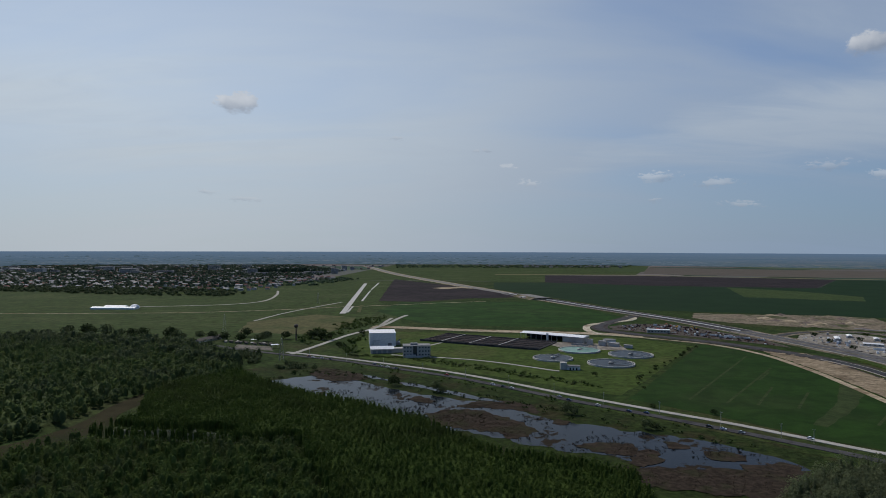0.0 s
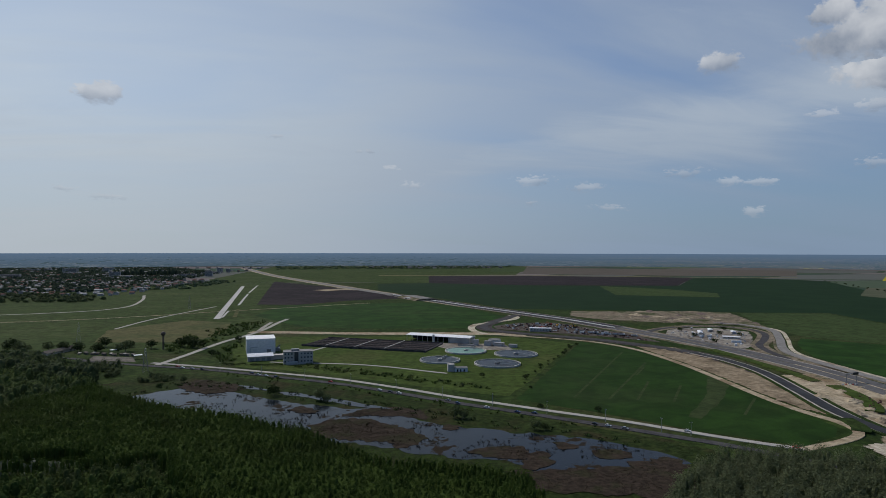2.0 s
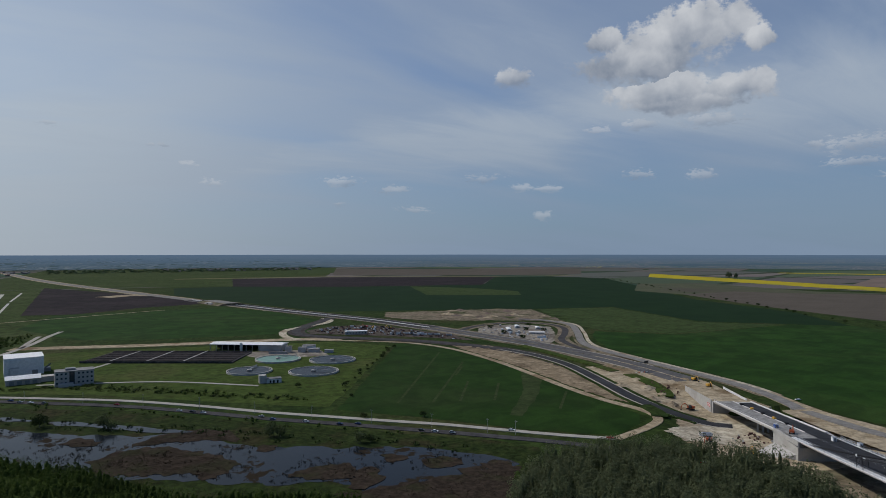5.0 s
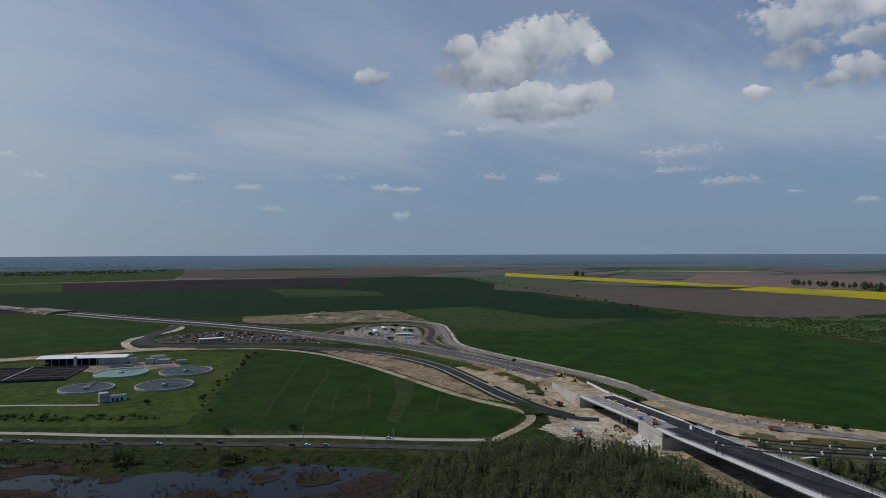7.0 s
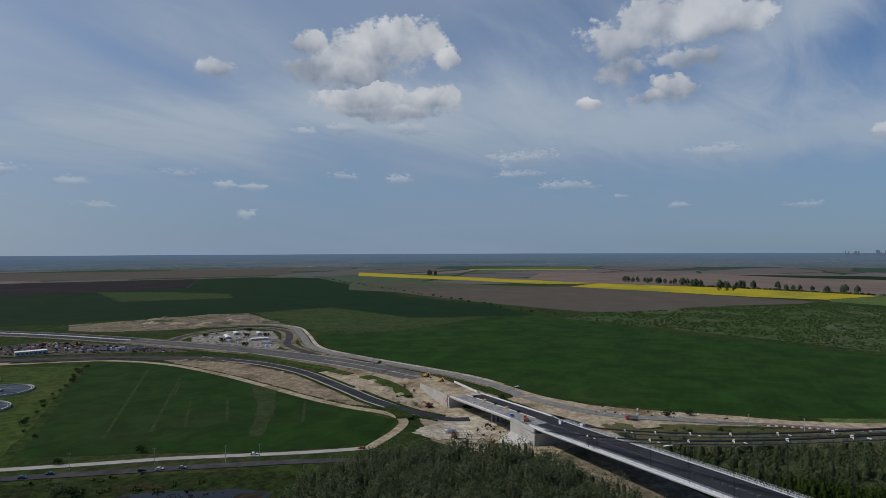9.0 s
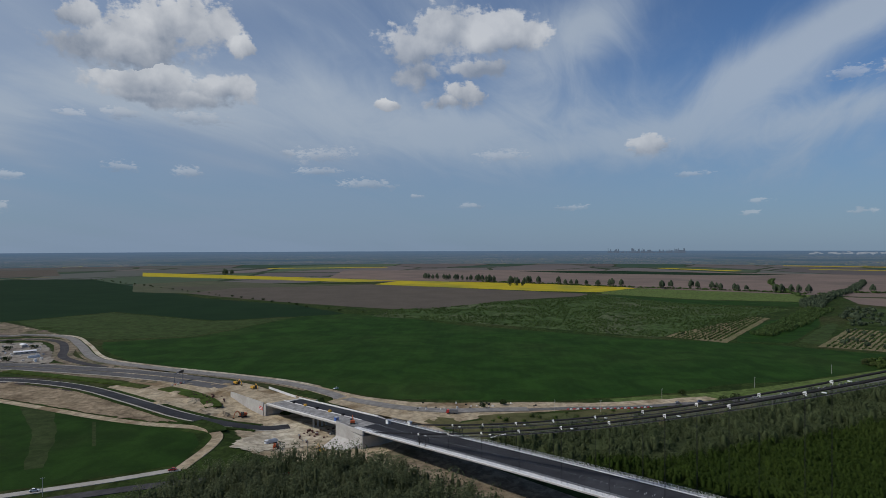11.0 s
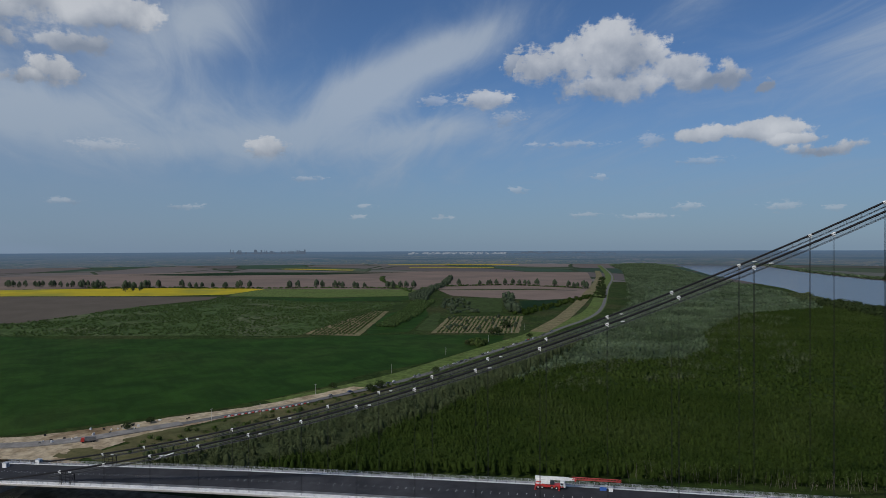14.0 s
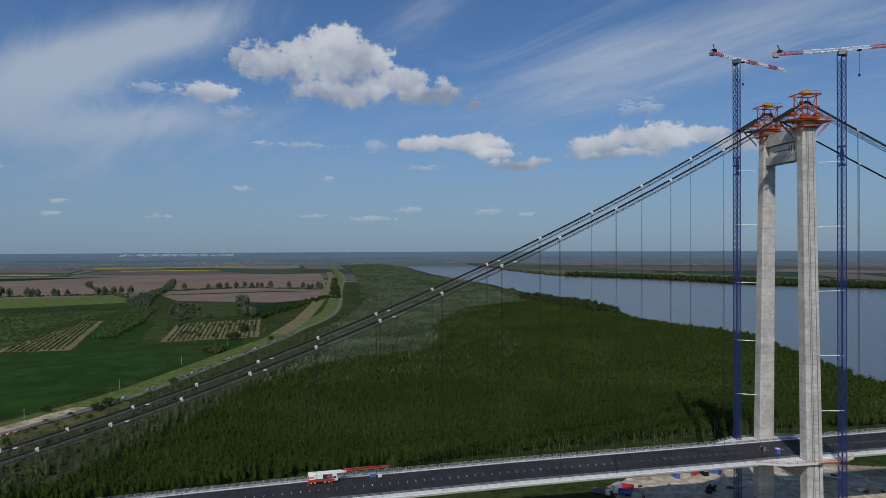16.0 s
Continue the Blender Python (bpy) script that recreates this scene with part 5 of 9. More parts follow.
# lower cross beam under the deck and landing platforms
part("lower_beam", G().box((ST, 0, deck_z(ST) - 6.2), (6.0, 29, 5.0)), CONCRETE, TOWER, "concrete beam under the deck")
for side in (-1, 1):
    z = deck_z(ST) - 0.3
    g = G().sweep([[(s, side * 14.5, z - 1.0), (s, side * 14.5, z + 0.3), (s, side * w, z + 0.3), (s, side * w, z - 0.5)] for s, w in ((ST - 26, 14.6), (ST - 14, 19.4), (ST + 12, 19.4), (ST + 22, 14.6))])
    part("landing", g, CONCRETE_PALE, SUSP, "white landing round the tower leg")
    g = G()
    for s0, w0, s1, w1 in ((ST - 26, 14.6, ST - 14, 19.2), (ST - 14, 19.2, ST + 12, 19.2), (ST + 12, 19.2, ST + 22, 14.6)):
        for h in (0.8, 1.35):
            g.rod((s0, side * w0, z + h), (s1, side * w1, z + h), 0.06, seg=4)
        for t in np.linspace(0, 1, 7):
            x, y = s0 + (s1 - s0) * t, side * (w0 + (w1 - w0) * t)
            g.rod((x, y, z + 0.2), (x, y, z + 1.4), 0.05, seg=4)
    part("landing_railing", g, GALV if side > 0 else ORANGE, SUSP)
g = G()
for k in range(9):
    g.box((ST + 1 + k * 1.6, -19.8, deck_z(ST) - 0.1), (1.3, 1.6, 0.16))
    g.rod((ST + 1 + k * 1.6, -20.5, deck_z(ST) - 0.1), (ST + 1 + k * 1.6, -20.5, deck_z(ST) + 1.1), 0.07, seg=4)
g.rod((ST + 1, -20.5, deck_z(ST) + 1.1), (ST + 14, -20.5, deck_z(ST) + 1.1), 0.07, seg=4)
part("work_staging", g, ORANGE, SUSP, "orange work staging at the leg")
# saddle works on the tower heads
for side in (-1, 1):
    n = side * 12.4
    head = part("saddle_works", G().box((ST, n, 179.3), (9.4, 6.2, 0.7)).box((ST, n, 180.6), (5.0, 2.2, 2.2), 0, 0.8).box((ST, n, 186.6), (5.0, 1.2, 0.9)), ORANGE, SUSP, "orange steel saddle works on the tower head")
    g = G()
    for a in (-3.4, 3.4):
        for b in (-2.6, 2.6):
            g.rod((ST + a, n + b, 180), (ST + a, n + b, 190), 0.26)
        g.rod((ST + a, n - 2.6, 181), (ST + a, n + 2.6, 189.5), 0.16)
        g.rod((ST + a, n + 2.6, 181), (ST + a, n - 2.6, 189.5), 0.16)
    for b in (-2.6, 2.6):
        g.rod((ST - 3.4, n + b, 181), (ST + 3.4, n + b, 186), 0.16)
        g.rod((ST + 3.4, n + b, 181), (ST - 3.4, n + b, 186), 0.16)
        for h in (184.5, 189.6):
            g.rod((ST - 5.0, n + b, h), (ST + 5.0, n + b, h), 0.24)
    for a in (-5.0, 0, 5.0):
        g.rod((ST + a, n - 4.0, 189.8), (ST + a, n + 4.0, 189.8), 0.22)
    part("gantry_frame", g, ORANGE, head, "orange gantry frame")
    part("hoist", G().box((ST, n, 190.9), (4.2, 2.4, 1.2)).box((ST + 0.8, n + 0.6, 191.8), (1.6, 1.0, 0.9)), YELLOW, head, "yellow hoist")
    g = G()
    for a in (-1, 1):
        g.box((ST + a * 7.6, n, 178.2), (5.6, 6.0, 0.3))
        for b in (-2.8, 2.8):
            g.rod((ST + a * 3.6, n + b, 171.5), (ST + a * 10.4, n + b, 178.0), 0.2)
            g.rod((ST + a * 3.6, n + b, 178.0), (ST + a * 10.4, n + b, 178.0), 0.2)
            g.rod((ST + a * 7.0, n + b, 174.8), (ST + a * 7.0, n + b, 178.0), 0.14)
            g.rod((ST + a * 10.4, n + b, 178.0), (ST + a * 10.4, n + b, 179.7), 0.1)
            g.rod((ST + a * 4.6, n + b, 179.6), (ST + a * 10.4, n + b, 179.6), 0.1)
        g.box((ST + a * 4.1, n, 175.4), (0.4, 5.6, 1.0)).box((ST + a * 4.1, n, 178.0), (0.4, 5.6, 0.6))
        g.box((ST + a * 6.0, n, 181.3), (3.6, 2.6, 1.2), 0, 0.8)
    for b in (-1, 1):
        g.box((ST, n + b * 3.1, 177.9), (8.0, 0.4, 0.8)).box((ST, n + b * 3.1, 175.4), (8.0, 0.4, 0.6))
        g.box((ST, n + b * 3.9, 176.0), (9.4, 1.4, 0.2))
        g.rod((ST - 4.6, n + b * 4.5, 177.2), (ST + 4.6, n + b * 4.5, 177.2), 0.1)
    for a in np.linspace(-10, 10, 11):
        for b in (-3.9, 3.9):
            g.rod((ST + a, n + b, 178.3), (ST + a, n + b, 179.9), 0.07, seg=4)
    for b in (-3.9, 3.9):
        g.rod((ST - 10, n + b, 179.9), (ST + 10, n + b, 179.9), 0.08, seg=4).rod((ST - 10, n + b, 179.1), (ST + 10, n + b, 179.1), 0.06, seg=4)
        g.box((ST, n + b * 0.96, 178.2), (20, 0.9, 0.12))
        for a in (-9, -5, 5, 9):
            g.rod((ST + a, n + b, 178.1), (ST + a * 0.4, n + b * 0.75, 172.5), 0.12, seg=4)
    part("bracket_platform", g, ORANGE, head, "orange bracket platforms")
    for b in (-3.6, 3.6):
        g = G().box((ST, n + b, 189.9), (9.6, 0.8, 0.12)).rod((ST - 4.6, n + b, 191.2), (ST + 4.6, n + b, 191.2), 0.07, seg=4)
        for a in np.linspace(-4.4, 4.4, 7):
            g.rod((ST + a, n + b, 189.9), (ST + a, n + b, 191.2), 0.06, seg=4)
        part("top_walkway", g, ORANGE, head, "orange railed top walkway")
    part("cable_shroud", G().rod((ST - 15, n, cable_z(ST - 15) - 0.2), (ST - 6, n, cable_z(ST - 6) - 0.2), 1.0, seg=8), STEEL_DARK, head, "grey shroud round the cable ends")

BARE_DECK = surface("bare_deck", (0.20, 0.195, 0.185), (0.27, 0.262, 0.25), 6.0, 0.4, 0.9, patch=(3.0, 0.2), spec=0.1)
# abutment, anchorage and the short approach span
ABUT = part("abutment", G().sweep([[(-104, n, -7), (-104, n, deck_z(-104) - 0.1), (-74, n, deck_z(-74) - 3.4), (-74, n, -1)] for n in (-16.5, 16.5)]).box((-89, -15.9, deck_z(-89) - 0.4), (30, 1.2, 2.4)), CONCRETE, SUSP, "grey concrete anchorage abutment")
part("wing_slope", G().sweep([[(-103, -16.4, -5.8), (-103, -16.4, 2.5), (-76, -16.4, 3.5), (-76, -16.4, -1)], [(-110, -24, -5.9), (-110, -24, -5.7), (-82, -24, -1.4), (-82, -24, -1.6)]]), CONCRETE, ABUT, "grey sloped concrete apron")
APP = part("approach_span", G().sweep([[(s, n, deck_z(s) + z) for n, z in ((-14.2, 0), (-14.2, -1.2), (-12.8, -2.0), (12.8, -2.0), (14.2, -1.2), (14.2, 0))] for s in along(-206, -100, 8)]), CONCRETE, SUSP, "grey concrete approach span")
part("approach_paving", G().sweep([[(s, n, deck_z(s) + z) for n, z in ((1.0, 0), (12.4, 0), (12.4, 0.09), (1.0, 0.09))] for s in along(-200, -84, 8)]), ASPHALT_NEW, APP, "fresh black asphalt on half the span")
part("approach_paving", G().sweep([[(s, n, deck_z(s) + z) for n, z in ((-12.4, 0), (0.4, 0), (0.4, 0.06), (-12.4, 0.06))] for s in along(-206, -84, 8)]), BARE_DECK, APP, "bare grey deck on the other half")
for n, hp in ((-13.9, 0.7), (0.7, 0.35), (13.9, 0.7)):
    part("parapet", G().sweep([[(s, n + a, deck_z(s) + z) for a, z in ((-0.25, 0), (0.25, 0), (0.15, hp), (-0.15, hp))] for s in along(-206, -100, 8)]), CONCRETE_PALE, APP, "white concrete parapet")
g = G()
for s in np.arange(-205, -100, 2.5):
    g.rod((s, -14.1, deck_z(s) + 0.9), (s, -14.1, deck_z(s) + 1.7), 0.05, seg=4)
g.rod((-205, -14.1, deck_z(-205) + 1.7), (-101, -14.1, deck_z(-101) + 1.7), 0.06, seg=4)
part("approach_railing", g, GALV, APP, "galvanised railing")
g = G()
for n in (-3.5, 0, 3.5, 7):
    g.rod((-154, n, -6.2), (-154, n, deck_z(-154) - 2.0), 0.8, seg=10)
g.box((-154, 0, deck_z(-154) - 2.6), (1.8, 23, 1.3))
part("pier", g, CONCRETE, APP, "row of round concrete piers")
part("end_wall", G().sweep([[(-208, n, -7.5), (-208, n, deck_z(-208) - 0.3), (-205.5, n, deck_z(-205) - 0.3), (-205.5, n, -7.5)] for n in (-15.2, 15.2)]), CONCRETE, APP, "concrete end wall")
part("wing_wall", G().sweep([[(-208, -15.8, -7.5), (-208, -15.2, -7.5), (-208, -15.2, deck_z(-208) + 0.9), (-208, -15.8, deck_z(-208) + 0.9)], [(-268, -15.8, -7.0), (-268, -15.2, -7.0), (-268, -15.2, deck_z(-268) + 1.2), (-268, -15.8, deck_z(-268) + 1.2)]]), CONCRETE, APP, "long grey retaining wall")
EMBANK = [(-15.2, -7.2), (-15.2, -0.35), (14.5, -0.35), (30.0, -9.0), (30.0, -9.5)]
part("embankment", G().sweep([[(s, n, (deck_z(s) + z) if k in (1, 2) else max(z, -7.4)) for k, (n, z) in enumerate(EMBANK)] for s in (-290, -278, -268, -250, -230, -210)]), SAND, APP, "sandy fill behind the retaining wall")
part("red_sign", G().box((-212, -15.9, -0.5), (6.0, 0.12, 2.6)), RED, APP, "red sheet on the retaining wall")
part("sign_bars", G().box((-212, -15.98, 0.1), (4.6, 0.06, 0.4)).box((-212, -15.98, -0.9), (4.2, 0.06, 0.4)), WHITE, APP, "white unreadable bars")
part("noise_barrier", G().box((-232, 12.5, deck_z(-232) + 1.3), (46, 0.5, 1.8)), CONCRETE_PALE, APP, "white concrete barrier wall")


# ---- tower cranes ----
def tower_crane(s, n, foot, top, jib_yaw, front, back, label):
    q = BR_O + BD * s + BN * n
    C = thing("tower_crane", pose(q.x, q.y, foot, 0, 0, BR_YAW), label, "crane", "tower cranes at the tower")
    h, w = top - foot, 1.15
    g = G()
    for a in (-w, w):
        for b in (-w, w):
            g.box((a, b, h / 2), (0.26, 0.26, h))
    for z in np.arange(0, h - 2.9, 3.0):
        for a, b, c, e in ((-w, -w, w, -w), (w, -w, w, w), (w, w, -w, w), (-w, w, -w, -w)):
            g.rod((a, b, z), (c, e, z + 3.0), 0.085, seg=4, caps=False)
            g.rod((c, e, z), (a, b, z + 3.0), 0.085, seg=4, caps=False)
            g.rod((a, b, z), (c, e, z), 0.085, seg=4, caps=False)
    part("mast", g, BLUE, C, "blue lattice mast")
    part("collar", G().rim((0, 0, 158 - foot), 2.0, 0.5, 0.3, 4).rim((0, 0, 162 - foot), 2.2, 0.5, 0.3, 4).rim((0, 0, 166 - foot), 2.0, 0.5, 0.3, 4).box((0.9, 0.9, 162 - foot), (0.8, 0.8, 7.5)), BLUE, C, "blue climbing collar")
    a = radians(jib_yaw - BR_YAW)
    ex, ey = Vector((math.cos(a), math.sin(a), 0)), Vector((-math.sin(a), math.cos(a), 0))
    base = Vector((0, 0, h))
    part("slewing_ring", G().box((0, 0, h + 0.9), (2.8, 2.8, 2.0), jib_yaw - BR_YAW), STEEL, C)
    part("cab", G().box(tuple(base + ex * 1.6 + ey * 1.8 + Vector((0, 0, 0.6))), (1.8, 1.4, 2.0), jib_yaw - BR_YAW), GLASS_DARK, C, "dark operator cab")

    def truss(x0, x1, mat, name):
        g = G()
        corners = [(0, -0.75, 1.6), (0, 0.75, 1.6), (0, 0, 2.9)]
        at = lambda x, c: tuple(base + ex * x + ey * c[1] + Vector((0, 0, c[2] + 0.012 * abs(x))))
        for c in corners:
            g.rod(at(x0, c), at(x1, c), 0.14, seg=4)
        st = abs(x1 - x0) / max(1, round(abs(x1 - x0) / 2.4))
        for k in range(max(1, round(abs(x1 - x0) / 2.4))):
            u0, u1 = x0 + math.copysign(st * k, x1 - x0), x0 + math.copysign(st * (k + 1), x1 - x0)
            for i in range(3):
                g.rod(at(u0, corners[i]), at(u1, corners[(i + 1) % 3]), 0.09, seg=4, caps=False)
                g.rod(at(u0, corners[i]), at(u0, corners[(i + 1) % 3]), 0.09, seg=4, caps=False)
        part(name, g, mat, C)

    step = front / 5
    for k in range(5):
        truss(k * step, (k + 1) * step, WHITE if k % 2 == 0 else RED, "jib_section")
    truss(-1, -back * 0.55, WHITE, "counter_jib")
    truss(-back * 0.55, -back, RED, "counter_jib")
    part("counterweight", G().box(tuple(base - ex * (back - 1.4) + Vector((0, 0, 1.6))), (2.2, 1.8, 1.3), jib_yaw - BR_YAW), STEEL, C, "grey counterweight")
    part("winch_house", G().box(tuple(base - ex * (back - 3) + Vector((0, 0, 3.6))), (2.0, 1.1, 1.0), jib_yaw - BR_YAW).rod(tuple(base - ex * (back - 3) + Vector((0, 0, 4))), tuple(base - ex * (back - 2) + Vector((0, 0, 6.4))), 0.2), STEEL_DARK, C)
    k = front * 0.12
    g = G().rod(tuple(base + ex * k + Vector((0, 0, 1.6))), tuple(base + ex * k + Vector((0, 0, -9))), 0.06, seg=4).box(tuple(base + ex * k + Vector((0, 0, 1.3))), (1.4, 1.2, 0.5)).box(tuple(base + ex * k + Vector((0, 0, -9.4))), (0.7, 0.4, 1.1))
    part("trolley_and_hook", g, STEEL_DARK, C)
    return C


crane = tower_crane(396.0, 17.6, 0.0, 212.0, 262, 43.0, 20.0, "tall tower crane with blue lattice mast and red-white jib")
crane2 = tower_crane(420.0, -20.2, 0.0, 206.0, 214, 56.0, 27.0, "nearer tower crane with blue lattice mast and red-white jib")
for cr, n0, n1, zs in ((crane, 0.0, -3.2, (52, 78, 106, 134, 160)), (crane2, 0.0, 4.0, (52, 76, 104, 132, 160))):
    for z in zs:
        d0 = 12.0 if cr is crane else -12.0
        part("tie_strut", G().rod((1.0, n0, z), (d0 * 0.72, n1 * 0.9, z - 0.4), 0.16, seg=5).rod((-0.8, n0, z), (d0 * 0.72, n1 * 0.9, z - 0.4), 0.16, seg=5), WHITE, cr, "white tie strut to the tower")

# ---- woods and trees ----
def leaf_cloud(r, count, centre, radii, size, squash=1.0):
    """Loose leaf clumps, as triangles, spread through an uneven crown."""
    out = np.empty((count, 3, 3))
    d = r.normal(size=(count, 3))
    d /= np.linalg.norm(d, axis=1)[:, None]
    d = np.sign(d) * np.abs(d) ** 0.72
    rad = r.uniform(0.45, 1.0, count) ** 0.5 * 0.92
    c = np.asarray(centre) + d * rad[:, None] * np.asarray(radii)
    c[:, 2] = np.maximum(c[:, 2], 0.3)
    n = d * (0.9, 0.9, 0.7) + (0, 0, 0.45) + 0.55 * r.normal(size=(count, 3))
    n /= np.linalg.norm(n, axis=1)[:, None]
    a = np.cross(n, r.normal(size=(count, 3)))
    a /= np.linalg.norm(a, axis=1)[:, None]
    b = np.cross(n, a)
    s = size * r.uniform(0.6, 1.35, count)[:, None]
    out[:, 0], out[:, 1], out[:, 2] = c + a * s, c - a * s * 0.5 + b * s * 0.8, c - a * s * 0.5 - b * s * 0.8
    return out


def tri_mesh(name, tris):
    """A mesh from an array of loose triangles."""
    tris = np.asarray(tris, dtype=np.float32).reshape(-1, 3, 3)
    k = len(tris)
    me = bpy.data.meshes.new(name)
    me.vertices.add(3 * k)
    me.vertices.foreach_set("co", tris.ravel())
    me.loops.add(3 * k)
    me.loops.foreach_set("vertex_index", np.arange(3 * k, dtype=np.int32))
    me.polygons.add(k)
    me.polygons.foreach_set("loop_start", np.arange(0, 3 * k, 3, dtype=np.int32))
    me.update(calc_edges=True)
    return me


def inside_many(pts, poly):
    x, y = pts[:, 0], pts[:, 1]
    hit = np.zeros(len(pts), bool)
    for i in range(len(poly)):
        (ax, ay), (bx, by) = poly[i], poly[i - 1]
        if ay == by:
            continue
        c = ((ay > y) != (by > y)) & (x < (bx - ax) * (y - ay) / (by - ay) + ax)
        hit ^= c
    return hit


SHAPES = {  # rings of a crown: height and width of the whole
    "dome": ((0.45, 1.0), (0.80, 0.95), (0.96, 0.50)), "round": ((0.16, 0.75), (0.45, 1.0), (0.76, 0.88), (0.94, 0.5)),
    "slim": ((0.20, 0.75), (0.50, 1.0), (0.80, 0.90), (0.96, 0.55)),
}


def crowns(r, base, high, wide, shape, sides, rough=0.3):
    """Closed uneven inner crowns, one for each foot in base: points and triangles."""
    n, rings = len(base), SHAPES[shape]
    ang = np.linspace(0, 2 * math.pi, sides, endpoint=False)[None, None, :] + r.uniform(0, 6.28, (n, 1, 1)) + np.arange(len(rings))[None, :, None] * 0.4
    rad = wide[:, None, None] * np.array([w for h, w in rings])[None, :, None] * r.uniform(1 - rough, 1 + rough, (n, len(rings), sides))
    z = high[:, None, None] * (np.array([h for h, w in rings])[None, :, None] + r.uniform(-0.06, 0.06, (n, len(rings), sides)))
    v = np.stack([base[:, 0, None, None] + rad * np.cos(ang), base[:, 1, None, None] + rad * np.sin(ang), z], -1).reshape(n, -1, 3)
    tip = np.stack([base[:, 0] + r.normal(size=n) * 0.15 * wide, base[:, 1] + r.normal(size=n) * 0.15 * wide, high], -1)[:, None]
    v = np.concatenate([v, tip], 1)
    f = []
    for k in range(len(rings) - 1):
        for i in range(sides):
            a, b = k * sides + i, k * sides + (i + 1) % sides
            f += [(a, b, b + sides), (a, b + sides, a + sides)]
    top = (len(rings) - 1) * sides
    f += [(top + i, top + (i + 1) % sides, len(rings) * sides) for i in range(sides)]
    f = (np.array(f)[None] + (np.arange(n) * v.shape[1])[:, None, None]).reshape(-1, 3)
    return v.reshape(-1, 3), f


def body(name, pieces):
    """A mesh from several (points, triangles) arrays."""
    vs, fs, off = [], [], 0
    for v, f in pieces:
        vs.append(v), fs.append(f + off)
        off += len(v)
    v, f = np.concatenate(vs).astype(np.float32), np.concatenate(fs).astype(np.int32)
    me = bpy.data.meshes.new(name)
    me.vertices.add(len(v))
    me.vertices.foreach_set("co", v.ravel())
    me.loops.add(3 * len(f))
    me.loops.foreach_set("vertex_index", f.ravel())
    me.polygons.add(len(f))
    me.polygons.foreach_set("loop_start", np.arange(0, 3 * len(f), 3, dtype=np.int32))
    me.update(calc_edges=True)
    return me


def loose(tris):
    return tris.reshape(-1, 3), np.arange(len(tris) * 3).reshape(-1, 3)


def wood(name, poly, gap, high, wide, count, leaf, mat, label, seed, rows=None, holes=(), trunks=0.0, spread=0.25, near=None, category="forest", shape="round", sides=5, swell=30.0, core=0.74, mat_height=0.0):
    """A stand of trees as one body of foliage: gap between trees, their height and half width, leaf clumps for each."""
    r = np.random.default_rng(seed)
    P = np.array(poly, float)
    lo, hi = P.min(0), P.max(0)
    gx, gy = np.meshgrid(np.arange(lo[0], hi[0], gap), np.arange(lo[1], hi[1], gap))
    pts = np.stack([gx.ravel(), gy.ravel()], 1)
    pts += r.uniform(-1, 1, pts.shape) * gap * (0.8 if rows is None else rows)
    keep = inside_many(pts, poly)
    for h in holes:
        keep &= ~inside_many(pts, h)
    if near is not None:
        keep &= near(pts)
    pts = pts[keep]
    wave = np.array([noise.noise(Vector((x / swell, y / swell, seed))) + 0.5 * noise.noise(Vector((x / swell * 3, y / swell * 3, seed + 5.0))) for x, y in pts])
    k = np.clip(1.0 + spread * r.normal(size=len(pts)) * 0.6 + 0.2 * wave, 0.4, 1.6)
    H, R = high * k, wide * (0.6 + 0.4 * k)
    pieces = []
    if shape:
        pieces.append(crowns(r, pts, H * (0.6 + 0.4 * core), R * core, shape, sides))
    if count:
        out = [leaf_cloud(r, count, (x, y, h * 0.55), (w * 1.12, w * 1.12, h * 0.50), leaf) for (x, y), h, w in zip(pts, H, R)]
        pieces.append(loose(np.concatenate(out)))
    if mat_height:  # the shaded inner canopy, an uneven closed layer
        st = gap * 1.4
        nx, ny = int((hi[0] - lo[0]) / st) + 2, int((hi[1] - lo[1]) / st) + 2
        cx, cy = np.meshgrid(lo[0] + st * np.arange(nx), lo[1] + st * np.arange(ny))
        net = np.stack([cx.ravel(), cy.ravel()], 1) + r.uniform(-0.3, 0.3, (nx * ny, 2)) * st
        ok = inside_many(net, poly)
        for h in holes:
            ok &= ~inside_many(net, h)
        keep = ok.reshape(ny, nx)
        for e in range(2):  # the layer stays clear of the outer trees
            keep = keep & np.roll(keep, 1, 0) & np.roll(keep, -1, 0) & np.roll(keep, 1, 1) & np.roll(keep, -1, 1)
        ok = keep.ravel()
        lift = np.array([noise.noise(Vector((x / swell, y / swell, seed))) for x, y in net])
        z = np.where(ok, high * mat_height * (1 + 0.16 * lift + r.uniform(-0.10, 0.10, len(net))), 0.0)
        i, j = np.meshgrid(np.arange(nx - 1), np.arange(ny - 1))
        k0 = (j * nx + i).ravel()
        quads = np.concatenate([np.stack([k0, k0 + 1, k0 + nx + 1], 1), np.stack([k0, k0 + nx + 1, k0 + nx], 1)])
        quads = quads[ok[quads].any(1)]
        pieces.append((np.concatenate([net, z[:, None]], 1), quads))
    ob = part(name, body(name, pieces), mat)
    tagged(ob, label, category, kind="stuff")
    if trunks:
        stems = G()
        for (x, y), h in zip(pts, H):
            if r.random() < trunks:
                stems.rod((x, y, 0), (x + r.normal() * 0.9, y + r.normal() * 0.9, h * r.uniform(0.5, 0.95)), 0.11, 0.04, seg=3, caps=False)
        part("stems", stems, BARK, ob, "thin bare stems")
    return ob


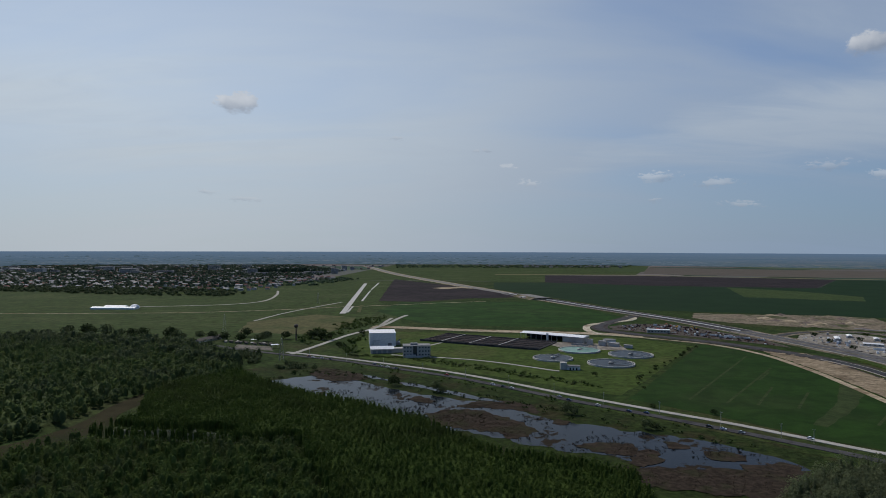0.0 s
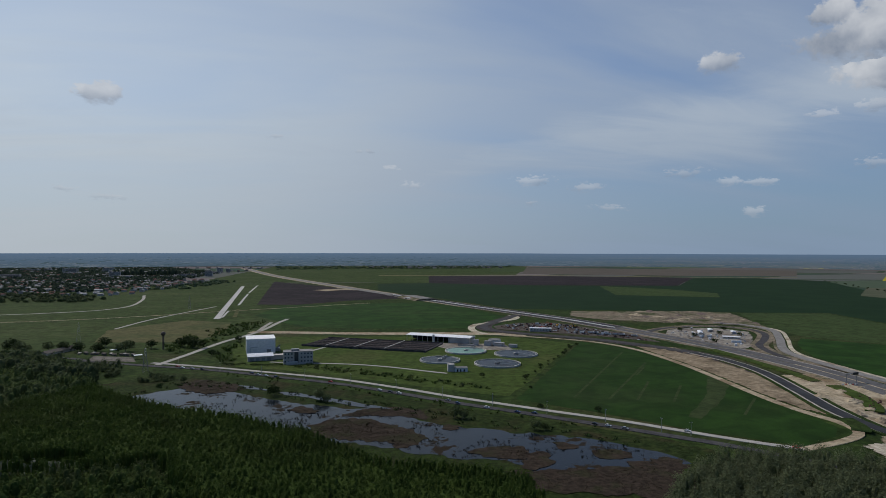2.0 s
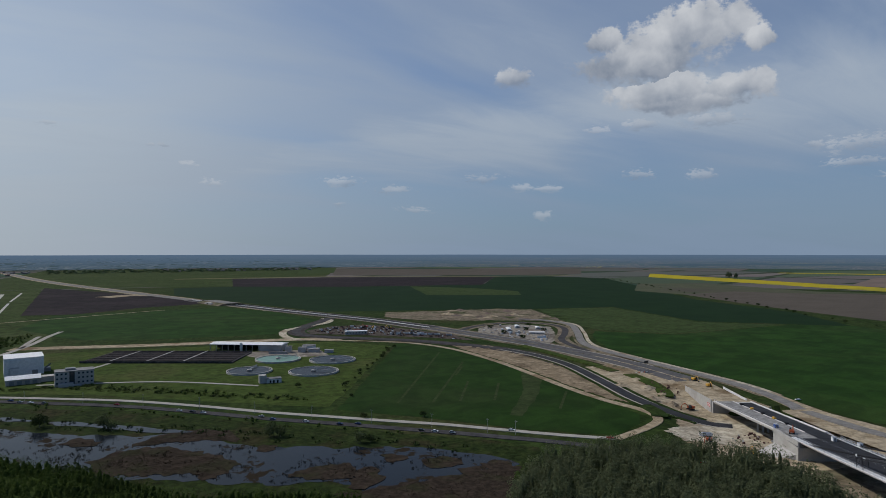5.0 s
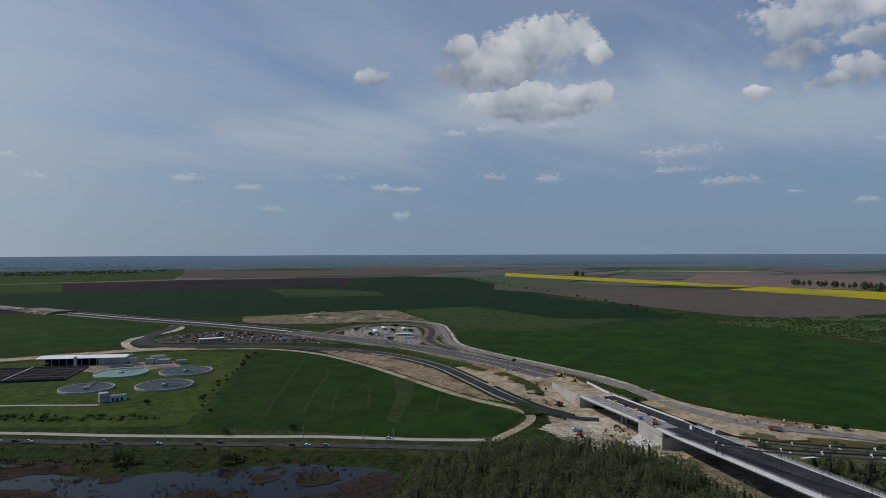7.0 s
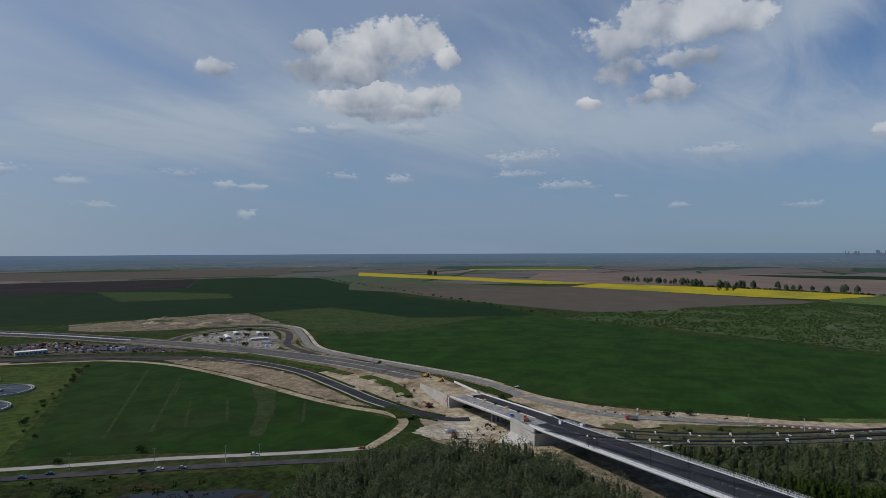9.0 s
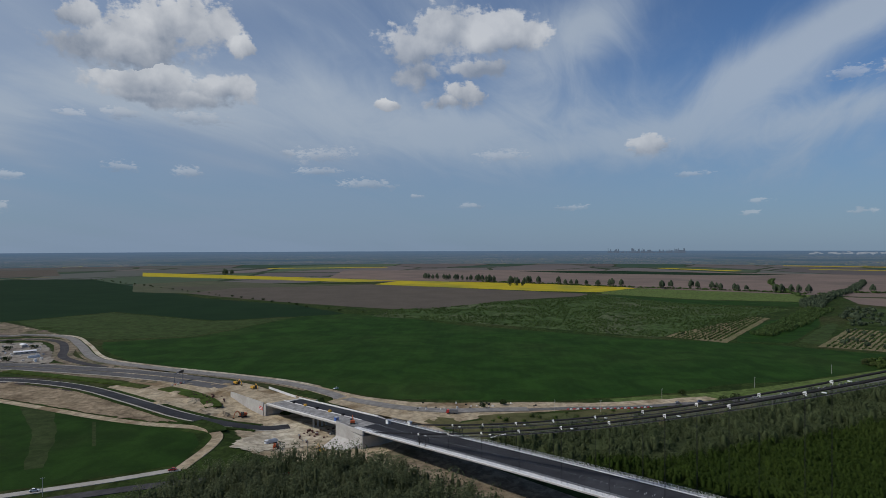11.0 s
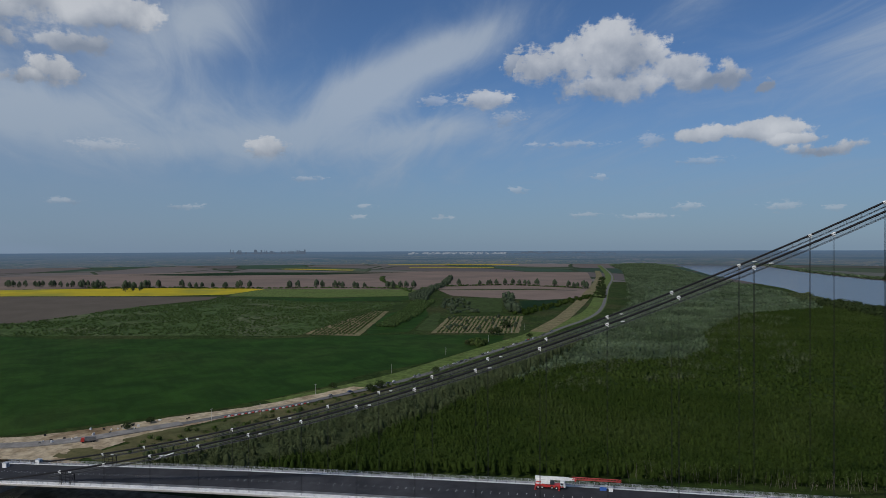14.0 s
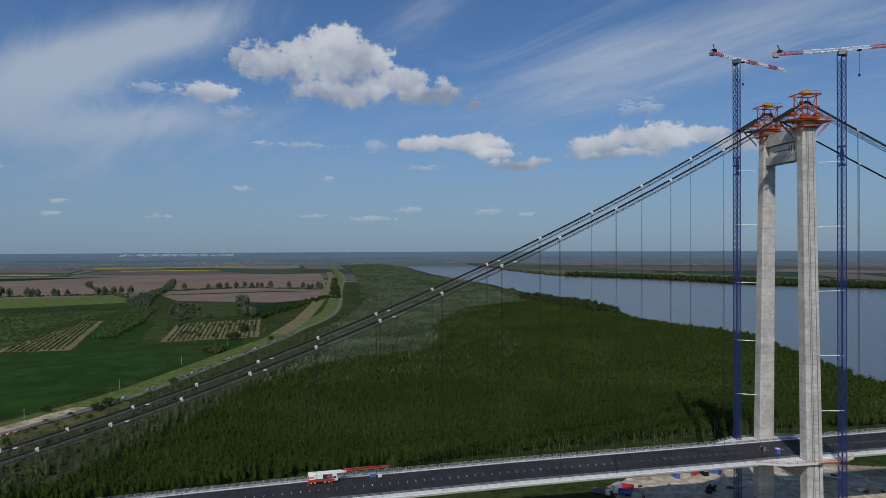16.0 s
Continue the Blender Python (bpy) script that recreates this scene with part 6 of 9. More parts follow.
CLEARING = [(-345, 325), (-280, 385), (-256, 440), (-258, 500), (-246, 568), (-228, 550), (-240, 480), (-226, 430), (-218, 396), (-262, 350), (-310, 300)]
MIXED = [(-300, 300), (-232, 398), (-128, 386), (-92, 398), (-72, 345), (-48, 290), (-40, 225), (-60, 210), (-260, 230)]
patch("clearing", CLEARING, BRUSH, 0.16, "brown grassy clearing in the woods", "clearing", soft=4)
wood("poplar_plantation", [(-236, 505), (-225, 560), (-190, 596), (-150, 548), (-99, 503), (-60, 475), (-16, 434), (6, 401), (37, 362), (67, 351), (101, 333), (100, 300), (84, 240), (60, 215), (-120, 215), (-260, 235), (-300, 300), (-225, 400), (-215, 445)], 3.2, 13.0, 2.2, 44, 0.42, FOLIAGE, "dense green poplar plantation beside the pond", 1, rows=0.34, shape="dome", spread=0.10, core=0.5, mat_height=0.62, holes=[[(-222, 402), (-130, 392), (-128, 408), (-220, 420)], MIXED])
wood("mixed_wood", MIXED, 4.6, 8.0, 3.2, 80, 0.45, MIXLEAF, "loose mixed wood of low broadleaf trees", 91, spread=0.55, swell=18.0, core=0.48)
wood("blossom_row", [(-214, 404), (-132, 394), (-131, 404), (-213, 415)], 3.6, 6.0, 2.2, 40, 0.6, BLOSSOM, "row of pale flowering shrubs in the wood", 2)
wood("riverside_wood", [(-1100, 930), (-620, 852), (-430, 826), (-330, 795), (-275, 752), (-240, 690), (-205, 640), (-200, 600), (-240, 560), (-264, 500), (-262, 440), (-276, 396), (-335, 330), (-400, 270), (-700, 380), (-1100, 640)], 6.6, 10.5, 4.6, 24, 0.92, RIVERLEAF, "dark mixed wood along the old road", 3, spread=0.5, swell=24.0, core=0.45, mat_height=0.28)
wood("willow_thicket", [(-560, 856), (-430, 830), (-330, 798), (-275, 754), (-230, 690), (-205, 650), (-232, 640), (-330, 720), (-450, 770), (-600, 800)], 8.5, 13.5, 4.6, 60, 0.9, WILLOW, "grey-green willows at the edge of the wood", 4)
wood("poplar_grove", [(176, 312), (196, 330), (218, 345), (240, 345), (262, 338), (288, 322), (309, 301), (321, 286), (324, 268), (316, 244), (300, 218), (280, 182), (262, 150), (236, 104), (205, 60), (150, 60), (120, 150), (120, 240), (150, 290)], 4.2, 13.0, 2.7, 150, 0.50, POPLAR, "tall grey-green poplar grove beside the bridge", 5, trunks=0.25, spread=0.34, shape="dome", swell=14.0, core=0.32)
wood("pond_edge_shrubs", [(196, 330), (180, 318), (190, 338), (208, 346), (220, 344)], 3.4, 4.5, 2.2, 40, 0.45, MIXLEAF, "bright green shrubs at the grove's foot", 6)
NORTH = [(384, 222), (398, 200), (414, 176), (436, 146), (466, 100), (496, 60), (540, 10), (575, -16), (636, -85), (716, -165), (796, -245), (880, -335), (985, -430), (1100, -520), (1000, -950), (800, -905), (600, -752), (399, -706), (229, -525), (150, -450), (120, -400), (150, -330), (195, -268), (232, -185), (262, -118), (292, -40), (326, 50), (350, 125), (372, 180)]
EDGE = [(384, 222), (398, 200), (414, 176), (436, 146), (466, 100), (496, 60), (540, 10), (575, -16), (636, -85), (716, -165), (796, -245), (740, -245), (640, -160), (540, -70), (450, 20), (372, 110), (362, 160), (374, 200)]
WILLOWS = [(796, -245), (740, -245), (640, -160), (540, -70), (506, -41), (555, -97), (586, -178), (576, -270), (627, -350), (746, -432), (936, -662), (969, -852), (1010, -940), (1100, -520), (985, -430), (880, -335)]
wood("young_wood", NORTH, 3.6, 9.0, 2.7, 58, 0.38, FOLIAGE_N, "wide young green wood between bridge and river", 7, holes=[EDGE, WILLOWS], shape="dome", spread=0.18, core=0.44, swell=26.0, mat_height=0.54, near=lambda p: np.hypot(p[:, 0], p[:, 1] - 165) < 560)
wood("young_wood", NORTH, 5.6, 9.0, 4.0, 17, 0.75, FOLIAGE_N, "wide young green wood reaching the river", 8, holes=[EDGE, WILLOWS], shape="dome", spread=0.12, core=0.5, swell=26.0, near=lambda p: np.hypot(p[:, 0], p[:, 1] - 165) >= 560)
wood("willow_wood", WILLOWS, 7.4, 5.5, 4.4, 50, 0.62, WILLOW_FAR, "pale grey-green willow scrub inside the river bend", 97, core=0.45, spread=0.6, swell=40.0, mat_height=0.45)
wood("willow_wood", [(520, -60), (555, -97), (586, -178), (576, -270), (627, -350), (746, -432), (936, -662), (860, -700), (680, -500), (530, -400), (460, -290), (480, -180), (450, -80)], 9.0, 10.0, 3.6, 60, 0.6, WILLOW, "scattered grey-green willows where the young wood thins out", 99, spread=0.3, core=0.42, near=lambda p: np.array([noise.noise(Vector((x / 45, y / 45, 5))) + 0.5 * noise.noise(Vector((x / 15, y / 15, 6))) > 0.02 for x, y in p]))
wood("willow_wood", EDGE, 6.6, 10.5, 4.2, 170, 0.46, WILLOW, "grey-green willow wood along the levee road", 9, trunks=0.1, spread=0.45, sides=6, swell=16.0, core=0.42, mat_height=0.42)
wood("verge_scrub", [(420, 250), (446, 222), (470, 186), (494, 146), (520, 98), (552, 52), (600, -6), (575, -10), (540, 18), (496, 68), (466, 108), (436, 152), (414, 182), (400, 206)], 6.5, 2.0, 2.0, 26, 0.5, MIXLEAF, "low green bushes and weeds beside the levee road", 92, category="scrub", spread=0.9, core=0.6, near=lambda p: np.array([noise.noise(Vector((x / 12, y / 12, 21))) > 0.02 for x, y in p]))
wood("bare_stem_edge", [(300, -40), (270, -112), (250, -150), (236, -180), (216, -222), (198, -262), (180, -290), (174, -284), (192, -256), (210, -216), (230, -174), (244, -144), (264, -106), (294, -36)], 2.8, 8.5, 1.3, 14, 0.4, MIXLEAF, "wood edge with bare pale stems", 10, trunks=0.8, shape=None, spread=0.5)
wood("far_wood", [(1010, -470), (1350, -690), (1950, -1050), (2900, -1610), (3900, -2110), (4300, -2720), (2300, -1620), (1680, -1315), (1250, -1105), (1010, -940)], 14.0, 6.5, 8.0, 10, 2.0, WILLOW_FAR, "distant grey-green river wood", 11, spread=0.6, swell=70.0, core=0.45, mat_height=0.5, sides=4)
wood("far_bank_wood", [(1800, -1985), (1376, -2022), (948, -1935), (600, -2022), (200, -2080), (100, -2220), (700, -2140), (1400, -2130), (1800, -2090)], 16.0, 17.0, 10.0, 26, 2.2, DARKTREE, "dark wood on the far river bank", 12)
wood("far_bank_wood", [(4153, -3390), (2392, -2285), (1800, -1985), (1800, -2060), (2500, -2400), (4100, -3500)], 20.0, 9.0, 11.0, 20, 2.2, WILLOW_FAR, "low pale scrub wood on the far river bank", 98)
wood("river_point_trees", [(1050, -985), (800, -898), (660, -800), (740, -800), (900, -860), (1060, -940)], 10.0, 15.0, 6.5, 50, 1.8, DARKTREE, "taller dark trees on the river point", 13)
wood("river_point_trees", [(1250, -1120), (1100, -1010), (1120, -980), (1270, -1080)], 12.0, 11.0, 6.0, 40, 2.0, WILLOW, "taller grey trees on the bank", 14)
SCRUB = [(1533, 294), (1700, 262), (1560, 150), (1447, 29), (1394, -145), (1253, -65), (907, 109), (945, 213), (1001, 421), (1040, 592), (1163, 602), (1215, 529), (1455, 418)]
patch("scrub_ground", SCRUB, SCRUBLAND, 0.27, "green overgrown scrubland", "scrub")
wood("scrub", SCRUB, 6.6, 2.2, 2.5, 9, 0.7, SCRUBLEAF, "low green scrub on fallow ground", 15, category="scrub", core=0.45, spread=1.1, swell=60.0, near=lambda p: np.array([noise.noise(Vector((x / 70, y / 70, 3))) + 0.9 * noise.noise(Vector((x / 22, y / 22, 8))) > -0.25 for x, y in p]))
def planted(name, q, count, gap, high, wide, leaf, mat, label, seed, category):
    """Rows of plants between the near edge q0-q3 and the far edge q1-q2."""
    q0, q1, q2, q3 = (Vector(p) for p in q)
    for k in range(count):
        t = (k + 0.5) / count
        a, b = q0.lerp(q3, t), q1.lerp(q2, t)
        o = Vector((a.y - b.y, b.x - a.x)).normalized() * gap * 0.36
        wood(name, [a + o, b + o, b - o, a - o], gap, high, wide, 8, leaf, mat, label, seed + k, category=category, spread=0.7, sides=4)


planted("orchard_row", [(884, -86), (1084, -168), (1052, -288), (850, -196)], 19, 2.4, 1.6, 1.15, 0.5, SCRUBLEAF, "row of small orchard trees", 40, "orchard")
planted("vine_row", [(916, 92), (1240, -18), (1206, -70), (888, 30)], 10, 2.4, 1.9, 1.25, 0.6, SCRUBLEAF, "row of low vines", 60, "vineyard")
wood("orchard_trees", [(890, -90), (1080, -165), (1050, -285), (852, -195)], 26.0, 5.0, 3.2, 24, 1.0, FARTREE, "taller dark trees among the orchard rows", 96, category="orchard", spread=0.5)
wood("hedge", [(2484, -560), (2005, -398), (1720, -268), (1560, -196), (1420, -168), (1400, -200), (1560, -246), (1720, -300), (2000, -424), (2480, -578)], 7.5, 9.0, 4.2, 34, 1.1, FARTREE, "dark belt of trees along a field lane", 80, category="hedge", spread=0.6)
wood("hedge", [(969, -13), (1110, -66), (1250, -120), (1420, -176), (1420, -228), (1270, -170), (1134, -122), (962, -44)], 6.0, 4.2, 3.0, 34, 0.9, SCRUBLEAF, "dense green garden trees", 93, category="garden", spread=0.5)
wood("hedge", [(1400, -387), (1425, -415), (1240, -352), (1090, -300), (1114, -287)], 10.0, 14.0, 6.0, 30, 1.7, FARTREE, "dark clump of tall trees beside the orchard", 81, category="hedge", spread=0.5)
wood("hedge", [(1221, -184), (1458, -261), (1374, -290), (1124, -234), (1117, -180)], 17.0, 6.0, 5.0, 20, 1.4, FARTREE, "scattered bushes round a garden plot", 94, category="garden", spread=0.8)
wood("hedge", [(765, -92), (789, -120), (770, -126), (738, -104)], 5.0, 5.0, 3.6, 40, 0.8, MIXLEAF, "dark bushes at the wheat's corner", 95, category="hedge", spread=0.5)
wood("hedge", [(1060, -300), (1400, -620), (1420, -605), (1085, -285)], 13.0, 7.0, 5.0, 30, 1.8, FOLIAGE_N, "hedge along the levee track", 82, category="hedge")
wood("hedge", [(1350, -625), (2300, -1165), (2310, -1150), (1370, -605)], 16.0, 4.5, 5.0, 20, 1.6, DARKTREE, "distant hedge along the levee", 83, category="hedge")
for k, pts in enumerate(([(-10, 472), (3, 486), (25, 480), (56, 444), (56, 426), (43, 418), (37, 428), (14, 436)], [(12, 492), (23, 507), (47, 511), (66, 498), (66, 480), (54, 487)], [(100, 360), (120, 356), (157, 357), (195, 351), (212, 338), (214, 318), (204, 301), (140, 320), (106, 336)], [(-124, 619), (-122, 636), (-110, 644), (-84, 618), (-78, 598), (-100, 593)])):
    wood("reeds", pts, 1.9, 0.9, 1.1, 8, 0.22, REED, "brown reeds on the mud banks", 84 + k, category="reeds", shape=None, near=lambda p: np.array([noise.noise(Vector((x / 6, y / 6, 30))) > -0.15 for x, y in p]))
r_clump = random.Random(31)
clumps = [(x, y) for x, y in ((r_clump.uniform(-110, 195), r_clump.uniform(350, 600)) for q in range(9000)) if inside_many(np.array([(x, y)]), [(-150, 585), (-87, 598), (-46, 556), (-2, 523), (64, 470), (115, 434), (172, 402), (200, 369), (176, 348), (126, 350), (71, 393), (0, 444), (-76, 516)])[0] and noise.noise(Vector((x / 25, y / 25, 44))) + 0.6 * noise.noise(Vector((x / 7, y / 7, 4))) > 0.16]
rc0 = np.random.default_rng(32)
tagged(part("reed_tufts", body("reed_tufts", [loose(np.concatenate([leaf_cloud(rc0, 8, (x, y, 0.5), (0.9, 0.9, 0.5), 0.3) for x, y in clumps]))]), REED), "dark reed tufts standing in the pond", "reeds", kind="stuff")
wood("pond_scrub", [(-170, 590), (-150, 640), (-100, 640), (-20, 575), (60, 515), (110, 468), (160, 430), (205, 390), (200, 376), (150, 424), (90, 462), (40, 512), (-10, 536), (-85, 606), (-125, 622)], 9.0, 1.5, 2.2, 16, 0.7, WHEAT_LIGHT, "rank grass and low scrub along the pond", 86, category="scrub", shape=None)
for k, (poly, high) in enumerate((([(-122, 745), (-129, 835), (-112, 905), (-100, 830), (-96, 740)], 3.5), ([(-176, 1018), (-134, 1127), (-100, 1147), (-100, 1059), (-122, 983), (-148, 900)], 3.0), ([(-205, 880), (-190, 990), (-150, 900), (-172, 800)], 2.5), ([(-20, 720), (60, 650), (130, 590), (150, 560), (120, 575), (40, 640), (-40, 705)], 1.8))):
    wood("roadside_scrub", poly, 5.5, high, 2.6, 26, 0.5, MIXLEAF, "dark green scrub beside the access road", 110 + k, category="scrub", spread=0.9, core=0.4, near=lambda p: np.array([noise.noise(Vector((x / 16, y / 16, 12))) > -0.1 for x, y in p]))
wood("road_bank_scrub", [(-110, 690), (-40, 642), (20, 595), (75, 540), (130, 488), (190, 432), (200, 424), (170, 436), (110, 488), (50, 545), (0, 588), (-60, 632), (-120, 672)], 7.0, 1.6, 1.9, 18, 0.45, MIXLEAF, "low green bushes and reeds below the road", 120, category="scrub", spread=1.0, core=0.4, near=lambda p: np.array([noise.noise(Vector((x / 14, y / 14, 25))) > 0.05 for x, y in p]))
for k, (poly, high) in enumerate((([(-252, 753), (-215, 743), (-198, 714), (-200, 681), (-210, 658), (-232, 660), (-262, 720)], 5.5), ([(-170, 646), (-176, 672), (-160, 682), (-143, 664), (-140, 646)], 3.5))):
    wood("willow_thicket", poly, 5.2, high, 3.2, 80, 0.5, WILLOW, "grey-green willow bushes between road and pond", 130 + k, spread=0.6, core=0.42, near=lambda p: np.array([noise.noise(Vector((x / 14, y / 14, 17))) > -0.2 for x, y in p]))
# the wooded rise before the town, and the town's gardens
wood("town_trees", [(-1700, 1850), (-1200, 1750), (-820, 1640), (-560, 1600), (-520, 1700), (-700, 1900), (-1100, 1980), (-1700, 2100)], 19.0, 7.0, 6.5, 26, 1.6, WILLOW, "grey-green trees on the rise before the town", 87)
wood("town_trees", [(-2300, 1950), (-1100, 1900), (-640, 1960), (-560, 2600), (-520, 3400), (-1000, 4400), (-2700, 4200)], 24.0, 9.0, 8.0, 4, 3.0, FARTREE, "garden trees among the houses of the town", 88, sides=4)
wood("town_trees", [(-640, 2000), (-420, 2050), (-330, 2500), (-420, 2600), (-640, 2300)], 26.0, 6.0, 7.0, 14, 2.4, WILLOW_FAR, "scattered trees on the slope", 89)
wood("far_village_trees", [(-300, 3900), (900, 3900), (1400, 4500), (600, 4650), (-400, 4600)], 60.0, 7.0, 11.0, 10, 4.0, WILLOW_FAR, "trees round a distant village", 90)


def make_tree(name, H, R, count, leaf, mat, seed, tall=0.42):
    """One tree: tapered trunk with limbs, and a crown of loose clumps with gaps."""
    r = np.random.default_rng(seed)
    g = G().rod((0, 0, -0.2), (0, 0, H * 0.45), H * 0.030, H * 0.018, seg=6)
    tris = []
    for k in range(7):
        a = k * 2.4 + r.uniform(-0.4, 0.4)
        z = H * (0.20 + 0.06 * k)
        tip = Vector((math.cos(a) * R * r.uniform(0.4, 0.8), math.sin(a) * R * r.uniform(0.4, 0.8), z + H * r.uniform(0.12, 0.30)))
        g.rod((0, 0, min(z, H * 0.44)), tuple(tip), H * 0.010, H * 0.004, seg=4)
        tris.append(leaf_cloud(r, count // 9, tuple(tip), (R * 0.62, R * 0.62, H * 0.22), leaf))
    g.rod((0, 0, H * 0.44), (0, 0, H * 0.85), H * 0.018, H * 0.004, seg=4)
    tris.append(leaf_cloud(r, count // 3, (0, 0, H * 0.58), (R * 0.8, R * 0.8, H * 0.42), leaf))
    me = tri_mesh("crown", np.concatenate(tris))
    me.materials.append(mat)
    tr = g.mesh("trunk")
    tr.materials.append(BARK)
    return tr, me


def far_poplar(H, R, seed):
    """Tall tree of the field rows: trunk and a crown that reaches almost to the ground."""
    r = np.random.default_rng(seed)
    feet = np.array([(0, 0), (R * 0.5, R * 0.2), (-R * 0.4, R * 0.35), (0.1 * R, -R * 0.5)])
    pieces = [crowns(r, feet, np.array([1.0, 0.78, 0.7, 0.84]) * H, np.array([0.42, 0.34, 0.34, 0.36]) * R, "dome", 6), loose(leaf_cloud(r, 170, (0, 0, H * 0.52), (R * 0.75, R * 0.75, H * 0.5), 0.95)), loose(leaf_cloud(r, 60, (R * 0.5, R * 0.2, H * 0.4), (R * 0.5, R * 0.5, H * 0.36), 0.95)), loose(leaf_cloud(r, 50, (-R * 0.4, R * 0.3, H * 0.36), (R * 0.5, R * 0.5, H * 0.34), 0.95))]
    me = body("crown", pieces)
    me.materials.append(FARTREE)
    tr = G().rod((0, 0, -0.2), (0, 0, H * 0.5), H * 0.025, H * 0.012, seg=6).mesh("trunk")
    tr.materials.append(BARK)
    return tr, me


TREES = {
    "round": make_tree("round", 9.0, 4.6, 420, 0.62, DARKTREE, 11), "tall": make_tree("tall", 18.0, 5.2, 300, 1.2, DARKTREE, 12),
    "bush": make_tree("bush", 5.5, 3.6, 260, 0.5, DARKTREE, 13), "willow": make_tree("willow", 9.5, 5.0, 420, 0.6, WILLOW, 14),
    "poplar": far_poplar(25.0, 10.0, 15),
}


def tree(kind, x, y, size=1.0, label="dark green tree on grass", group="", yaw=0.0):
    T = thing("tree" if kind != "bush" else "bush", pose(x, y, land(x, y), 0, 0, yaw), label, "tree" if kind != "bush" else "bush", group)
    T.scale = (size, size, size)
    part("trunk", TREES[kind][0], None, T), part("crown", TREES[kind][1], None, T)
    return T


rt = random.Random(9)
for x, y, s in ((163, 491, 0.75), (203, 474, 0.8), (178, 560, 0.5), (148, 617, 0.8)):
    tree("bush", x, y, s, "single dark bush at the edge of the wheat")
for x, y, s, k in ((-44, 572, 1.1, "round"), (-5, 548, 1.05, "willow"), (0, 540, 0.7, "willow"), (92, 476, 1.0, "willow"), (98, 472, 0.85, "willow"), (140, 436, 0.8, "willow"), (-130, 640, 0.7, "willow"), (146, 434, 0.6, "round"), (-18, 432, 1.5, "round")):
    tree(k, x, y, s, "lone dark tree between pond and road", "", rt.uniform(0, 360))
for k in range(24):  # line of trees by the hamlet west of the plant
    t = k / 23
    x, y = -560 + 330 * t + rt.uniform(-8, 8), 905 - 75 * t + rt.uniform(-10, 14)
    tree(rt.choice(("round", "round", "willow")), x, y, rt.uniform(1.2, 2.0) if k % 3 else 0.9, "dark tree in the row beside the hamlet", "trees beside the hamlet", rt.uniform(0, 360))
for x, y, s in ((-272, 880, 1.5), (-212, 858, 1.3), (-170, 862, 1.6), (-163, 856, 1.5), (-178, 866, 1.4), (-152, 852, 1.2), (-240, 872, 1.0), (-115, 905, 0.9), (-130, 790, 0.9), (-122, 782, 0.7)):
    tree("round", x, y, s, "round dark tree near the water tower", "", rt.uniform(0, 360))
for k in range(16):
    t = k / 15
    tree("bush", 178 + 138 * t + rt.uniform(-4, 4), 585 + 212 * t + rt.uniform(-5, 5), rt.uniform(0.4, 0.85), "small bush along the plant's fence line", "bushes along the fence", rt.uniform(0, 360))
for k in range(26):
    t = k / 25
    if 0.4 < t < 0.48:
        continue
    tree("bush", -108 + 62 * t, 728 - 16 * t + rt.uniform(-3, 3), rt.uniform(0.3, 0.5), "clipped young tree along the drive", "young trees along the drive", rt.uniform(0, 360))


def tree_row(pts, count, lo, hi, seed, gaps=()):
    c, r = smooth(pts, 12), random.Random(seed)
    for k in range(count):
        t = r.random() if seed % 2 else (k + r.uniform(-0.3, 0.3)) / count
        if any(a < t < b for a, b in gaps):
            continue
        p = c[min(max(int(t * (len(c) - 1)), 0), len(c) - 1)] + Vector((r.uniform(-16, 16), r.uniform(-16, 16)))
        tree("poplar", p.x, p.y, r.uniform(lo, hi), "tall dark tree in a far field row", "trees in the far field row", r.uniform(0, 360))


def far_hedge(pts, wide, high, seed):
    c = smooth(pts, 8)
    m = [(b - a).normalized() for a, b in zip(c, c[1:])]
    left = [p + Vector((-q.y, q.x)) * wide for p, q in zip(c, m)]
    right = [p - Vector((-q.y, q.x)) * wide for p, q in zip(c, m)]
    wood("field_hedge", left + right[::-1], wide * 1.1, high, wide * 0.8, 6, 1.2, SCRUBLEAF, "low hedge under the far tree row", seed, category="hedge", spread=0.8, sides=4)


far_hedge([(2205, 697), (2145, 499), (2029, 233), (1947, -82), (1835, -290)], 6.0, 4.0, 101)
far_hedge([(1929, -393), (1934, -605), (1786, -718), (1700, -760)], 6.0, 4.0, 102)
far_hedge([(1835, -290), (1929, -393)], 6.0, 4.0, 103)
far_hedge([(1720, -235), (2300, -260), (2700, -330)], 7.0, 4.0, 104)
tree_row([(2205, 697), (2145, 499), (2029, 233), (1947, -82), (1835, -290)], 50, 0.75, 1.12, 20, ((0.10, 0.16), (0.31, 0.36), (0.55, 0.60), (0.82, 0.87)))
tree_row([(2330, 960), (2260, 776), (2190, 610)], 20, 0.6, 0.95, 22)
tree_row([(1929, -393), (1934, -605), (1786, -718), (1700, -760)], 18, 0.7, 1.0, 23)
for x, y, s in ((1985, 540, 1.3), (1992, 520, 1.1), (1984, 500, 0.8), (2430, 1958, 1.2), (2420, 1940, 1.1), (2440, 1925, 1.0)):
    tree("poplar", x, y, s, "clump of dark trees by a farmhouse in the rapeseed")
for k in range(34):  # field boundary bushes
    t = k / 33
    p = Vector((1950, 2210)).lerp(Vector((1080, 640)), t) + Vector((rt.uniform(-9, 9), rt.uniform(-9, 9)))
    tree("bush", p.x, p.y, rt.uniform(0.5, 1.2), "small bush on a field boundary", "bushes on the field boundary", rt.uniform(0, 360))
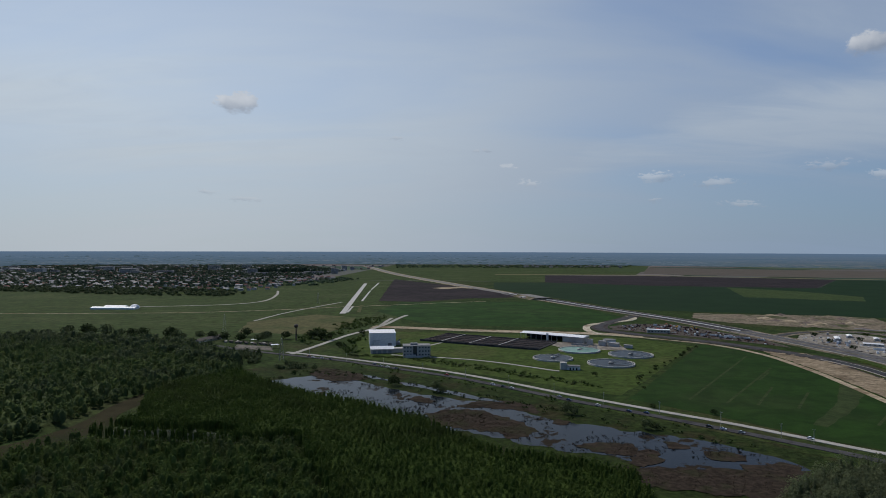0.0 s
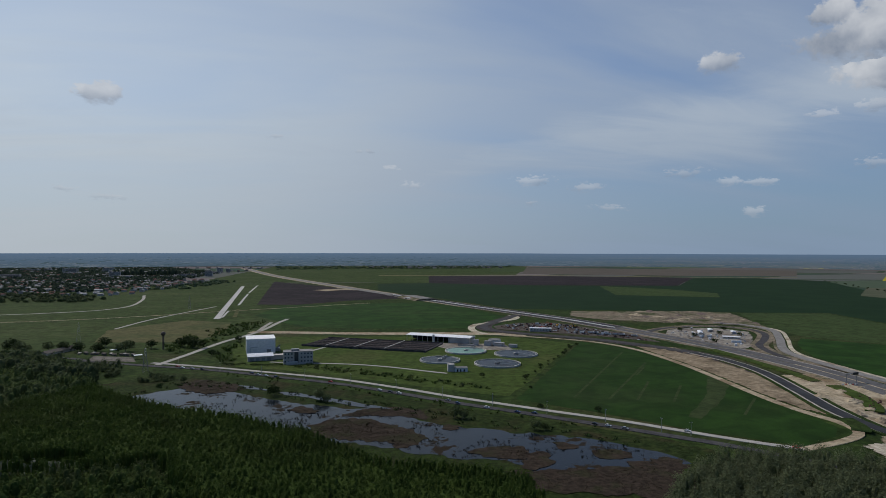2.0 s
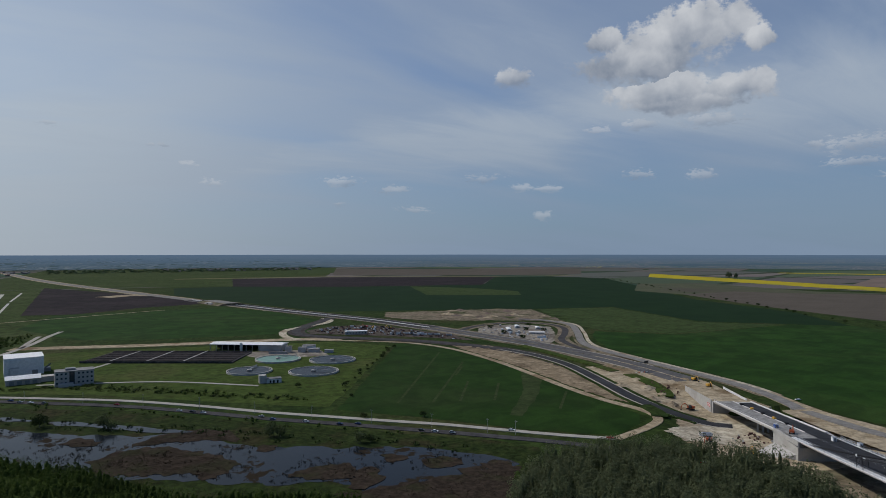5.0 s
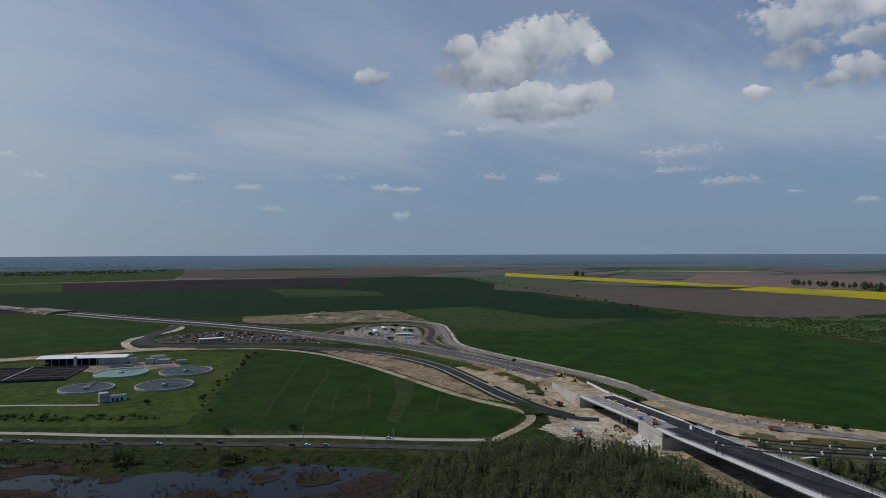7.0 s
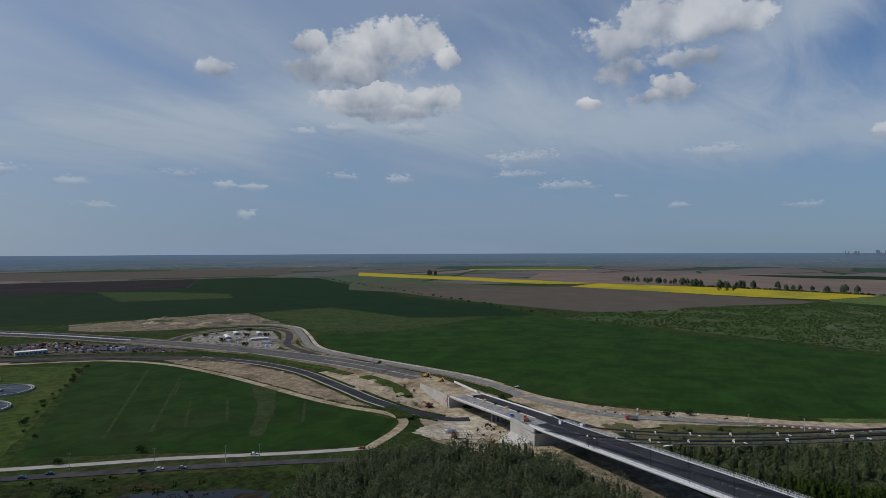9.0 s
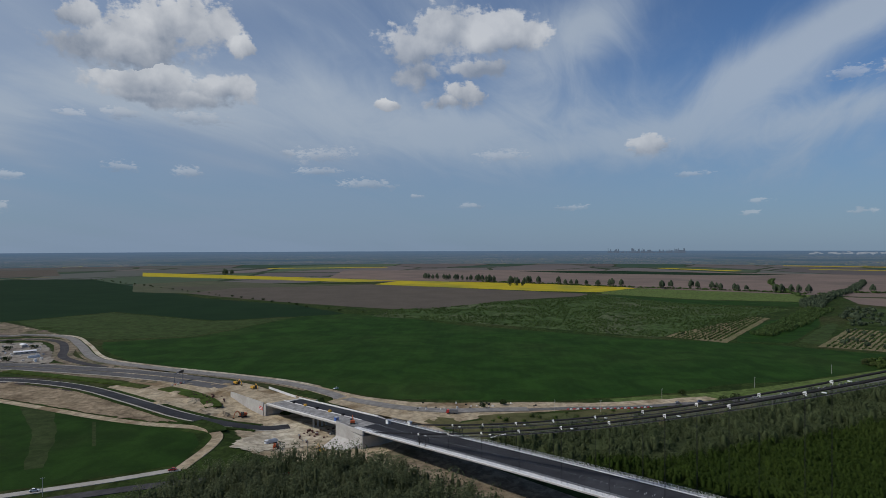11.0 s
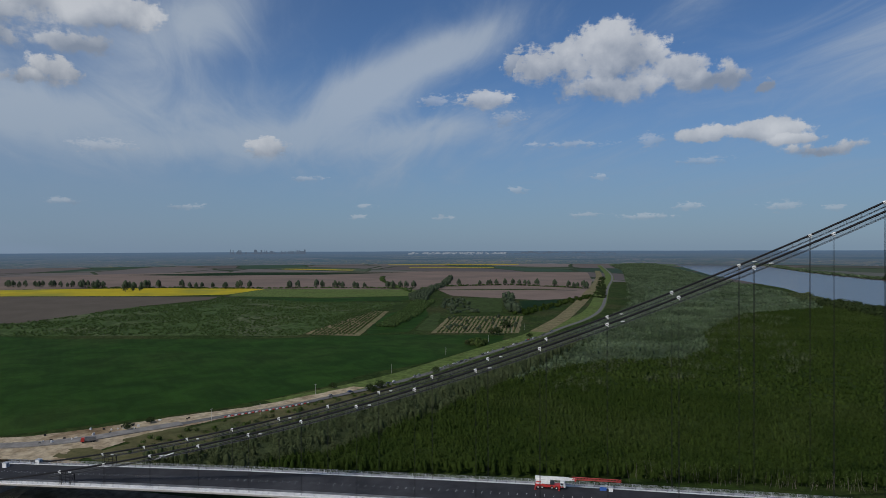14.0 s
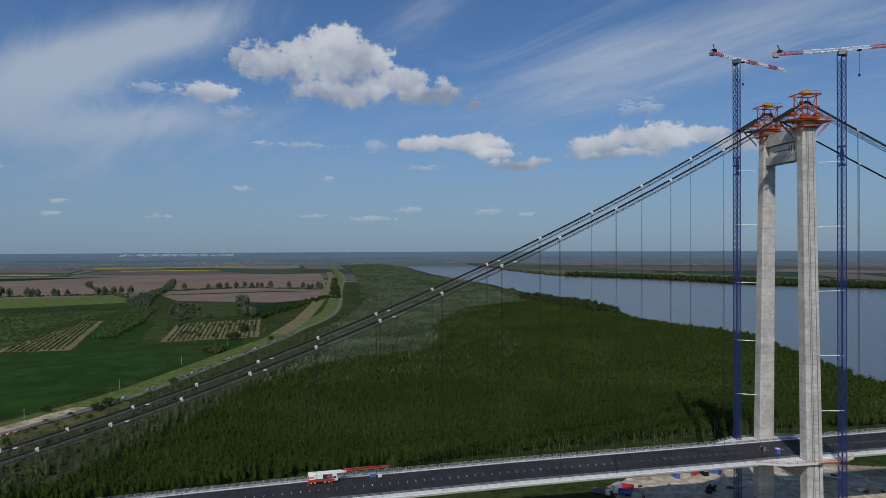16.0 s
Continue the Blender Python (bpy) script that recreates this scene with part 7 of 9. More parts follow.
for x, y, s in ((845, -158, 1.4), (838, -165, 1.5), (862, -172, 1.2), (800, -196, 1.0), (905, -200, 1.6), (915, -208, 1.6), (560, 92, 0.8), (484, 226, 0.7), (470, 238, 0.8), (540, 62, 1.0), (548, 52, 1.1), (600, -12, 1.0)):
    tree("round", x, y, s * 0.8, "round dark tree beside the levee road", "", rt.uniform(0, 360))

# ---- things: templates ----
def shared(g, name, mat):
    me = g.mesh(name)
    me.materials.append(mat)
    return me


def car_parts(paint, kind):
    long, high = (4.4, 0.75) if kind == "car" else (4.9, 1.15)
    g = G().sweep([[(x, -0.86, 0.35), (x, 0.86, 0.35), (x, 0.9, 0.35 + h), (x, -0.9, 0.35 + h)] for x, h in ((-long / 2, 0.4), (-long / 2 + 0.3, 0.62), (-long / 2 + 1.2, 0.68), (long / 2 - 1.2, 0.62), (long / 2 - 0.2, 0.45), (long / 2, 0.25))])
    roof = G().sweep([[(x, -w, z0), (x, w, z0), (x, w * 0.86, z1), (x, -w * 0.86, z1)] for x, w, z0, z1 in ((-long * 0.40, 0.84, 0.95, 1.0), (-long * 0.28, 0.84, 0.95, 0.72 + high), (long * 0.08, 0.84, 0.95, 0.74 + high), (long * 0.26, 0.84, 0.95, 1.0))])
    top = G().box((-long * 0.10, 0, 0.76 + high), (long * 0.34, 1.36, 0.06))
    wheel = G().rod((0, -0.11, 0), (0, 0.11, 0), 0.33, seg=10)
    return [("body", shared(g, "body", paint), None), ("glazing", shared(roof, "glazing", GLASS_DARK), None), ("roof", shared(top, "roof", paint), None)] + [("wheel", shared(wheel, "wheel", BLACK), (x, y, 0.33)) for x in (-1.35, 1.35) for y in (-0.8, 0.8)]


SILVER = plain("silver_paint", (0.42, 0.43, 0.44), 0.35, 0.4)
CARBLUE = plain("blue_paint", (0.04, 0.07, 0.16), 0.35)
CARBLACK = plain("black_paint", (0.02, 0.02, 0.022), 0.3)
CARWHITE = plain("white_car_paint", (0.72, 0.72, 0.71), 0.35)
PAINTS = {"white": CARWHITE, "black": CARBLACK, "silver": SILVER, "dark blue": CARBLUE, "red": RED}
CARS = {c: car_parts(m, "car") for c, m in PAINTS.items()}


def car(colour, x, y, yaw, where, group="", z=None):
    T = thing("car", pose(x, y, (land(x, y) + 0.4) if z is None else z, 0, 0, yaw), "small %s car %s" % (colour, where), "car", group)
    for name, me, at in CARS[colour]:
        o = part(name, me, None, T)
        if at:
            o.location = at
    return T


def on_curve(pts, dist, shift=0.0):
    c = smooth(pts, 10)
    for a, b in zip(c, c[1:]):
        q = (b - a).length
        if dist <= q:
            t = (b - a).normalized()
            p = a + t * dist + Vector((-t.y, t.x)) * shift
            return p, math.degrees(math.atan2(t.y, t.x))
        dist -= q
    return c[-1], 0.0


rc = random.Random(31)
TINTS = ["white", "black", "silver", "dark blue", "black", "silver", "white", "red", "black"]
d0 = 1240.0
for k in range(20):
    d0 += rc.choice((9.5, 12, 26, 48, 60))
    p, yaw = on_curve(OLD_ROAD, d0 + 140, -1.9 if k % 4 else 1.9)
    if p.y > 360:
        car(rc.choice(TINTS), p.x, p.y, yaw + (180 if k % 4 == 0 else 0), "driving on the road past the pond", "cars on the old road")
LEVEE = FRONTAGE[13:]
d0 = 62.0
for k in range(34):
    d0 += rc.choice((7.0, 7.5, 8.5, 9.0, 12.0, 30.0)) if k > 2 else 20
    p, yaw = on_curve(LEVEE, d0 + 40, 1.8)
    car(rc.choice(TINTS), p.x, p.y, yaw, "queueing on the levee road", "cars queueing on the levee road")
car("white", 495, 377, 150, "parked on the sandy field edge")
car("white", 240, 413, -48, "parked on the gravel track")
car("red", 286, 368, 120, "parked on the gravel track")


def wheels(T, xs, w, r):
    me = shared(G().rod((0, -0.2, 0), (0, 0.2, 0), r, seg=12), "wheel", BLACK)
    for x in xs:
        for y in (-w, w):
            part("wheel", me, None, T).location = (x, y, r)


def lorry(x, y, yaw, cab, body, label, z=None):
    T = thing("lorry", pose(x, y, land(x, y) + 0.35 if z is None else z, 0, 0, yaw), label, "lorry")
    part("chassis", G().box((0, 0, 0.85), (8.4, 1.1, 0.4)), BLACK, T)
    C = part("cab", G().sweep([[(2.3, -1.2, 0.8), (4.3, -1.2, 0.8), (4.3, -1.2, 2.0), (4.0, -1.15, 3.1), (2.3, -1.15, 3.1)], [(2.3, 1.2, 0.8), (4.3, 1.2, 0.8), (4.3, 1.2, 2.0), (4.0, 1.15, 3.1), (2.3, 1.15, 3.1)]]), cab, T)
    part("windscreen", G().box((4.22, 0, 2.45), (0.12, 1.9, 0.8)), GLASS_DARK, C)
    g = G().sweep([[(-4.2, -1.2, 1.1), (-4.2, 1.2, 1.1), (-4.2, 1.3, 2.9), (-4.2, 1.1, 2.9), (-4.2, 1.0, 1.4), (-4.2, -1.0, 1.4), (-4.2, -1.1, 2.9), (-4.2, -1.3, 2.9)], [(1.9, -1.2, 1.1), (1.9, 1.2, 1.1), (1.9, 1.3, 2.9), (1.9, 1.1, 2.9), (1.9, 1.0, 1.4), (1.9, -1.0, 1.4), (1.9, -1.1, 2.9), (1.9, -1.3, 2.9)]])
    g.box((1.95, 0, 2.2), (0.15, 2.5, 2.0))
    part("tipper_body", g, body, T)
    wheels(T, (3.1, -1.6, -3.0), 1.05, 0.5)
    return T


def excavator(x, y, yaw, paint, label, z=None, size=1.0):
    T = thing("excavator", pose(x, y, land(x, y) + 0.35 if z is None else z, 0, 0, yaw), label, "excavator")
    T.scale = (size, size, size)
    for y0 in (-1.15, 1.15):
        part("track", G().sweep([[(-1.9, y0 + w, 0.25), (-1.5, y0 + w, 0), (1.5, y0 + w, 0), (1.9, y0 + w, 0.25), (1.9, y0 + w, 0.6), (1.5, y0 + w, 0.85), (-1.5, y0 + w, 0.85), (-1.9, y0 + w, 0.6)] for w in (-0.3, 0.3)]), BLACK, T, "black crawler track")
    part("house", G().box((-0.5, 0, 1.6), (3.4, 2.6, 1.2), 0, 0.94), paint, T)
    part("cab", G().box((0.9, 0.8, 2.1), (1.5, 1.1, 1.8), 0, 0.85), GLASS_DARK, T, "dark glazed cab")
    part("boom", G().rod((1.0, -0.3, 1.7), (3.6, -0.3, 4.2), 0.28, 0.22, seg=6).rod((3.6, -0.3, 4.2), (5.6, -0.3, 3.0), 0.22, 0.18, seg=6), paint, T)
    part("stick", G().rod((5.6, -0.3, 3.1), (6.3, -0.3, 0.9), 0.2, 0.14, seg=6), paint, T)
    part("bucket", G().sweep([[(6.0, -0.8, 0.9), (6.7, -0.8, 0.8), (6.6, -0.8, 0.2), (6.0, -0.8, 0.1)], [(6.0, 0.2, 0.9), (6.7, 0.2, 0.8), (6.6, 0.2, 0.2), (6.0, 0.2, 0.1)]]), STEEL_DARK, T)
    return T


def container(x, y, yaw, mat, word, z=None, long=6.0):
    T = thing("container", pose(x, y, land(x, y) + 0.3 if z is None else z, 0, 0, yaw), "%s steel site container on gravel" % word, "container", "site containers")
    wave, steps = [], int(long / 0.6)
    for k in range(steps):
        q = -long / 2 + (k + 0.5) * long / steps
        wave += [(q - 0.2, 1.17), (q - 0.1, 1.25), (q + 0.1, 1.25), (q + 0.2, 1.17)]
    plan = [(-long / 2, -1.2)] + [(q, -w) for q, w in wave] + [(long / 2, -1.2), (long / 2, 1.2)] + [(q, w) for q, w in wave[::-1]] + [(-long / 2, 1.2)]
    part("shell", G().sweep([[(q, w, z) for q, w in plan] for z in (0.03, 2.57)]), mat, T)
    part("door", G().box((long / 2 + 0.03, 0, 1.25), (0.06, 2.1, 2.2)), STEEL, T)
    part("roof", G().box((0, 0, 2.62), (long + 0.1, 2.5, 0.1)), GALV, T)
    return T


def pole(x, y, h, label, group, arm=1.6):
    T = thing("utility_pole", pose(x, y, land(x, y), 0, 0, 40), label, "pole", group)
    part("post", G().rod((0, 0, -0.3), (0, 0, h), 0.17, 0.11, seg=6), CONCRETE, T)
    part("crossarm", G().box((0, 0, h - 0.5), (0.12, arm, 0.14)), STEEL, T)
    for y0 in (-arm / 2, 0, arm / 2):
        part("insulator", G().rod((0, y0, h - 0.45), (0, y0, h - 0.15), 0.06, seg=6), WHITE, T)
    return T


for k, (x, y) in enumerate([(237, 404), (223, 417), (196, 446), (163, 476), (129, 507), (95, 540), (60, 574), (22, 606), (-20, 634), (-62, 662), (-105, 690), (-150, 714)]):
    pole(x, y, 9.5, "grey concrete utility pole beside the gravel track", "utility poles along the road")
for x, y in ((486, 152), (478, 185), (540, 108), (612, 30), (700, -50), (780, -130), (850, -190), (880, -222)):
    pole(x, y, 9.0, "grey utility pole at the wheat field's edge", "utility poles along the levee road")


def pylon(x, y, h, label):
    T = thing("power_pylon", pose(x, y, 0, 0, 0, 20), label, "pylon")
    g = G()
    b = 2.6
    for a in (-1, 1):
        for c in (-1, 1):
            g.rod((a * b, c * b, 0), (a * 0.4, c * 0.4, h), 0.14, seg=4)
    n = 7
    for k in range(n):
        z0, z1 = h * k / n, h * (k + 1) / n
        w0, w1 = b + (0.4 - b) * k / n, b + (0.4 - b) * (k + 1) / n
        for a, c, e, f in ((-1, -1, 1, -1), (1, -1, 1, 1), (1, 1, -1, 1), (-1, 1, -1, -1)):
            g.rod((a * w0, c * w0, z0), (e * w1, f * w1, z1), 0.08, seg=4, caps=False)
    part("lattice", g, STEEL, T)
    for z, w in ((h * 0.72, 5.0), (h * 0.86, 4.0), (h * 0.98, 2.6)):
        part("crossarm", G().box((0, 0, z), (0.3, w * 2, 0.3)), STEEL, T)
    return T


pylon(-321, 932, 26, "grey lattice power pylon on the meadow")
pylon(-275, 1397, 26, "grey lattice power pylon beside the track")
pylon(-178, 700, 24, "grey lattice power pylon beside the road")

patch("paved_yard", [(123, 855), (148, 842), (195, 828), (230, 826), (226, 773), (187, 777), (153, 779)], YARD, 0.08, "grey paved yard of the treatment plant", "yard", rag=(1.5, 6.0))

# ---- the treatment plant ----
B1 = thing("process_hall", pose(-78, 815, 0, 0, 0, 8), "tall windowless pale grey process hall", "building")
part("wall", G().box((0, 0, 8.3), (33, 34, 16.8)), plain("pale_cladding", (0.64, 0.635, 0.62)), B1)
part("roof", G().box((0, 0, 16.9), (33.6, 34.6, 0.5)), WHITE, B1, "white flat roof")
part("duct", G().rod((-12, -17.4, 1), (-12, -17.4, 7.5), 0.7).rod((-12, -17.4, 7.5), (-4, -17.4, 7.5), 0.7), GALV, B1)
part("gate", G().box((9, -17.1, 2.2), (5, 0.2, 4.4)), STEEL, B1, "grey roller gate")
part("conveyor", G().rod((17, -8, 3), (23, -8, 8), 0.8).box((20, -2, 1.8), (6, 10, 3.6)), STEEL, B1)
B2 = thing("garage", pose(-72, 752, 0, 0, 0, 8), "low white garage with shallow gable roof", "building")
part("wall", G().box((0, 0, 2.6), (27, 15, 5.4)), PLASTER, B2)
part("roof", G().sweep([[(x, -8, 5.2), (x, 0, 7.8), (x, 8, 5.2), (x, 8, 4.9), (x, -8, 4.9)] for x in (-14, 14)]), WHITE, B2, "white sheet roof")
part("annexe", G().box((20, 2, 2.4), (13, 10, 5)), PLASTER, B2)
for x in (-9, -3, 3, 9):
    part("gate", G().box((x, -7.6, 1.9), (3.8, 0.15, 3.6)), STEEL, B2)
B3 = thing("office_building", pose(-30, 727, 0, 0, 0, 5), "three-storey white office building with dark glazed stair", "building")
part("wall", G().box((0, 0, 6.4), (31, 15, 13)), PLASTER, B3)
part("roof", G().box((0, 0, 13.1), (31.6, 15.6, 0.6)), ROOF_GREY, B3, "grey flat roof")
part("roof_house", G().box((-3, 0, 14.2), (8, 6, 2.0)), STEEL, B3)
part("stair_glazing", G().box((-2.0, -7.6, 7.2), (4.2, 0.4, 11.0)), GLASS_DARK, B3, "dark glazed stair front")
for fl in range(3):
    for k in range(9):
        x = -13.6 + k * 3.4
        if abs(x + 2) < 2.8:
            continue
        w = part("window", G().box((x, -7.52, 3.0 + fl * 4.0), (1.7, 0.12, 1.7)), STEEL, B3)
        part("pane", G().box((x, -7.6, 3.0 + fl * 4.0), (1.4, 0.1, 1.4)), GLASS_DARK, w)
    for k in range(4):
        y = -5.4 + k * 3.4
        w = part("window", G().box((15.52, y, 3.0 + fl * 4.0), (0.12, 1.7, 1.7)), STEEL, B3)
        part("pane", G().box((15.6, y, 3.0 + fl * 4.0), (0.1, 1.4, 1.4)), GLASS_DARK, w)
part("entrance", G().box((-7, -10, 1.6), (12, 5, 3.2)).box((3, -9.5, 0.6), (10, 4, 1.0)), CONCRETE, B3)

H = thing("storage_shed", pose(152, 862, 0, 0, 0, -33), "long white-roofed shed, half open on posts", "building")
part("roof", G().sweep([[(x, -12, 7.6), (x, 0, 9.0), (x, 12, 7.6), (x, 12, 7.2), (x, -12, 7.2)] for x in (-46, 46)]), WHITE, H, "bright white sheet roof")
part("closed_end", G().box((31, 0, 3.6), (28, 22, 7.2)), PLASTER, H)
# near-black wall: the shade inside the open half is in its colour
part("back_wall", G().box((-16, 10.6, 3.6), (60, 0.4, 7.2)), STEEL_DARK, H)
for k in range(9):
    part("post", G().box((-45 + k * 7.6, -11, 3.6), (0.6, 0.6, 7.2)), CONCRETE, H)
part("heap", G().box((-20, 2, 1.2), (40, 12, 2.6), 0, 0.6), SOIL_DARK, H)
part("silo", G().rod((-4, -15, 0), (-4, -15, 10), 1.7, seg=14), GALV, H, "grey silo")

for x, y, r, mat, rate in ((124, 713, 22.5, TANKWATER, 60), (166, 770, 25, GREENPOND, 20), (181, 681, 25, TANKWATER, -35), (219, 738, 25.5, TANKWATER, -60)):
    T = thing("clarifier_tank", pose(x, y, 0), "round concrete clarifier tank full of water", "tank", "clarifier tanks")
    part("wall", G().rim((0, 0, -0.2), r, 1.9, 0.9, 56), CONCRETE, T, "pale concrete rim")
    part("channel", G().rim((0, 0, 0.2), r - 2.0, 1.15, 0.3, 48), CONCRETE, T)
    g = G()
    g.poly([(math.cos(a) * (r - 0.55), math.sin(a) * (r - 0.55), 1.2) for a in np.linspace(0, 2 * math.pi, 57)[:-1]])
    part("water", g, mat, T, "dark still water" if mat is TANKWATER else "green algae water")
    a = radians(rate)
    br = G().box((math.cos(a) * r / 2, math.sin(a) * r / 2, 2.6), (r, 1.3, 0.4), rate)
    for off in (-0.6, 0.6):
        br.rod((-math.sin(a) * off, math.cos(a) * off, 3.7), (math.cos(a) * r - math.sin(a) * off, math.sin(a) * r + math.cos(a) * off, 3.7), 0.07, seg=4)
        for q in range(8):
            t = r * q / 7
            br.rod((math.cos(a) * t - math.sin(a) * off, math.sin(a) * t + math.cos(a) * off, 2.7), (math.cos(a) * t - math.sin(a) * off, math.sin(a) * t + math.cos(a) * off, 3.7), 0.06, seg=4)
    part("scraper_bridge", br, STEEL, T, "grey scraper bridge")
    part("centre_well", G().rod((0, 0, 0.5), (0, 0, 2.3), 2.6, seg=20), CONCRETE, T)
P = thing("pump_house", pose(130, 650, 0, 0, 0, -5), "small grey concrete pump house beside a tank", "building")
part("wall", G().box((4, 0, 1.9), (13, 8, 4.0)), CONCRETE_PALE, P)
part("roof", G().box((4, 0, 4.0), (13.6, 8.6, 0.4)), ROOF_GREY, P)
part("screen_tower", G().box((-6, 1, 3.6), (6.5, 7, 7.4)), CONCRETE, P, "grey raised screen tower")
part("stair", G().box((-6, 6, 5.2), (2, 5, 0.3)), STEEL, P)
part("hand_rail", G().rod((-8, -2.6, 7.2), (-8, -2.6, 9.6), 0.08).rod((-4, -2.6, 7.2), (-4, -2.6, 9.6), 0.08).rod((-8, -2.6, 9.6), (-4, -2.6, 9.6), 0.08), STEEL, P)
for x in (0.5, 3.5, 7):
    part("door", G().box((x, -4.05, 1.4), (1.4, 0.12, 2.4)), STEEL_DARK, P)
for x, y, sx, sy, h in ((205, 812, 9, 8, 5.5), (218, 806, 12, 9, 4), (190, 818, 7, 6, 7), (232, 792, 10, 6, 3.5), (176, 812, 22, 3, 2.0)):
    T = thing("plant_building", pose(x, y, 0, 0, 0, -28), "small grey concrete plant building", "building", "plant buildings")
    part("wall", G().box((0, 0, h / 2), (sx, sy, h)), CONCRETE, T)
    part("roof", G().box((0, 0, h + 0.15), (sx + 0.5, sy + 0.5, 0.3)), ROOF_GREY, T)
T = thing("digester_tank", pose(216, 822, 0), "round pale digester tank with flat lid", "tank")
part("wall", G().rod((0, 0, 0), (0, 0, 6), 8, seg=28), CONCRETE_PALE, T)
part("lid", G().rod((0, 0, 6), (0, 0, 6.4), 8.3, seg=28), ROOF_GREY, T)
# sludge drying beds: a raised grey basin with long walls
BED_GREY = surface("dried_sludge", (0.055, 0.052, 0.052), (0.085, 0.078, 0.076), 9.0, 0.6, 1.0, patch=(4.0, 0.3), spec=0.04)
D = thing("drying_beds", pose(64, 838, 0, 0, 0, -28), "wide basin of dark sludge drying beds with concrete walls", "basin")
part("basin_wall", G().sweep([[(x, -36, -0.2), (x, -36, 2.4), (x, -35, 2.4), (x, -35, 1.2), (x, 35, 1.2), (x, 35, 2.4), (x, 36, 2.4), (x, 36, -0.2)] for x in (-88, 78)]), BED_GREY, D)
for k in range(15):
    y = -34 + k * 4.8
    part("bed", G().box((-5, y + 2.2, 1.35), (160, 4.0, 0.35)), (SOIL_DARK, MUD, BED_GREY)[k % 3], D)
    part("partition", G().box((-5, y, 1.65), (162, 0.7, 0.5)), SOIL_PINK if k % 3 == 0 else BED_GREY, D, "low partition wall")
for x in (-55, -15, 25):
    part("gangway", G().box((x, 0, 2.5), (1.4, 70, 0.25)), CONCRETE, D)

WT = thing("water_tower", pose(-196, 847, 0), "rusty dark water tower with ball tank", "water tower")
part("shaft", G().rod((0, 0, 0), (0, 0, 17), 0.9, 0.8, seg=12), plain("rusty_steel", (0.10, 0.07, 0.05)), WT)
ball = G().sweep([[(math.cos(a) * q, math.sin(a) * q, z) for a in np.linspace(0, 2 * math.pi, 15)[:-1]] for q, z in ((0.9, 16.5), (2.2, 17.6), (2.9, 19.2), (2.7, 20.6), (1.7, 21.8), (0.4, 22.3))])
part("ball_tank", ball, MATS["rusty_steel"], WT)
part("ladder", G().rod((1.1, 0, 0.3), (1.1, 0, 17), 0.06, seg=4).rod((1.1, 0.5, 0.3), (1.1, 0.5, 17), 0.06, seg=4), STEEL, WT)
GH = thing("farm_sheds", pose(-655, 1268, 0, 0, 0, 0), "long low white farm sheds on the meadow", "building")
part("shed", G().sweep([[(x, -9, 0), (x, -9, 3), (x, 0, 5), (x, 9, 3), (x, 9, 0)] for x in (-46, 42)]), WHITE, GH)
part("shed", G().sweep([[(x, 11, 0), (x, 11, 3.5), (x, 18, 6), (x, 25, 3.5), (x, 25, 0)] for x in (-30, 14)]), WHITE, GH)
dome = G().sweep([[(30 + math.cos(a) * q, 18 + math.sin(a) * q, z) for a in np.linspace(0, 2 * math.pi, 17)[:-1]] for q, z in ((9, 0), (9, 2.5), (7, 6), (3.5, 8), (0.3, 8.6))])
part("dome", dome, WHITE, GH)


# ---- houses ----
def house_parts(w, d, h, rise, roof):
    walls = G().sweep([[(x, -d / 2, 0), (x, -d / 2, h), (x, 0, h + rise * 0.95), (x, d / 2, h), (x, d / 2, 0)] for x in (-w / 2, w / 2)])
    r = G()
    for s in (-1, 1):
        r.sweep([[(x, s * (d / 2 + 0.6), h - 0.25), (x, s * (d / 2 + 0.6), h), (x, 0, h + rise + 0.25), (x, 0, h + rise)] for x in (-w / 2 - 0.5, w / 2 + 0.5)])
    win = G().box((0, -d / 2 - 0.05, h * 0.55), (1.6, 0.14, 1.4))
    win2 = G().box((w / 2 + 0.05, d * 0.2, h * 0.55), (0.14, 1.6, 1.4))
    chim = G().box((w * 0.25, d * 0.2, h + rise * 0.9), (0.9, 0.9, 1.8))
    return [("wall", shared(walls, "wall", PLASTER), (0, 0, 0)), ("roof", shared(r, "roof", roof), (0, 0, 0)), ("chimney", shared(chim, "chimney", PLASTER), (0, 0, 0)), ("window", shared(win, "window", GLASS_DARK), (-w * 0.25, 0, 0)), ("window", shared(win2, "window", GLASS_DARK), (0, 0, 0))]


HOUSES = [house_parts(13, 10, 4.5, 3.2, ROOF_RED), house_parts(16, 11, 5.0, 3.0, ROOF_GREY), house_parts(11, 9, 4.0, 3.4, ROOF_RED), house_parts(22, 13, 6.0, 2.0, ROOF_GREY), house_parts(14, 10, 4.5, 2.2, ROOF_GREY)]
HOUSE_WORDS = ["small plastered house with red tiled roof", "plastered house with grey sheet roof", "small plastered house with steep red roof", "long plastered building with grey roof", "plastered house with shallow grey roof"]


def house(x, y, yaw, k, group, lots=True, z=0.0):
    T = thing("house", pose(x, y, z, 0, 0, yaw), HOUSE_WORDS[k], "house", group)
    for i, (name, me, at) in enumerate(HOUSES[k]):
        if i > 1 and not lots:
            break
        part(name, me, None, T).location = at
    return T


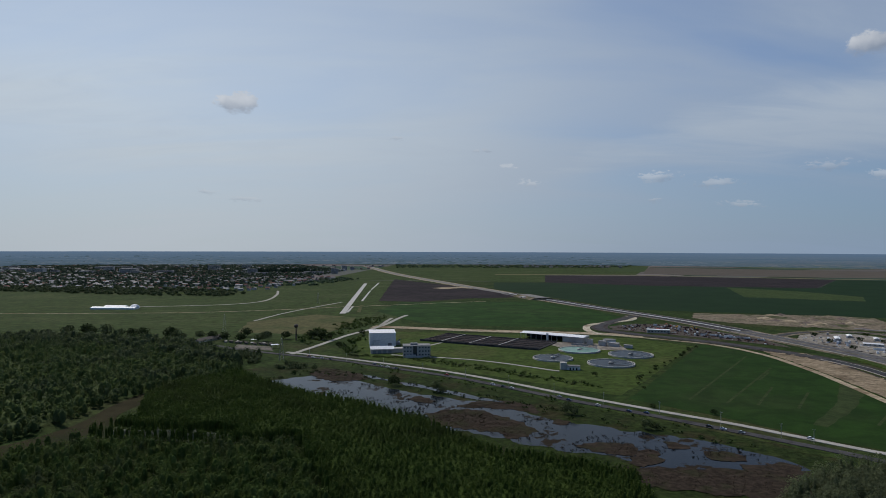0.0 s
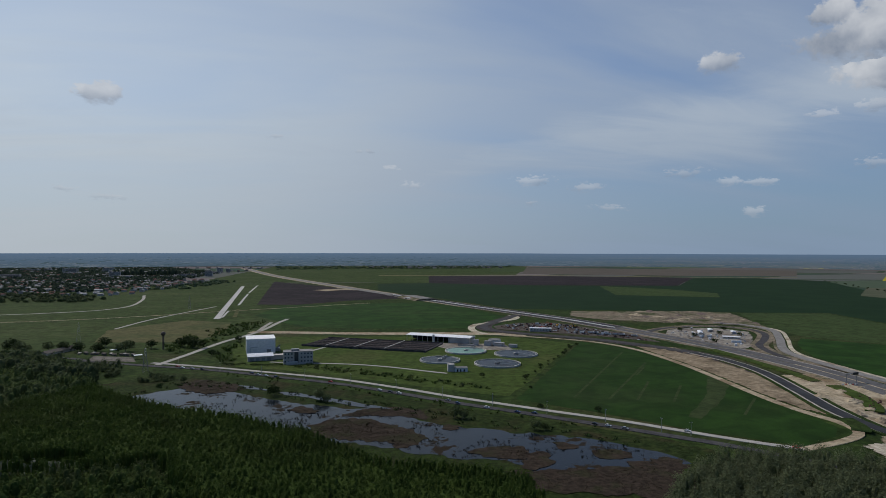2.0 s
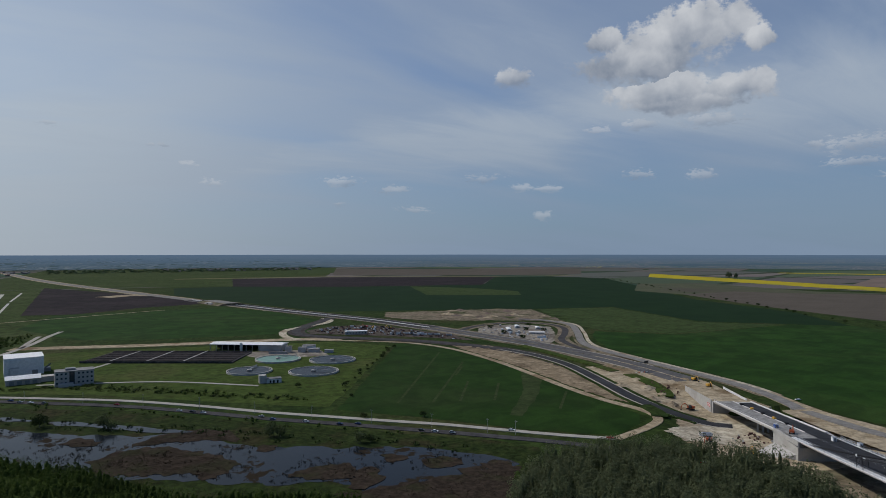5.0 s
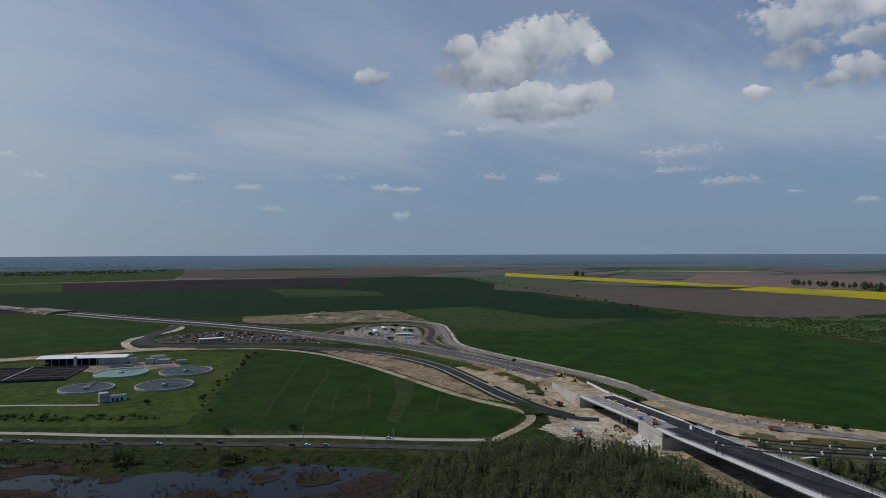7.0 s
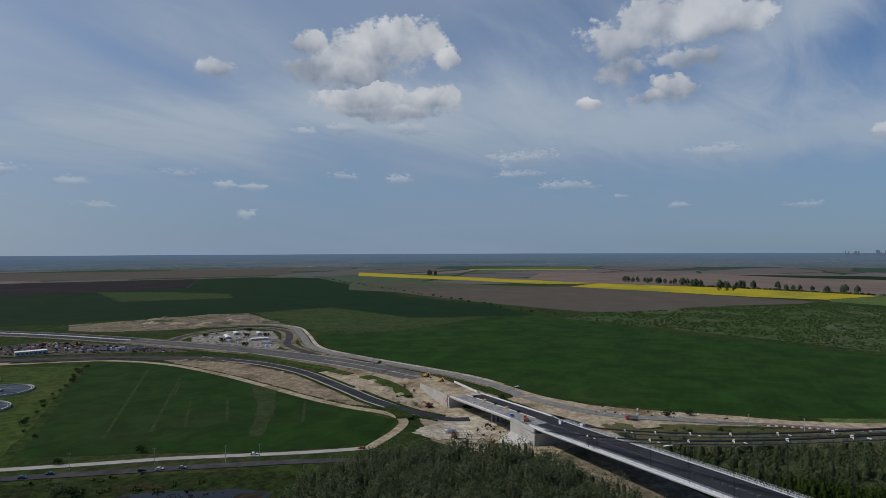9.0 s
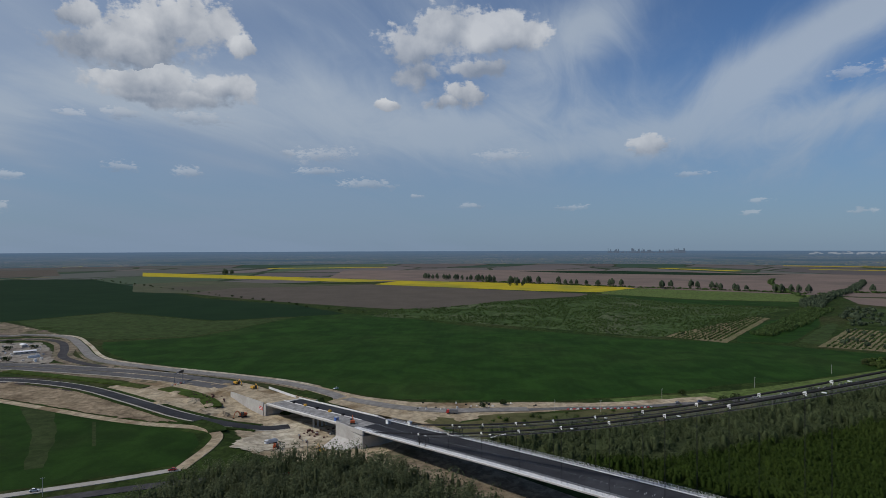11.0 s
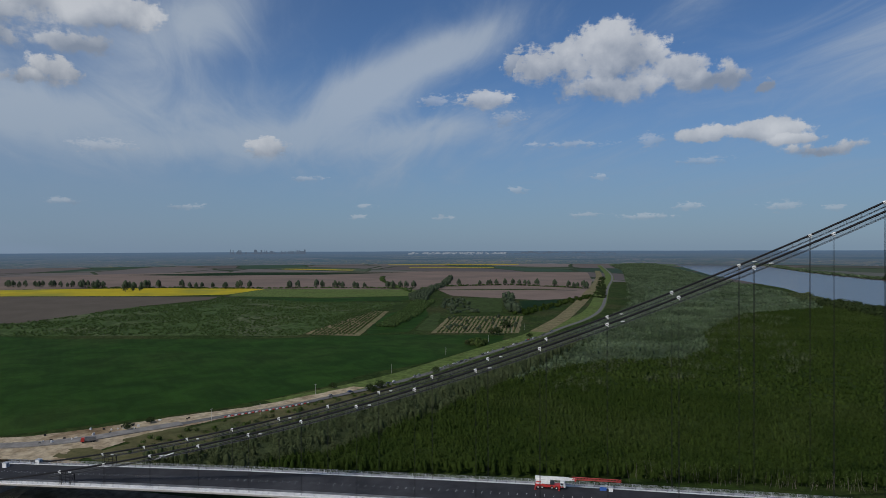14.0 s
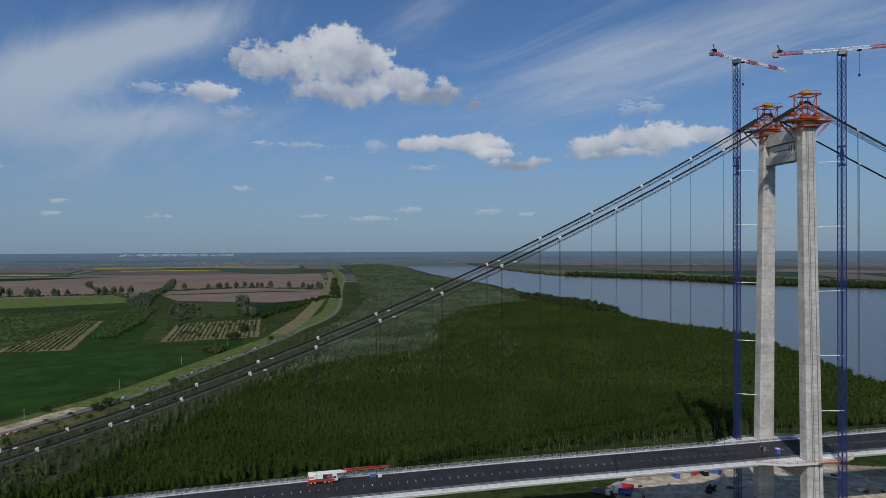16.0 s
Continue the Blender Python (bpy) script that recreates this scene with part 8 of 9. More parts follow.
FAR_HOUSES = []
rh = random.Random(77)
placed = 0
for row in range(17):
    y0 = 1900 + row * 50
    x = -1900.0
    while x < -560 + row * 8:
        x += rh.uniform(17, 44)
        if rh.random() < 0.22 or placed >= 900:
            continue
        placed += 1
        at = (x, y0 + rh.uniform(-16, 16) - 0.12 * (x + 1200), 8 + rh.choice((0, 90)) + rh.uniform(-6, 6), rh.choice((0, 0, 2, 2, 1, 3, 4, 4, 1)))
        if placed <= 250:
            house(*at, "houses of the town", False)
        else:
            FAR_HOUSES.append(at)
for k in range(60):
    FAR_HOUSES.append((rh.uniform(300, 1250), rh.uniform(4050, 4560), rh.uniform(0, 90), rh.choice((1, 3, 4))))
for k in range(420):  # the town goes on behind
    y = rh.uniform(2750, 4300)
    FAR_HOUSES.append((rh.uniform(-2600, -560 + 0.12 * (y - 2750)), y, rh.uniform(0, 90), rh.choice((0, 1, 2, 3, 4))))
SIZES = [(13, 10, 4.5, 3.2), (16, 11, 5.0, 3.0), (11, 9, 4.0, 3.4), (22, 13, 6.0, 2.0), (14, 10, 4.5, 2.2)]
far_walls, far_red, far_grey = G(), G(), G()
for x, y, yaw, k in FAR_HOUSES:
    w, d, h, rise = SIZES[k]
    M = pose(x, y, 0, 0, 0, yaw)

    def turn(ring):
        return [tuple(M @ Vector(p)) for p in ring]
    far_walls.sweep([turn([(q, -d / 2, 0), (q, -d / 2, h), (q, 0, h + rise * 0.95), (q, d / 2, h), (q, d / 2, 0)]) for q in (-w / 2, w / 2)])
    (far_red if k in (0, 2) else far_grey).sweep([turn([(q, -d / 2 - 0.6, h - 0.2), (q, -d / 2 - 0.6, h), (q, 0, h + rise + 0.25), (q, d / 2 + 0.6, h), (q, d / 2 + 0.6, h - 0.2), (q, 0, h + rise)]) for q in (-w / 2 - 0.5, w / 2 + 0.5)])
# plaster in a darker tone for the far houses
TOWN_WALL = surface("darker_plaster", (0.17, 0.155, 0.135), (0.27, 0.25, 0.22), 25.0, 0.3, 0.9, isle=0.5)
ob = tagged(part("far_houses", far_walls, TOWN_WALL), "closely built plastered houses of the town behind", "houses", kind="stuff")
tagged(part("red_roofing", far_red, ROOF_RED, ob, "red tiled roofs"), kind="stuff")
tagged(part("grey_roofing", far_grey, ROOF_GREY, ob, "grey sheet roofs"), kind="stuff")
BARN_ROOF = surface("old_sheet_roof", (0.085, 0.074, 0.062), (0.130, 0.112, 0.094), 9.0, 0.5, 0.85, spec=0.1)
T = thing("barn", pose(-312, 842, 0, 0, 0, 72), "long low barn with an old brown-grey sheet roof", "barn")
part("wall", G().sweep([[(q, -5, 0), (q, -5, 3.0), (q, 0, 5.2), (q, 5, 3.0), (q, 5, 0)] for q in (-24, 24)]), PLASTER, T)
part("roof", G().sweep([[(q, -6, 2.8), (q, -6, 3.0), (q, 0, 5.6), (q, 6, 3.0), (q, 6, 2.8), (q, 0, 5.35)] for q in (-25, 25)]), BARN_ROOF, T)
for k in range(3):
    part("door", G().box((-15 + 15 * k, -5.05, 1.3), (3.4, 0.14, 2.6)), BARK, T, "dark wooden barn door")
patch("paved_yard", [(-257, 777), (-204, 762), (-216, 794), (-263, 811)], DUSTY_YARD, 0.12, "dusty grey-brown yard beside the old road", "yard")
ry = random.Random(91)
for k in range(16):
    t = k / 15
    high = ry.uniform(1.4, 2.6)
    T = thing("market_stall", pose(-282 + 66 * t + ry.uniform(-2, 2), 826 - 24 * t + ry.uniform(-3, 3), 0, 0, 0, -20 + ry.uniform(-12, 12)), "small dark wooden stall beside the dusty yard", "stall", "stalls beside the yard")
    part("body", G().box((0, 0, high / 2), (3.2, 2.2, high)), BARK, T)
    part("roof", G().sweep([[(q, -1.5, high), (q, -1.5, high + 0.12), (q, 1.5, high + 0.7), (q, 1.5, high)] for q in (-1.9, 1.9)]), BARN_ROOF if k % 4 else PLASTER, T)
for x, y, yaw in ((-246, 827, 40), (-207, 782, 28)):
    T = thing("canopy", pose(x, y, 0, 0, 0, yaw), "white flat canopy on posts beside the road", "canopy")
    part("roof", G().box((0, 0, 4.4), (9, 6, 0.3)), WHITE, T)
    for a in (-4, 4):
        for b in (-2.5, 2.5):
            part("post", G().box((a, b, 2.1), (0.25, 0.25, 4.2)), STEEL, T)


def block(x, y, w, d, h, yaw, label="grey apartment block with rows of windows"):
    T = thing("apartment_building", pose(x, y, 0, 0, 0, yaw), label, "building", "blocks of the town")
    part("wall", G().box((0, 0, h / 2), (w, d, h)), PLASTER, T)
    part("roof", G().box((0, 0, h + 0.4), (w + 1, d + 1, 0.8)), ROOF_GREY, T)
    for fl in range(int(h / 3)):
        part("window_band", G().box((0, -d / 2 - 0.06, 1.8 + fl * 3), (w * 0.92, 0.14, 1.2)), GLASS_DARK, T)
    return T


block(-545, 3500, 30, 16, 24, 10)
block(-505, 3520, 22, 16, 18, 10)
for k in range(56):
    x = -2500 + k * 36 + rh.uniform(-25, 25)
    block(x, 3150 + rh.uniform(-260, 700), rh.uniform(30, 90), rh.uniform(14, 30), rh.choice((7, 9, 9, 12, 15, 24)), rh.uniform(-8, 14), "long grey building block in the town")
for k in range(34):
    x, y = -1340 + k * 9 + rh.uniform(-6, 6), 3050 + rh.uniform(-20, 20)
    tree("poplar", x + 420, y, rh.uniform(0.9, 1.4), "slim tall poplar among the town's blocks", "poplars in the town", rh.uniform(0, 360))

# ---- construction yards ----
ry = random.Random(5)
BOXES = [(WHITE, "white"), (GALV, "grey"), (CONCRETE_PALE, "pale"), (GALV, "grey"), (WHITE, "white"), (STEEL, "dark grey"), (CONCRETE_PALE, "pale")]
T = thing("site_hall", pose(318, 935, 0, 0, 0, -16), "long white site hall with flat roof", "building")
part("wall", G().box((0, 0, 2.4), (32, 9, 4.8)), PLASTER, T)
part("roof", G().box((0, 0, 5.0), (33, 10, 0.4)), WHITE, T)
for k in range(7):
    part("window", G().box((-13 + k * 4.4, -4.55, 2.6), (2.2, 0.1, 1.4)), GLASS_DARK, T)
for k in range(30):
    x, y = ry.uniform(322, 430), ry.uniform(880, 1040)
    if not inside_many(np.array([(x, y)]), [(282, 1004), (318, 1024), (368, 1016), (392, 960), (424, 868), (420, 820), (388, 874), (334, 928)])[0]:
        continue
    m, w = ry.choice(BOXES)
    container(x, y, ry.choice((-20, 70, -30)), m, w)
for k in range(22):
    x, y = ry.uniform(500, 610), ry.uniform(745, 925)
    if not inside_many(np.array([(x, y)]), [(494, 862), (518, 908), (562, 924), (600, 910), (612, 872), (580, 817), (528, 752), (508, 735)])[0]:
        continue
    m, w = ry.choice(BOXES)
    container(x, y, ry.choice((-30, 60)), m, w, long=ry.choice((6.0, 6.0, 12.0)))
for k in range(7):
    lorry(372 + k * 9 + ry.uniform(-3, 3), 905 - k * 8 + ry.uniform(-6, 6), ry.uniform(-60, -20), ry.choice((CARWHITE, CARWHITE, STEEL)), ry.choice((STEEL, GALV)), "tipper lorry parked in the construction yard")
for k in range(4):
    excavator(ry.uniform(310, 390), ry.uniform(930, 1010), ry.uniform(0, 360), ry.choice((YELLOW, RED, YELLOW)), "tracked excavator parked in the yard", size=1.3)


def heap(x, y, r, h, mat, label, seed):
    q = random.Random(seed)
    rings = []
    for k in range(7):
        t = k / 6
        rings.append([(x + math.cos(a) * r * (1 - t) * q.uniform(0.8, 1.15), y + math.sin(a) * r * (1 - t) * q.uniform(0.8, 1.15), land(x, y) - 0.2 + h * (t ** 0.8) * q.uniform(0.85, 1.1)) for a in np.linspace(0, 2 * math.pi, 19)[:-1]])
    ob = part("soil_mound", G().sweep(rings), mat)
    return tagged(ob, label, "heap", "soil heaps")


for k in range(26):
    x, y = ry.uniform(540, 730), ry.uniform(970, 1190)
    if y < 1010 and x < 620:
        continue
    heap(x, y, ry.uniform(6, 16), ry.uniform(1.5, 4), ry.choice((SAND, SAND, SOIL_PINK)), "tan heap of excavated soil", k)
for x, y, r, h in ((424, 470, 9, 3.5), (440, 500, 7, 2.5), (408, 486, 8, 3.0), (452, 430, 5, 2.0), (463, 452, 5, 2.2), (398, 440, 7, 3.5), (405, 425, 6, 4.0), (420, 450, 8, 3.0), (338, 320, 5, 1.5), (352, 290, 4, 1.2), (330, 300, 4, 1.6)):
    heap(x, y, r, h, SAND, "sandy heap of earth at the bridge approach", int(x))
lorry(353, 349, 150, CARWHITE, plain("tipper_white", (0.55, 0.57, 0.6)), "white tipper lorry on the haul road")
excavator(345, 340, 200, ORANGE, "orange excavator on the haul road", size=1.1)
excavator(411, 412, 170, ORANGE, "orange excavator digging at the retaining wall", size=1.4)
excavator(470, 443, 240, YELLOW, "yellow excavator on the embankment", size=1.4)
excavator(483, 470, 250, YELLOW, "yellow excavator on the embankment", size=1.3)
excavator(352, 312, 60, YELLOW, "yellow excavator under the span", size=1.0)
q = BR_O + BD * -96 + BN * -9
excavator(q.x, q.y, BR_YAW + 150, ORANGE, "orange tracked excavator standing on the abutment", z=deck_z(-96) + 0.1, size=1.05)
for s, n, m, w in ((-112, -11, BLUEBOX, "blue"), (-78, 6, WHITE, "white"), (-64, 12.5, WHITE, "white")):
    q = BR_O + BD * s + BN * n
    T = thing("site_cabin", pose(q.x, q.y, deck_z(s), 0, 0, BR_YAW), "small %s cabin on the bridge deck" % w, "cabin", "cabins on the deck")
    part("wall", G().box((0, 0, 1.2), (2.4, 2.0, 2.4)), m, T)
    part("roof", G().box((0, 0, 2.45), (2.6, 2.2, 0.14)), GALV, T)
    part("door", G().box((1.22, 0, 1.05), (0.06, 0.9, 1.9)), STEEL, T)
for k in range(5):
    q = BR_O + BD * (-190 + k * 17) + BN * 0.7
    T = thing("pallet_stack", pose(q.x, q.y, deck_z(-190 + k * 17), 0, 0, BR_YAW), "yellow and dark material stack on the span", "stack", "stacks on the span")
    part("load", G().box((0, 0, 0.9), (2.4, 1.6, 1.2)), YELLOW if k % 2 else STEEL_DARK, T)
    part("pallet", G().box((0, 0, 0.15), (2.6, 1.8, 0.3)), BARK, T)
for x, y, yaw, long in ((540, 868, 62, 26), (572, 892, 62, 18), (552, 812, -32, 22), (590, 862, 62, 14)):
    T = thing("depot_shed", pose(x, y, land(x, y) + 0.3, 0, 0, yaw), "low white depot shed with shallow roof", "building", "sheds of the depot")
    part("wall", G().box((0, 0, 1.5), (long, 6, 3.0)), PLASTER, T)
    part("roof", G().sweep([[(q, -3.4, 2.9), (q, 0, 3.9), (q, 3.4, 2.9), (q, 3.4, 2.75), (q, -3.4, 2.75)] for q in (-long / 2 - 0.4, long / 2 + 0.4)]), WHITE, T, "white sheet roof")
    for k in range(int(long / 5)):
        part("window", G().box((-long / 2 + 2.5 + k * 5, -3.04, 1.7), (1.4, 0.1, 1.0)), GLASS_DARK, T)
for x, y in ((512, 838), (526, 898), (560, 850), (598, 896), (578, 830), (505, 780)):
    tree("bush", x, y, 1.2, "dark bush in the depot yard")
# road works traffic: long trailers on the service road
for x, y in ((447, 256),):
    lorry(x, y, 100, RED, STEEL, "red lorry on the service road")
for k in range(16):
    T = thing("road_barrier", pose(*on_curve(OLD_ROAD, 1990 + k * 2.6, 3.0)[0], 0.4, 0, 0, -48), "red and white plastic road barrier", "barrier", "barriers on the roads")
    part("shell", G().box((0, 0, 0.45), (1.9, 0.5, 0.9), 0, 0.7), WHITE if k % 2 else RED, T)
for k in range(26):
    p, yaw = on_curve(FRONTAGE[13:], 30 + k * 2.6, -4.4)
    T = thing("road_barrier", pose(p.x, p.y, 0.4, 0, 0, yaw), "red and white plastic road barrier", "barrier", "barriers on the roads")
    part("shell", G().box((0, 0, 0.45), (1.9, 0.5, 0.9), 0, 0.7), WHITE if k % 2 else RED, T)
OV = thing("overpass", pose(226, 1590, 0, 0, 0, 105), "small concrete underpass below the motorway embankment", "bridge")
part("embankment", G().sweep([[(x, -34, -0.3), (x, -19, 4.6), (x, 19, 4.6), (x, 34, -0.3)] for x in (-60, 60)]), SPOIL, OV, "sandy embankment")
part("portal", G().box((0, 27, 2.0), (20, 8, 4.2)).box((-13, 28, 1.6), (8, 6, 3.4)).box((13, 28, 1.6), (8, 6, 3.4)), CONCRETE, OV, "pale concrete portal")
# no hole: a black panel stands for the shade inside
part("opening", G().box((0, 31.1, 1.6), (9, 0.3, 3.2)), BLACK, OV, "black panel for the shade inside the underpass")
part("carriageway", G().box((0, 0, 4.75), (122, 30, 0.3)), ASPHALT_PALE, OV, "dusty grey carriageway")
# sign gantry over the motorway
T = thing("sign_gantry", pose(484, 531, 0.5, 0, 0, 12), "dark traffic sign gantry over the motorway", "sign")
for y in (-13, 1):
    part("post", G().rod((y, 0, 0), (y, 0, 8.5), 0.28, seg=8), STEEL, T)
part("beam", G().box((-6, 0, 8.4), (15, 0.6, 0.7)), STEEL, T)
part("sign_panel", G().box((-1, -0.5, 8.2), (7.5, 0.2, 2.4)), CARBLACK, T, "dark blank sign panel")
for k in range(5):
    T = thing("road_marker", pose(474 - k * 3.2, 520 + k * 0.4, 0.6), "red and white marker board", "barrier", "marker boards")
    part("board", G().box((0, 0, 0.8), (1.6, 0.15, 1.0)), RED if k % 2 else WHITE, T)
    part("foot", G().box((0, 0, 0.15), (1.2, 0.6, 0.3)), BLACK, T)
# floodlight poles under the span
for x, y in ((340, 318), (335, 312)):
    T = thing("floodlight_pole", pose(x, y, land(x, y)), "thin pole with a cross bar beside the haul road", "pole")
    part("post", G().rod((0, 0, 0), (0, 0, 9), 0.13, seg=6), STEEL, T)
    part("bar", G().box((0, 0, 9), (1.6, 0.2, 0.3)), STEEL, T)

# ---- the yard under the tower ----
for k, (x, y, m, w) in enumerate(((183, -146, BLUEBOX, "blue"), (181, -152, GALV, "grey"), (178, -157, RED, "red"), (175, -161, STEEL_DARK, "black"), (190, -113, RED, "red"), (193, -108, GALV, "grey"), (147, -206, BLUEBOX, "blue"), (172, -168, BLUEBOX, "blue"), (139, -204, STEEL, "grey"))):
    container(x, y, -30 + 60 * (k % 3), m, w)
lorry(193, -95, 205, CARWHITE, STEEL, "white lorry in the yard under the bridge")
lorry(186, -103, 30, CARWHITE, BLUEBOX, "blue-bodied lorry in the yard under the bridge")
lorry(160, -140, 100, STEEL_DARK, STEEL_DARK, "dark lorry in the yard under the bridge")
T = thing("boat", pose(128, -207, 0.9, 0, 0, 10), "small white motor boat on blocks", "boat")
part("hull", G().sweep([[(x, -w, 1.0), (x, -w * 0.5, 0), (x, w * 0.5, 0), (x, w, 1.0)] for x, w in ((-4, 1.1), (0, 1.4), (3, 1.0), (4.6, 0.1))]), WHITE, T)
part("cabin", G().box((-0.6, 0, 1.5), (3.0, 1.6, 1.1), 0, 0.8), GLASS_DARK, T)
part("block", G().box((0, 0, -0.3), (4, 0.8, 0.7)), BARK, T)
for k in range(10):
    heap(120 + ry.uniform(-20, 60), -150 + ry.uniform(-60, 30), ry.uniform(2, 4), ry.uniform(0.8, 1.6), SAND, "low heap of sand in the yard", 200 + k)

# ---- on the deck: mobile crane and small gear ----
q = BR_O + BD * 198.5 + BN * 8.2
M = thing("mobile_crane", pose(q.x, q.y, deck_z(198.5) + 0.06, 0, -1.6, BR_YAW), "white and red mobile crane with boom lowered on the deck", "crane")
part("carrier", G().box((0, 0, 1.25), (11.6, 2.6, 0.9)).box((-3.6, 0, 1.9), (3.6, 2.5, 0.5)), RED, M, "red carrier chassis")
C = part("driver_cab", G().sweep([[(4.2, y, 0.9), (6.3, y, 0.9), (6.3, y, 2.0), (5.9, y, 3.0), (4.2, y, 3.0)] for y in (-1.3, 1.3)]), WHITE, M, "white driver cab")
part("windscreen", G().box((6.16, 0, 2.4), (0.12, 2.2, 0.8)), GLASS_DARK, C)
part("side_window", G().box((5.0, -1.32, 2.3), (1.2, 0.06, 0.8)).box((5.0, 1.32, 2.3), (1.2, 0.06, 0.8)), GLASS_DARK, C)
U = part("upper_structure", G().box((-1.8, 0, 2.6), (4.4, 2.5, 1.2)).box((-4.4, 0, 2.8), (2.0, 2.6, 1.6)), WHITE, M, "white superstructure with counterweight")
part("crane_cab", G().box((1.0, -0.9, 2.8), (1.6, 1.0, 1.6), 0, 0.9), GLASS_DARK, U)
part("hazard_panels", G().box((-4.4, -1.33, 2.8), (1.9, 0.06, 0.5)).box((-5.43, 0, 2.6), (0.06, 2.4, 0.5)), RED, U)
B = part("boom", G().box((1.0, 0.2, 4.05), (13.6, 1.2, 1.1)).box((8.8, 0.2, 4.0), (2.6, 0.9, 0.85)), WHITE, M, "white telescopic boom")
part("boom_head", G().box((10.3, 0.2, 3.9), (0.7, 1.0, 1.2)), RED, B)
jib = G()
for y, z in ((-0.5, 4.2), (0.7, 4.2), (0.1, 5.0)):
    jib.rod((9.0, y, z), (28.0, 0.1 + (y - 0.1) * 0.5, z - 0.4 + 0.3), 0.13, seg=5)
for k in range(16):
    a = 9 + k * 1.2
    jib.rod((a, -0.5, 4.2), (a + 1.2, 0.1, 5.0), 0.07, seg=4).rod((a, 0.7, 4.2), (a + 1.2, 0.1, 5.0), 0.07, seg=4).rod((a, -0.5, 4.2), (a + 1.2, 0.7, 4.2), 0.07, seg=4)
part("lattice_jib", jib, RED, B, "red lattice jib")
for x in (-4.6, -3.0, 1.0, 2.7):
    for y in (-1.2, 1.2):
        w = part("wheel", G().rod((x, y - 0.22, 0.66), (x, y + 0.22, 0.66), 0.66, seg=14), BLACK, M)
        part("hub", G().rod((x, y - 0.25, 0.66), (x, y + 0.25, 0.66), 0.28, seg=10), WHITE, w)
for x in (-5.6, 3.9):
    for y in (-2.3, 2.3):
        part("outrigger", G().box((x, y * 0.8, 1.0), (0.5, 2.4, 0.4)).rod((x, y, 0.05), (x, y, 1.0), 0.14).box((x, y, 0.08), (0.9, 0.9, 0.12)), RED, M)
for s, n, m, w in ((219.5, 9.6, BLUEBOX, "blue"), (222.5, 9.0, WHITE, "white")):
    q = BR_O + BD * s + BN * n
    T = thing("site_box", pose(q.x, q.y, deck_z(s) + 0.05, 0, 0, BR_YAW), "small %s site box beside the mobile crane" % w, "box")
    part("body", G().box((0, 0, 0.75), (2.6 if w == "blue" else 1.6, 1.6, 1.5)), m, T)
    part("lid", G().box((0, 0, 1.55), (2.7 if w == "blue" else 1.7, 1.7, 0.12)), GALV, T)
q = BR_O + BD * 400.5 + BN * -5
T = thing("site_toilet", pose(q.x, q.y, deck_z(400) + 0.05, 0, 0, BR_YAW), "white and blue site toilet on the deck", "cabin")
part("wall", G().box((0, 0, 1.1), (1.6, 1.6, 2.2)), BLUEBOX, T)
part("roof", G().box((0, 0, 2.3), (1.8, 1.8, 0.25)), WHITE, T)
q = BR_O + BD * 396 + BN * -1
T = thing("cable_drum", pose(q.x, q.y, deck_z(396) + 0.05, 0, 0, BR_YAW + 20), "grey wooden cable drum on the deck", "drum")
for y in (-0.8, 0.8):
    part("flange", G().rod((0, y - 0.08, 1.3), (0, y + 0.08, 1.3), 1.3, seg=20), BARK, T)
part("coil", G().rod((0, -0.7, 1.3), (0, 0.7, 1.3), 0.9, seg=18), STEEL_DARK, T)


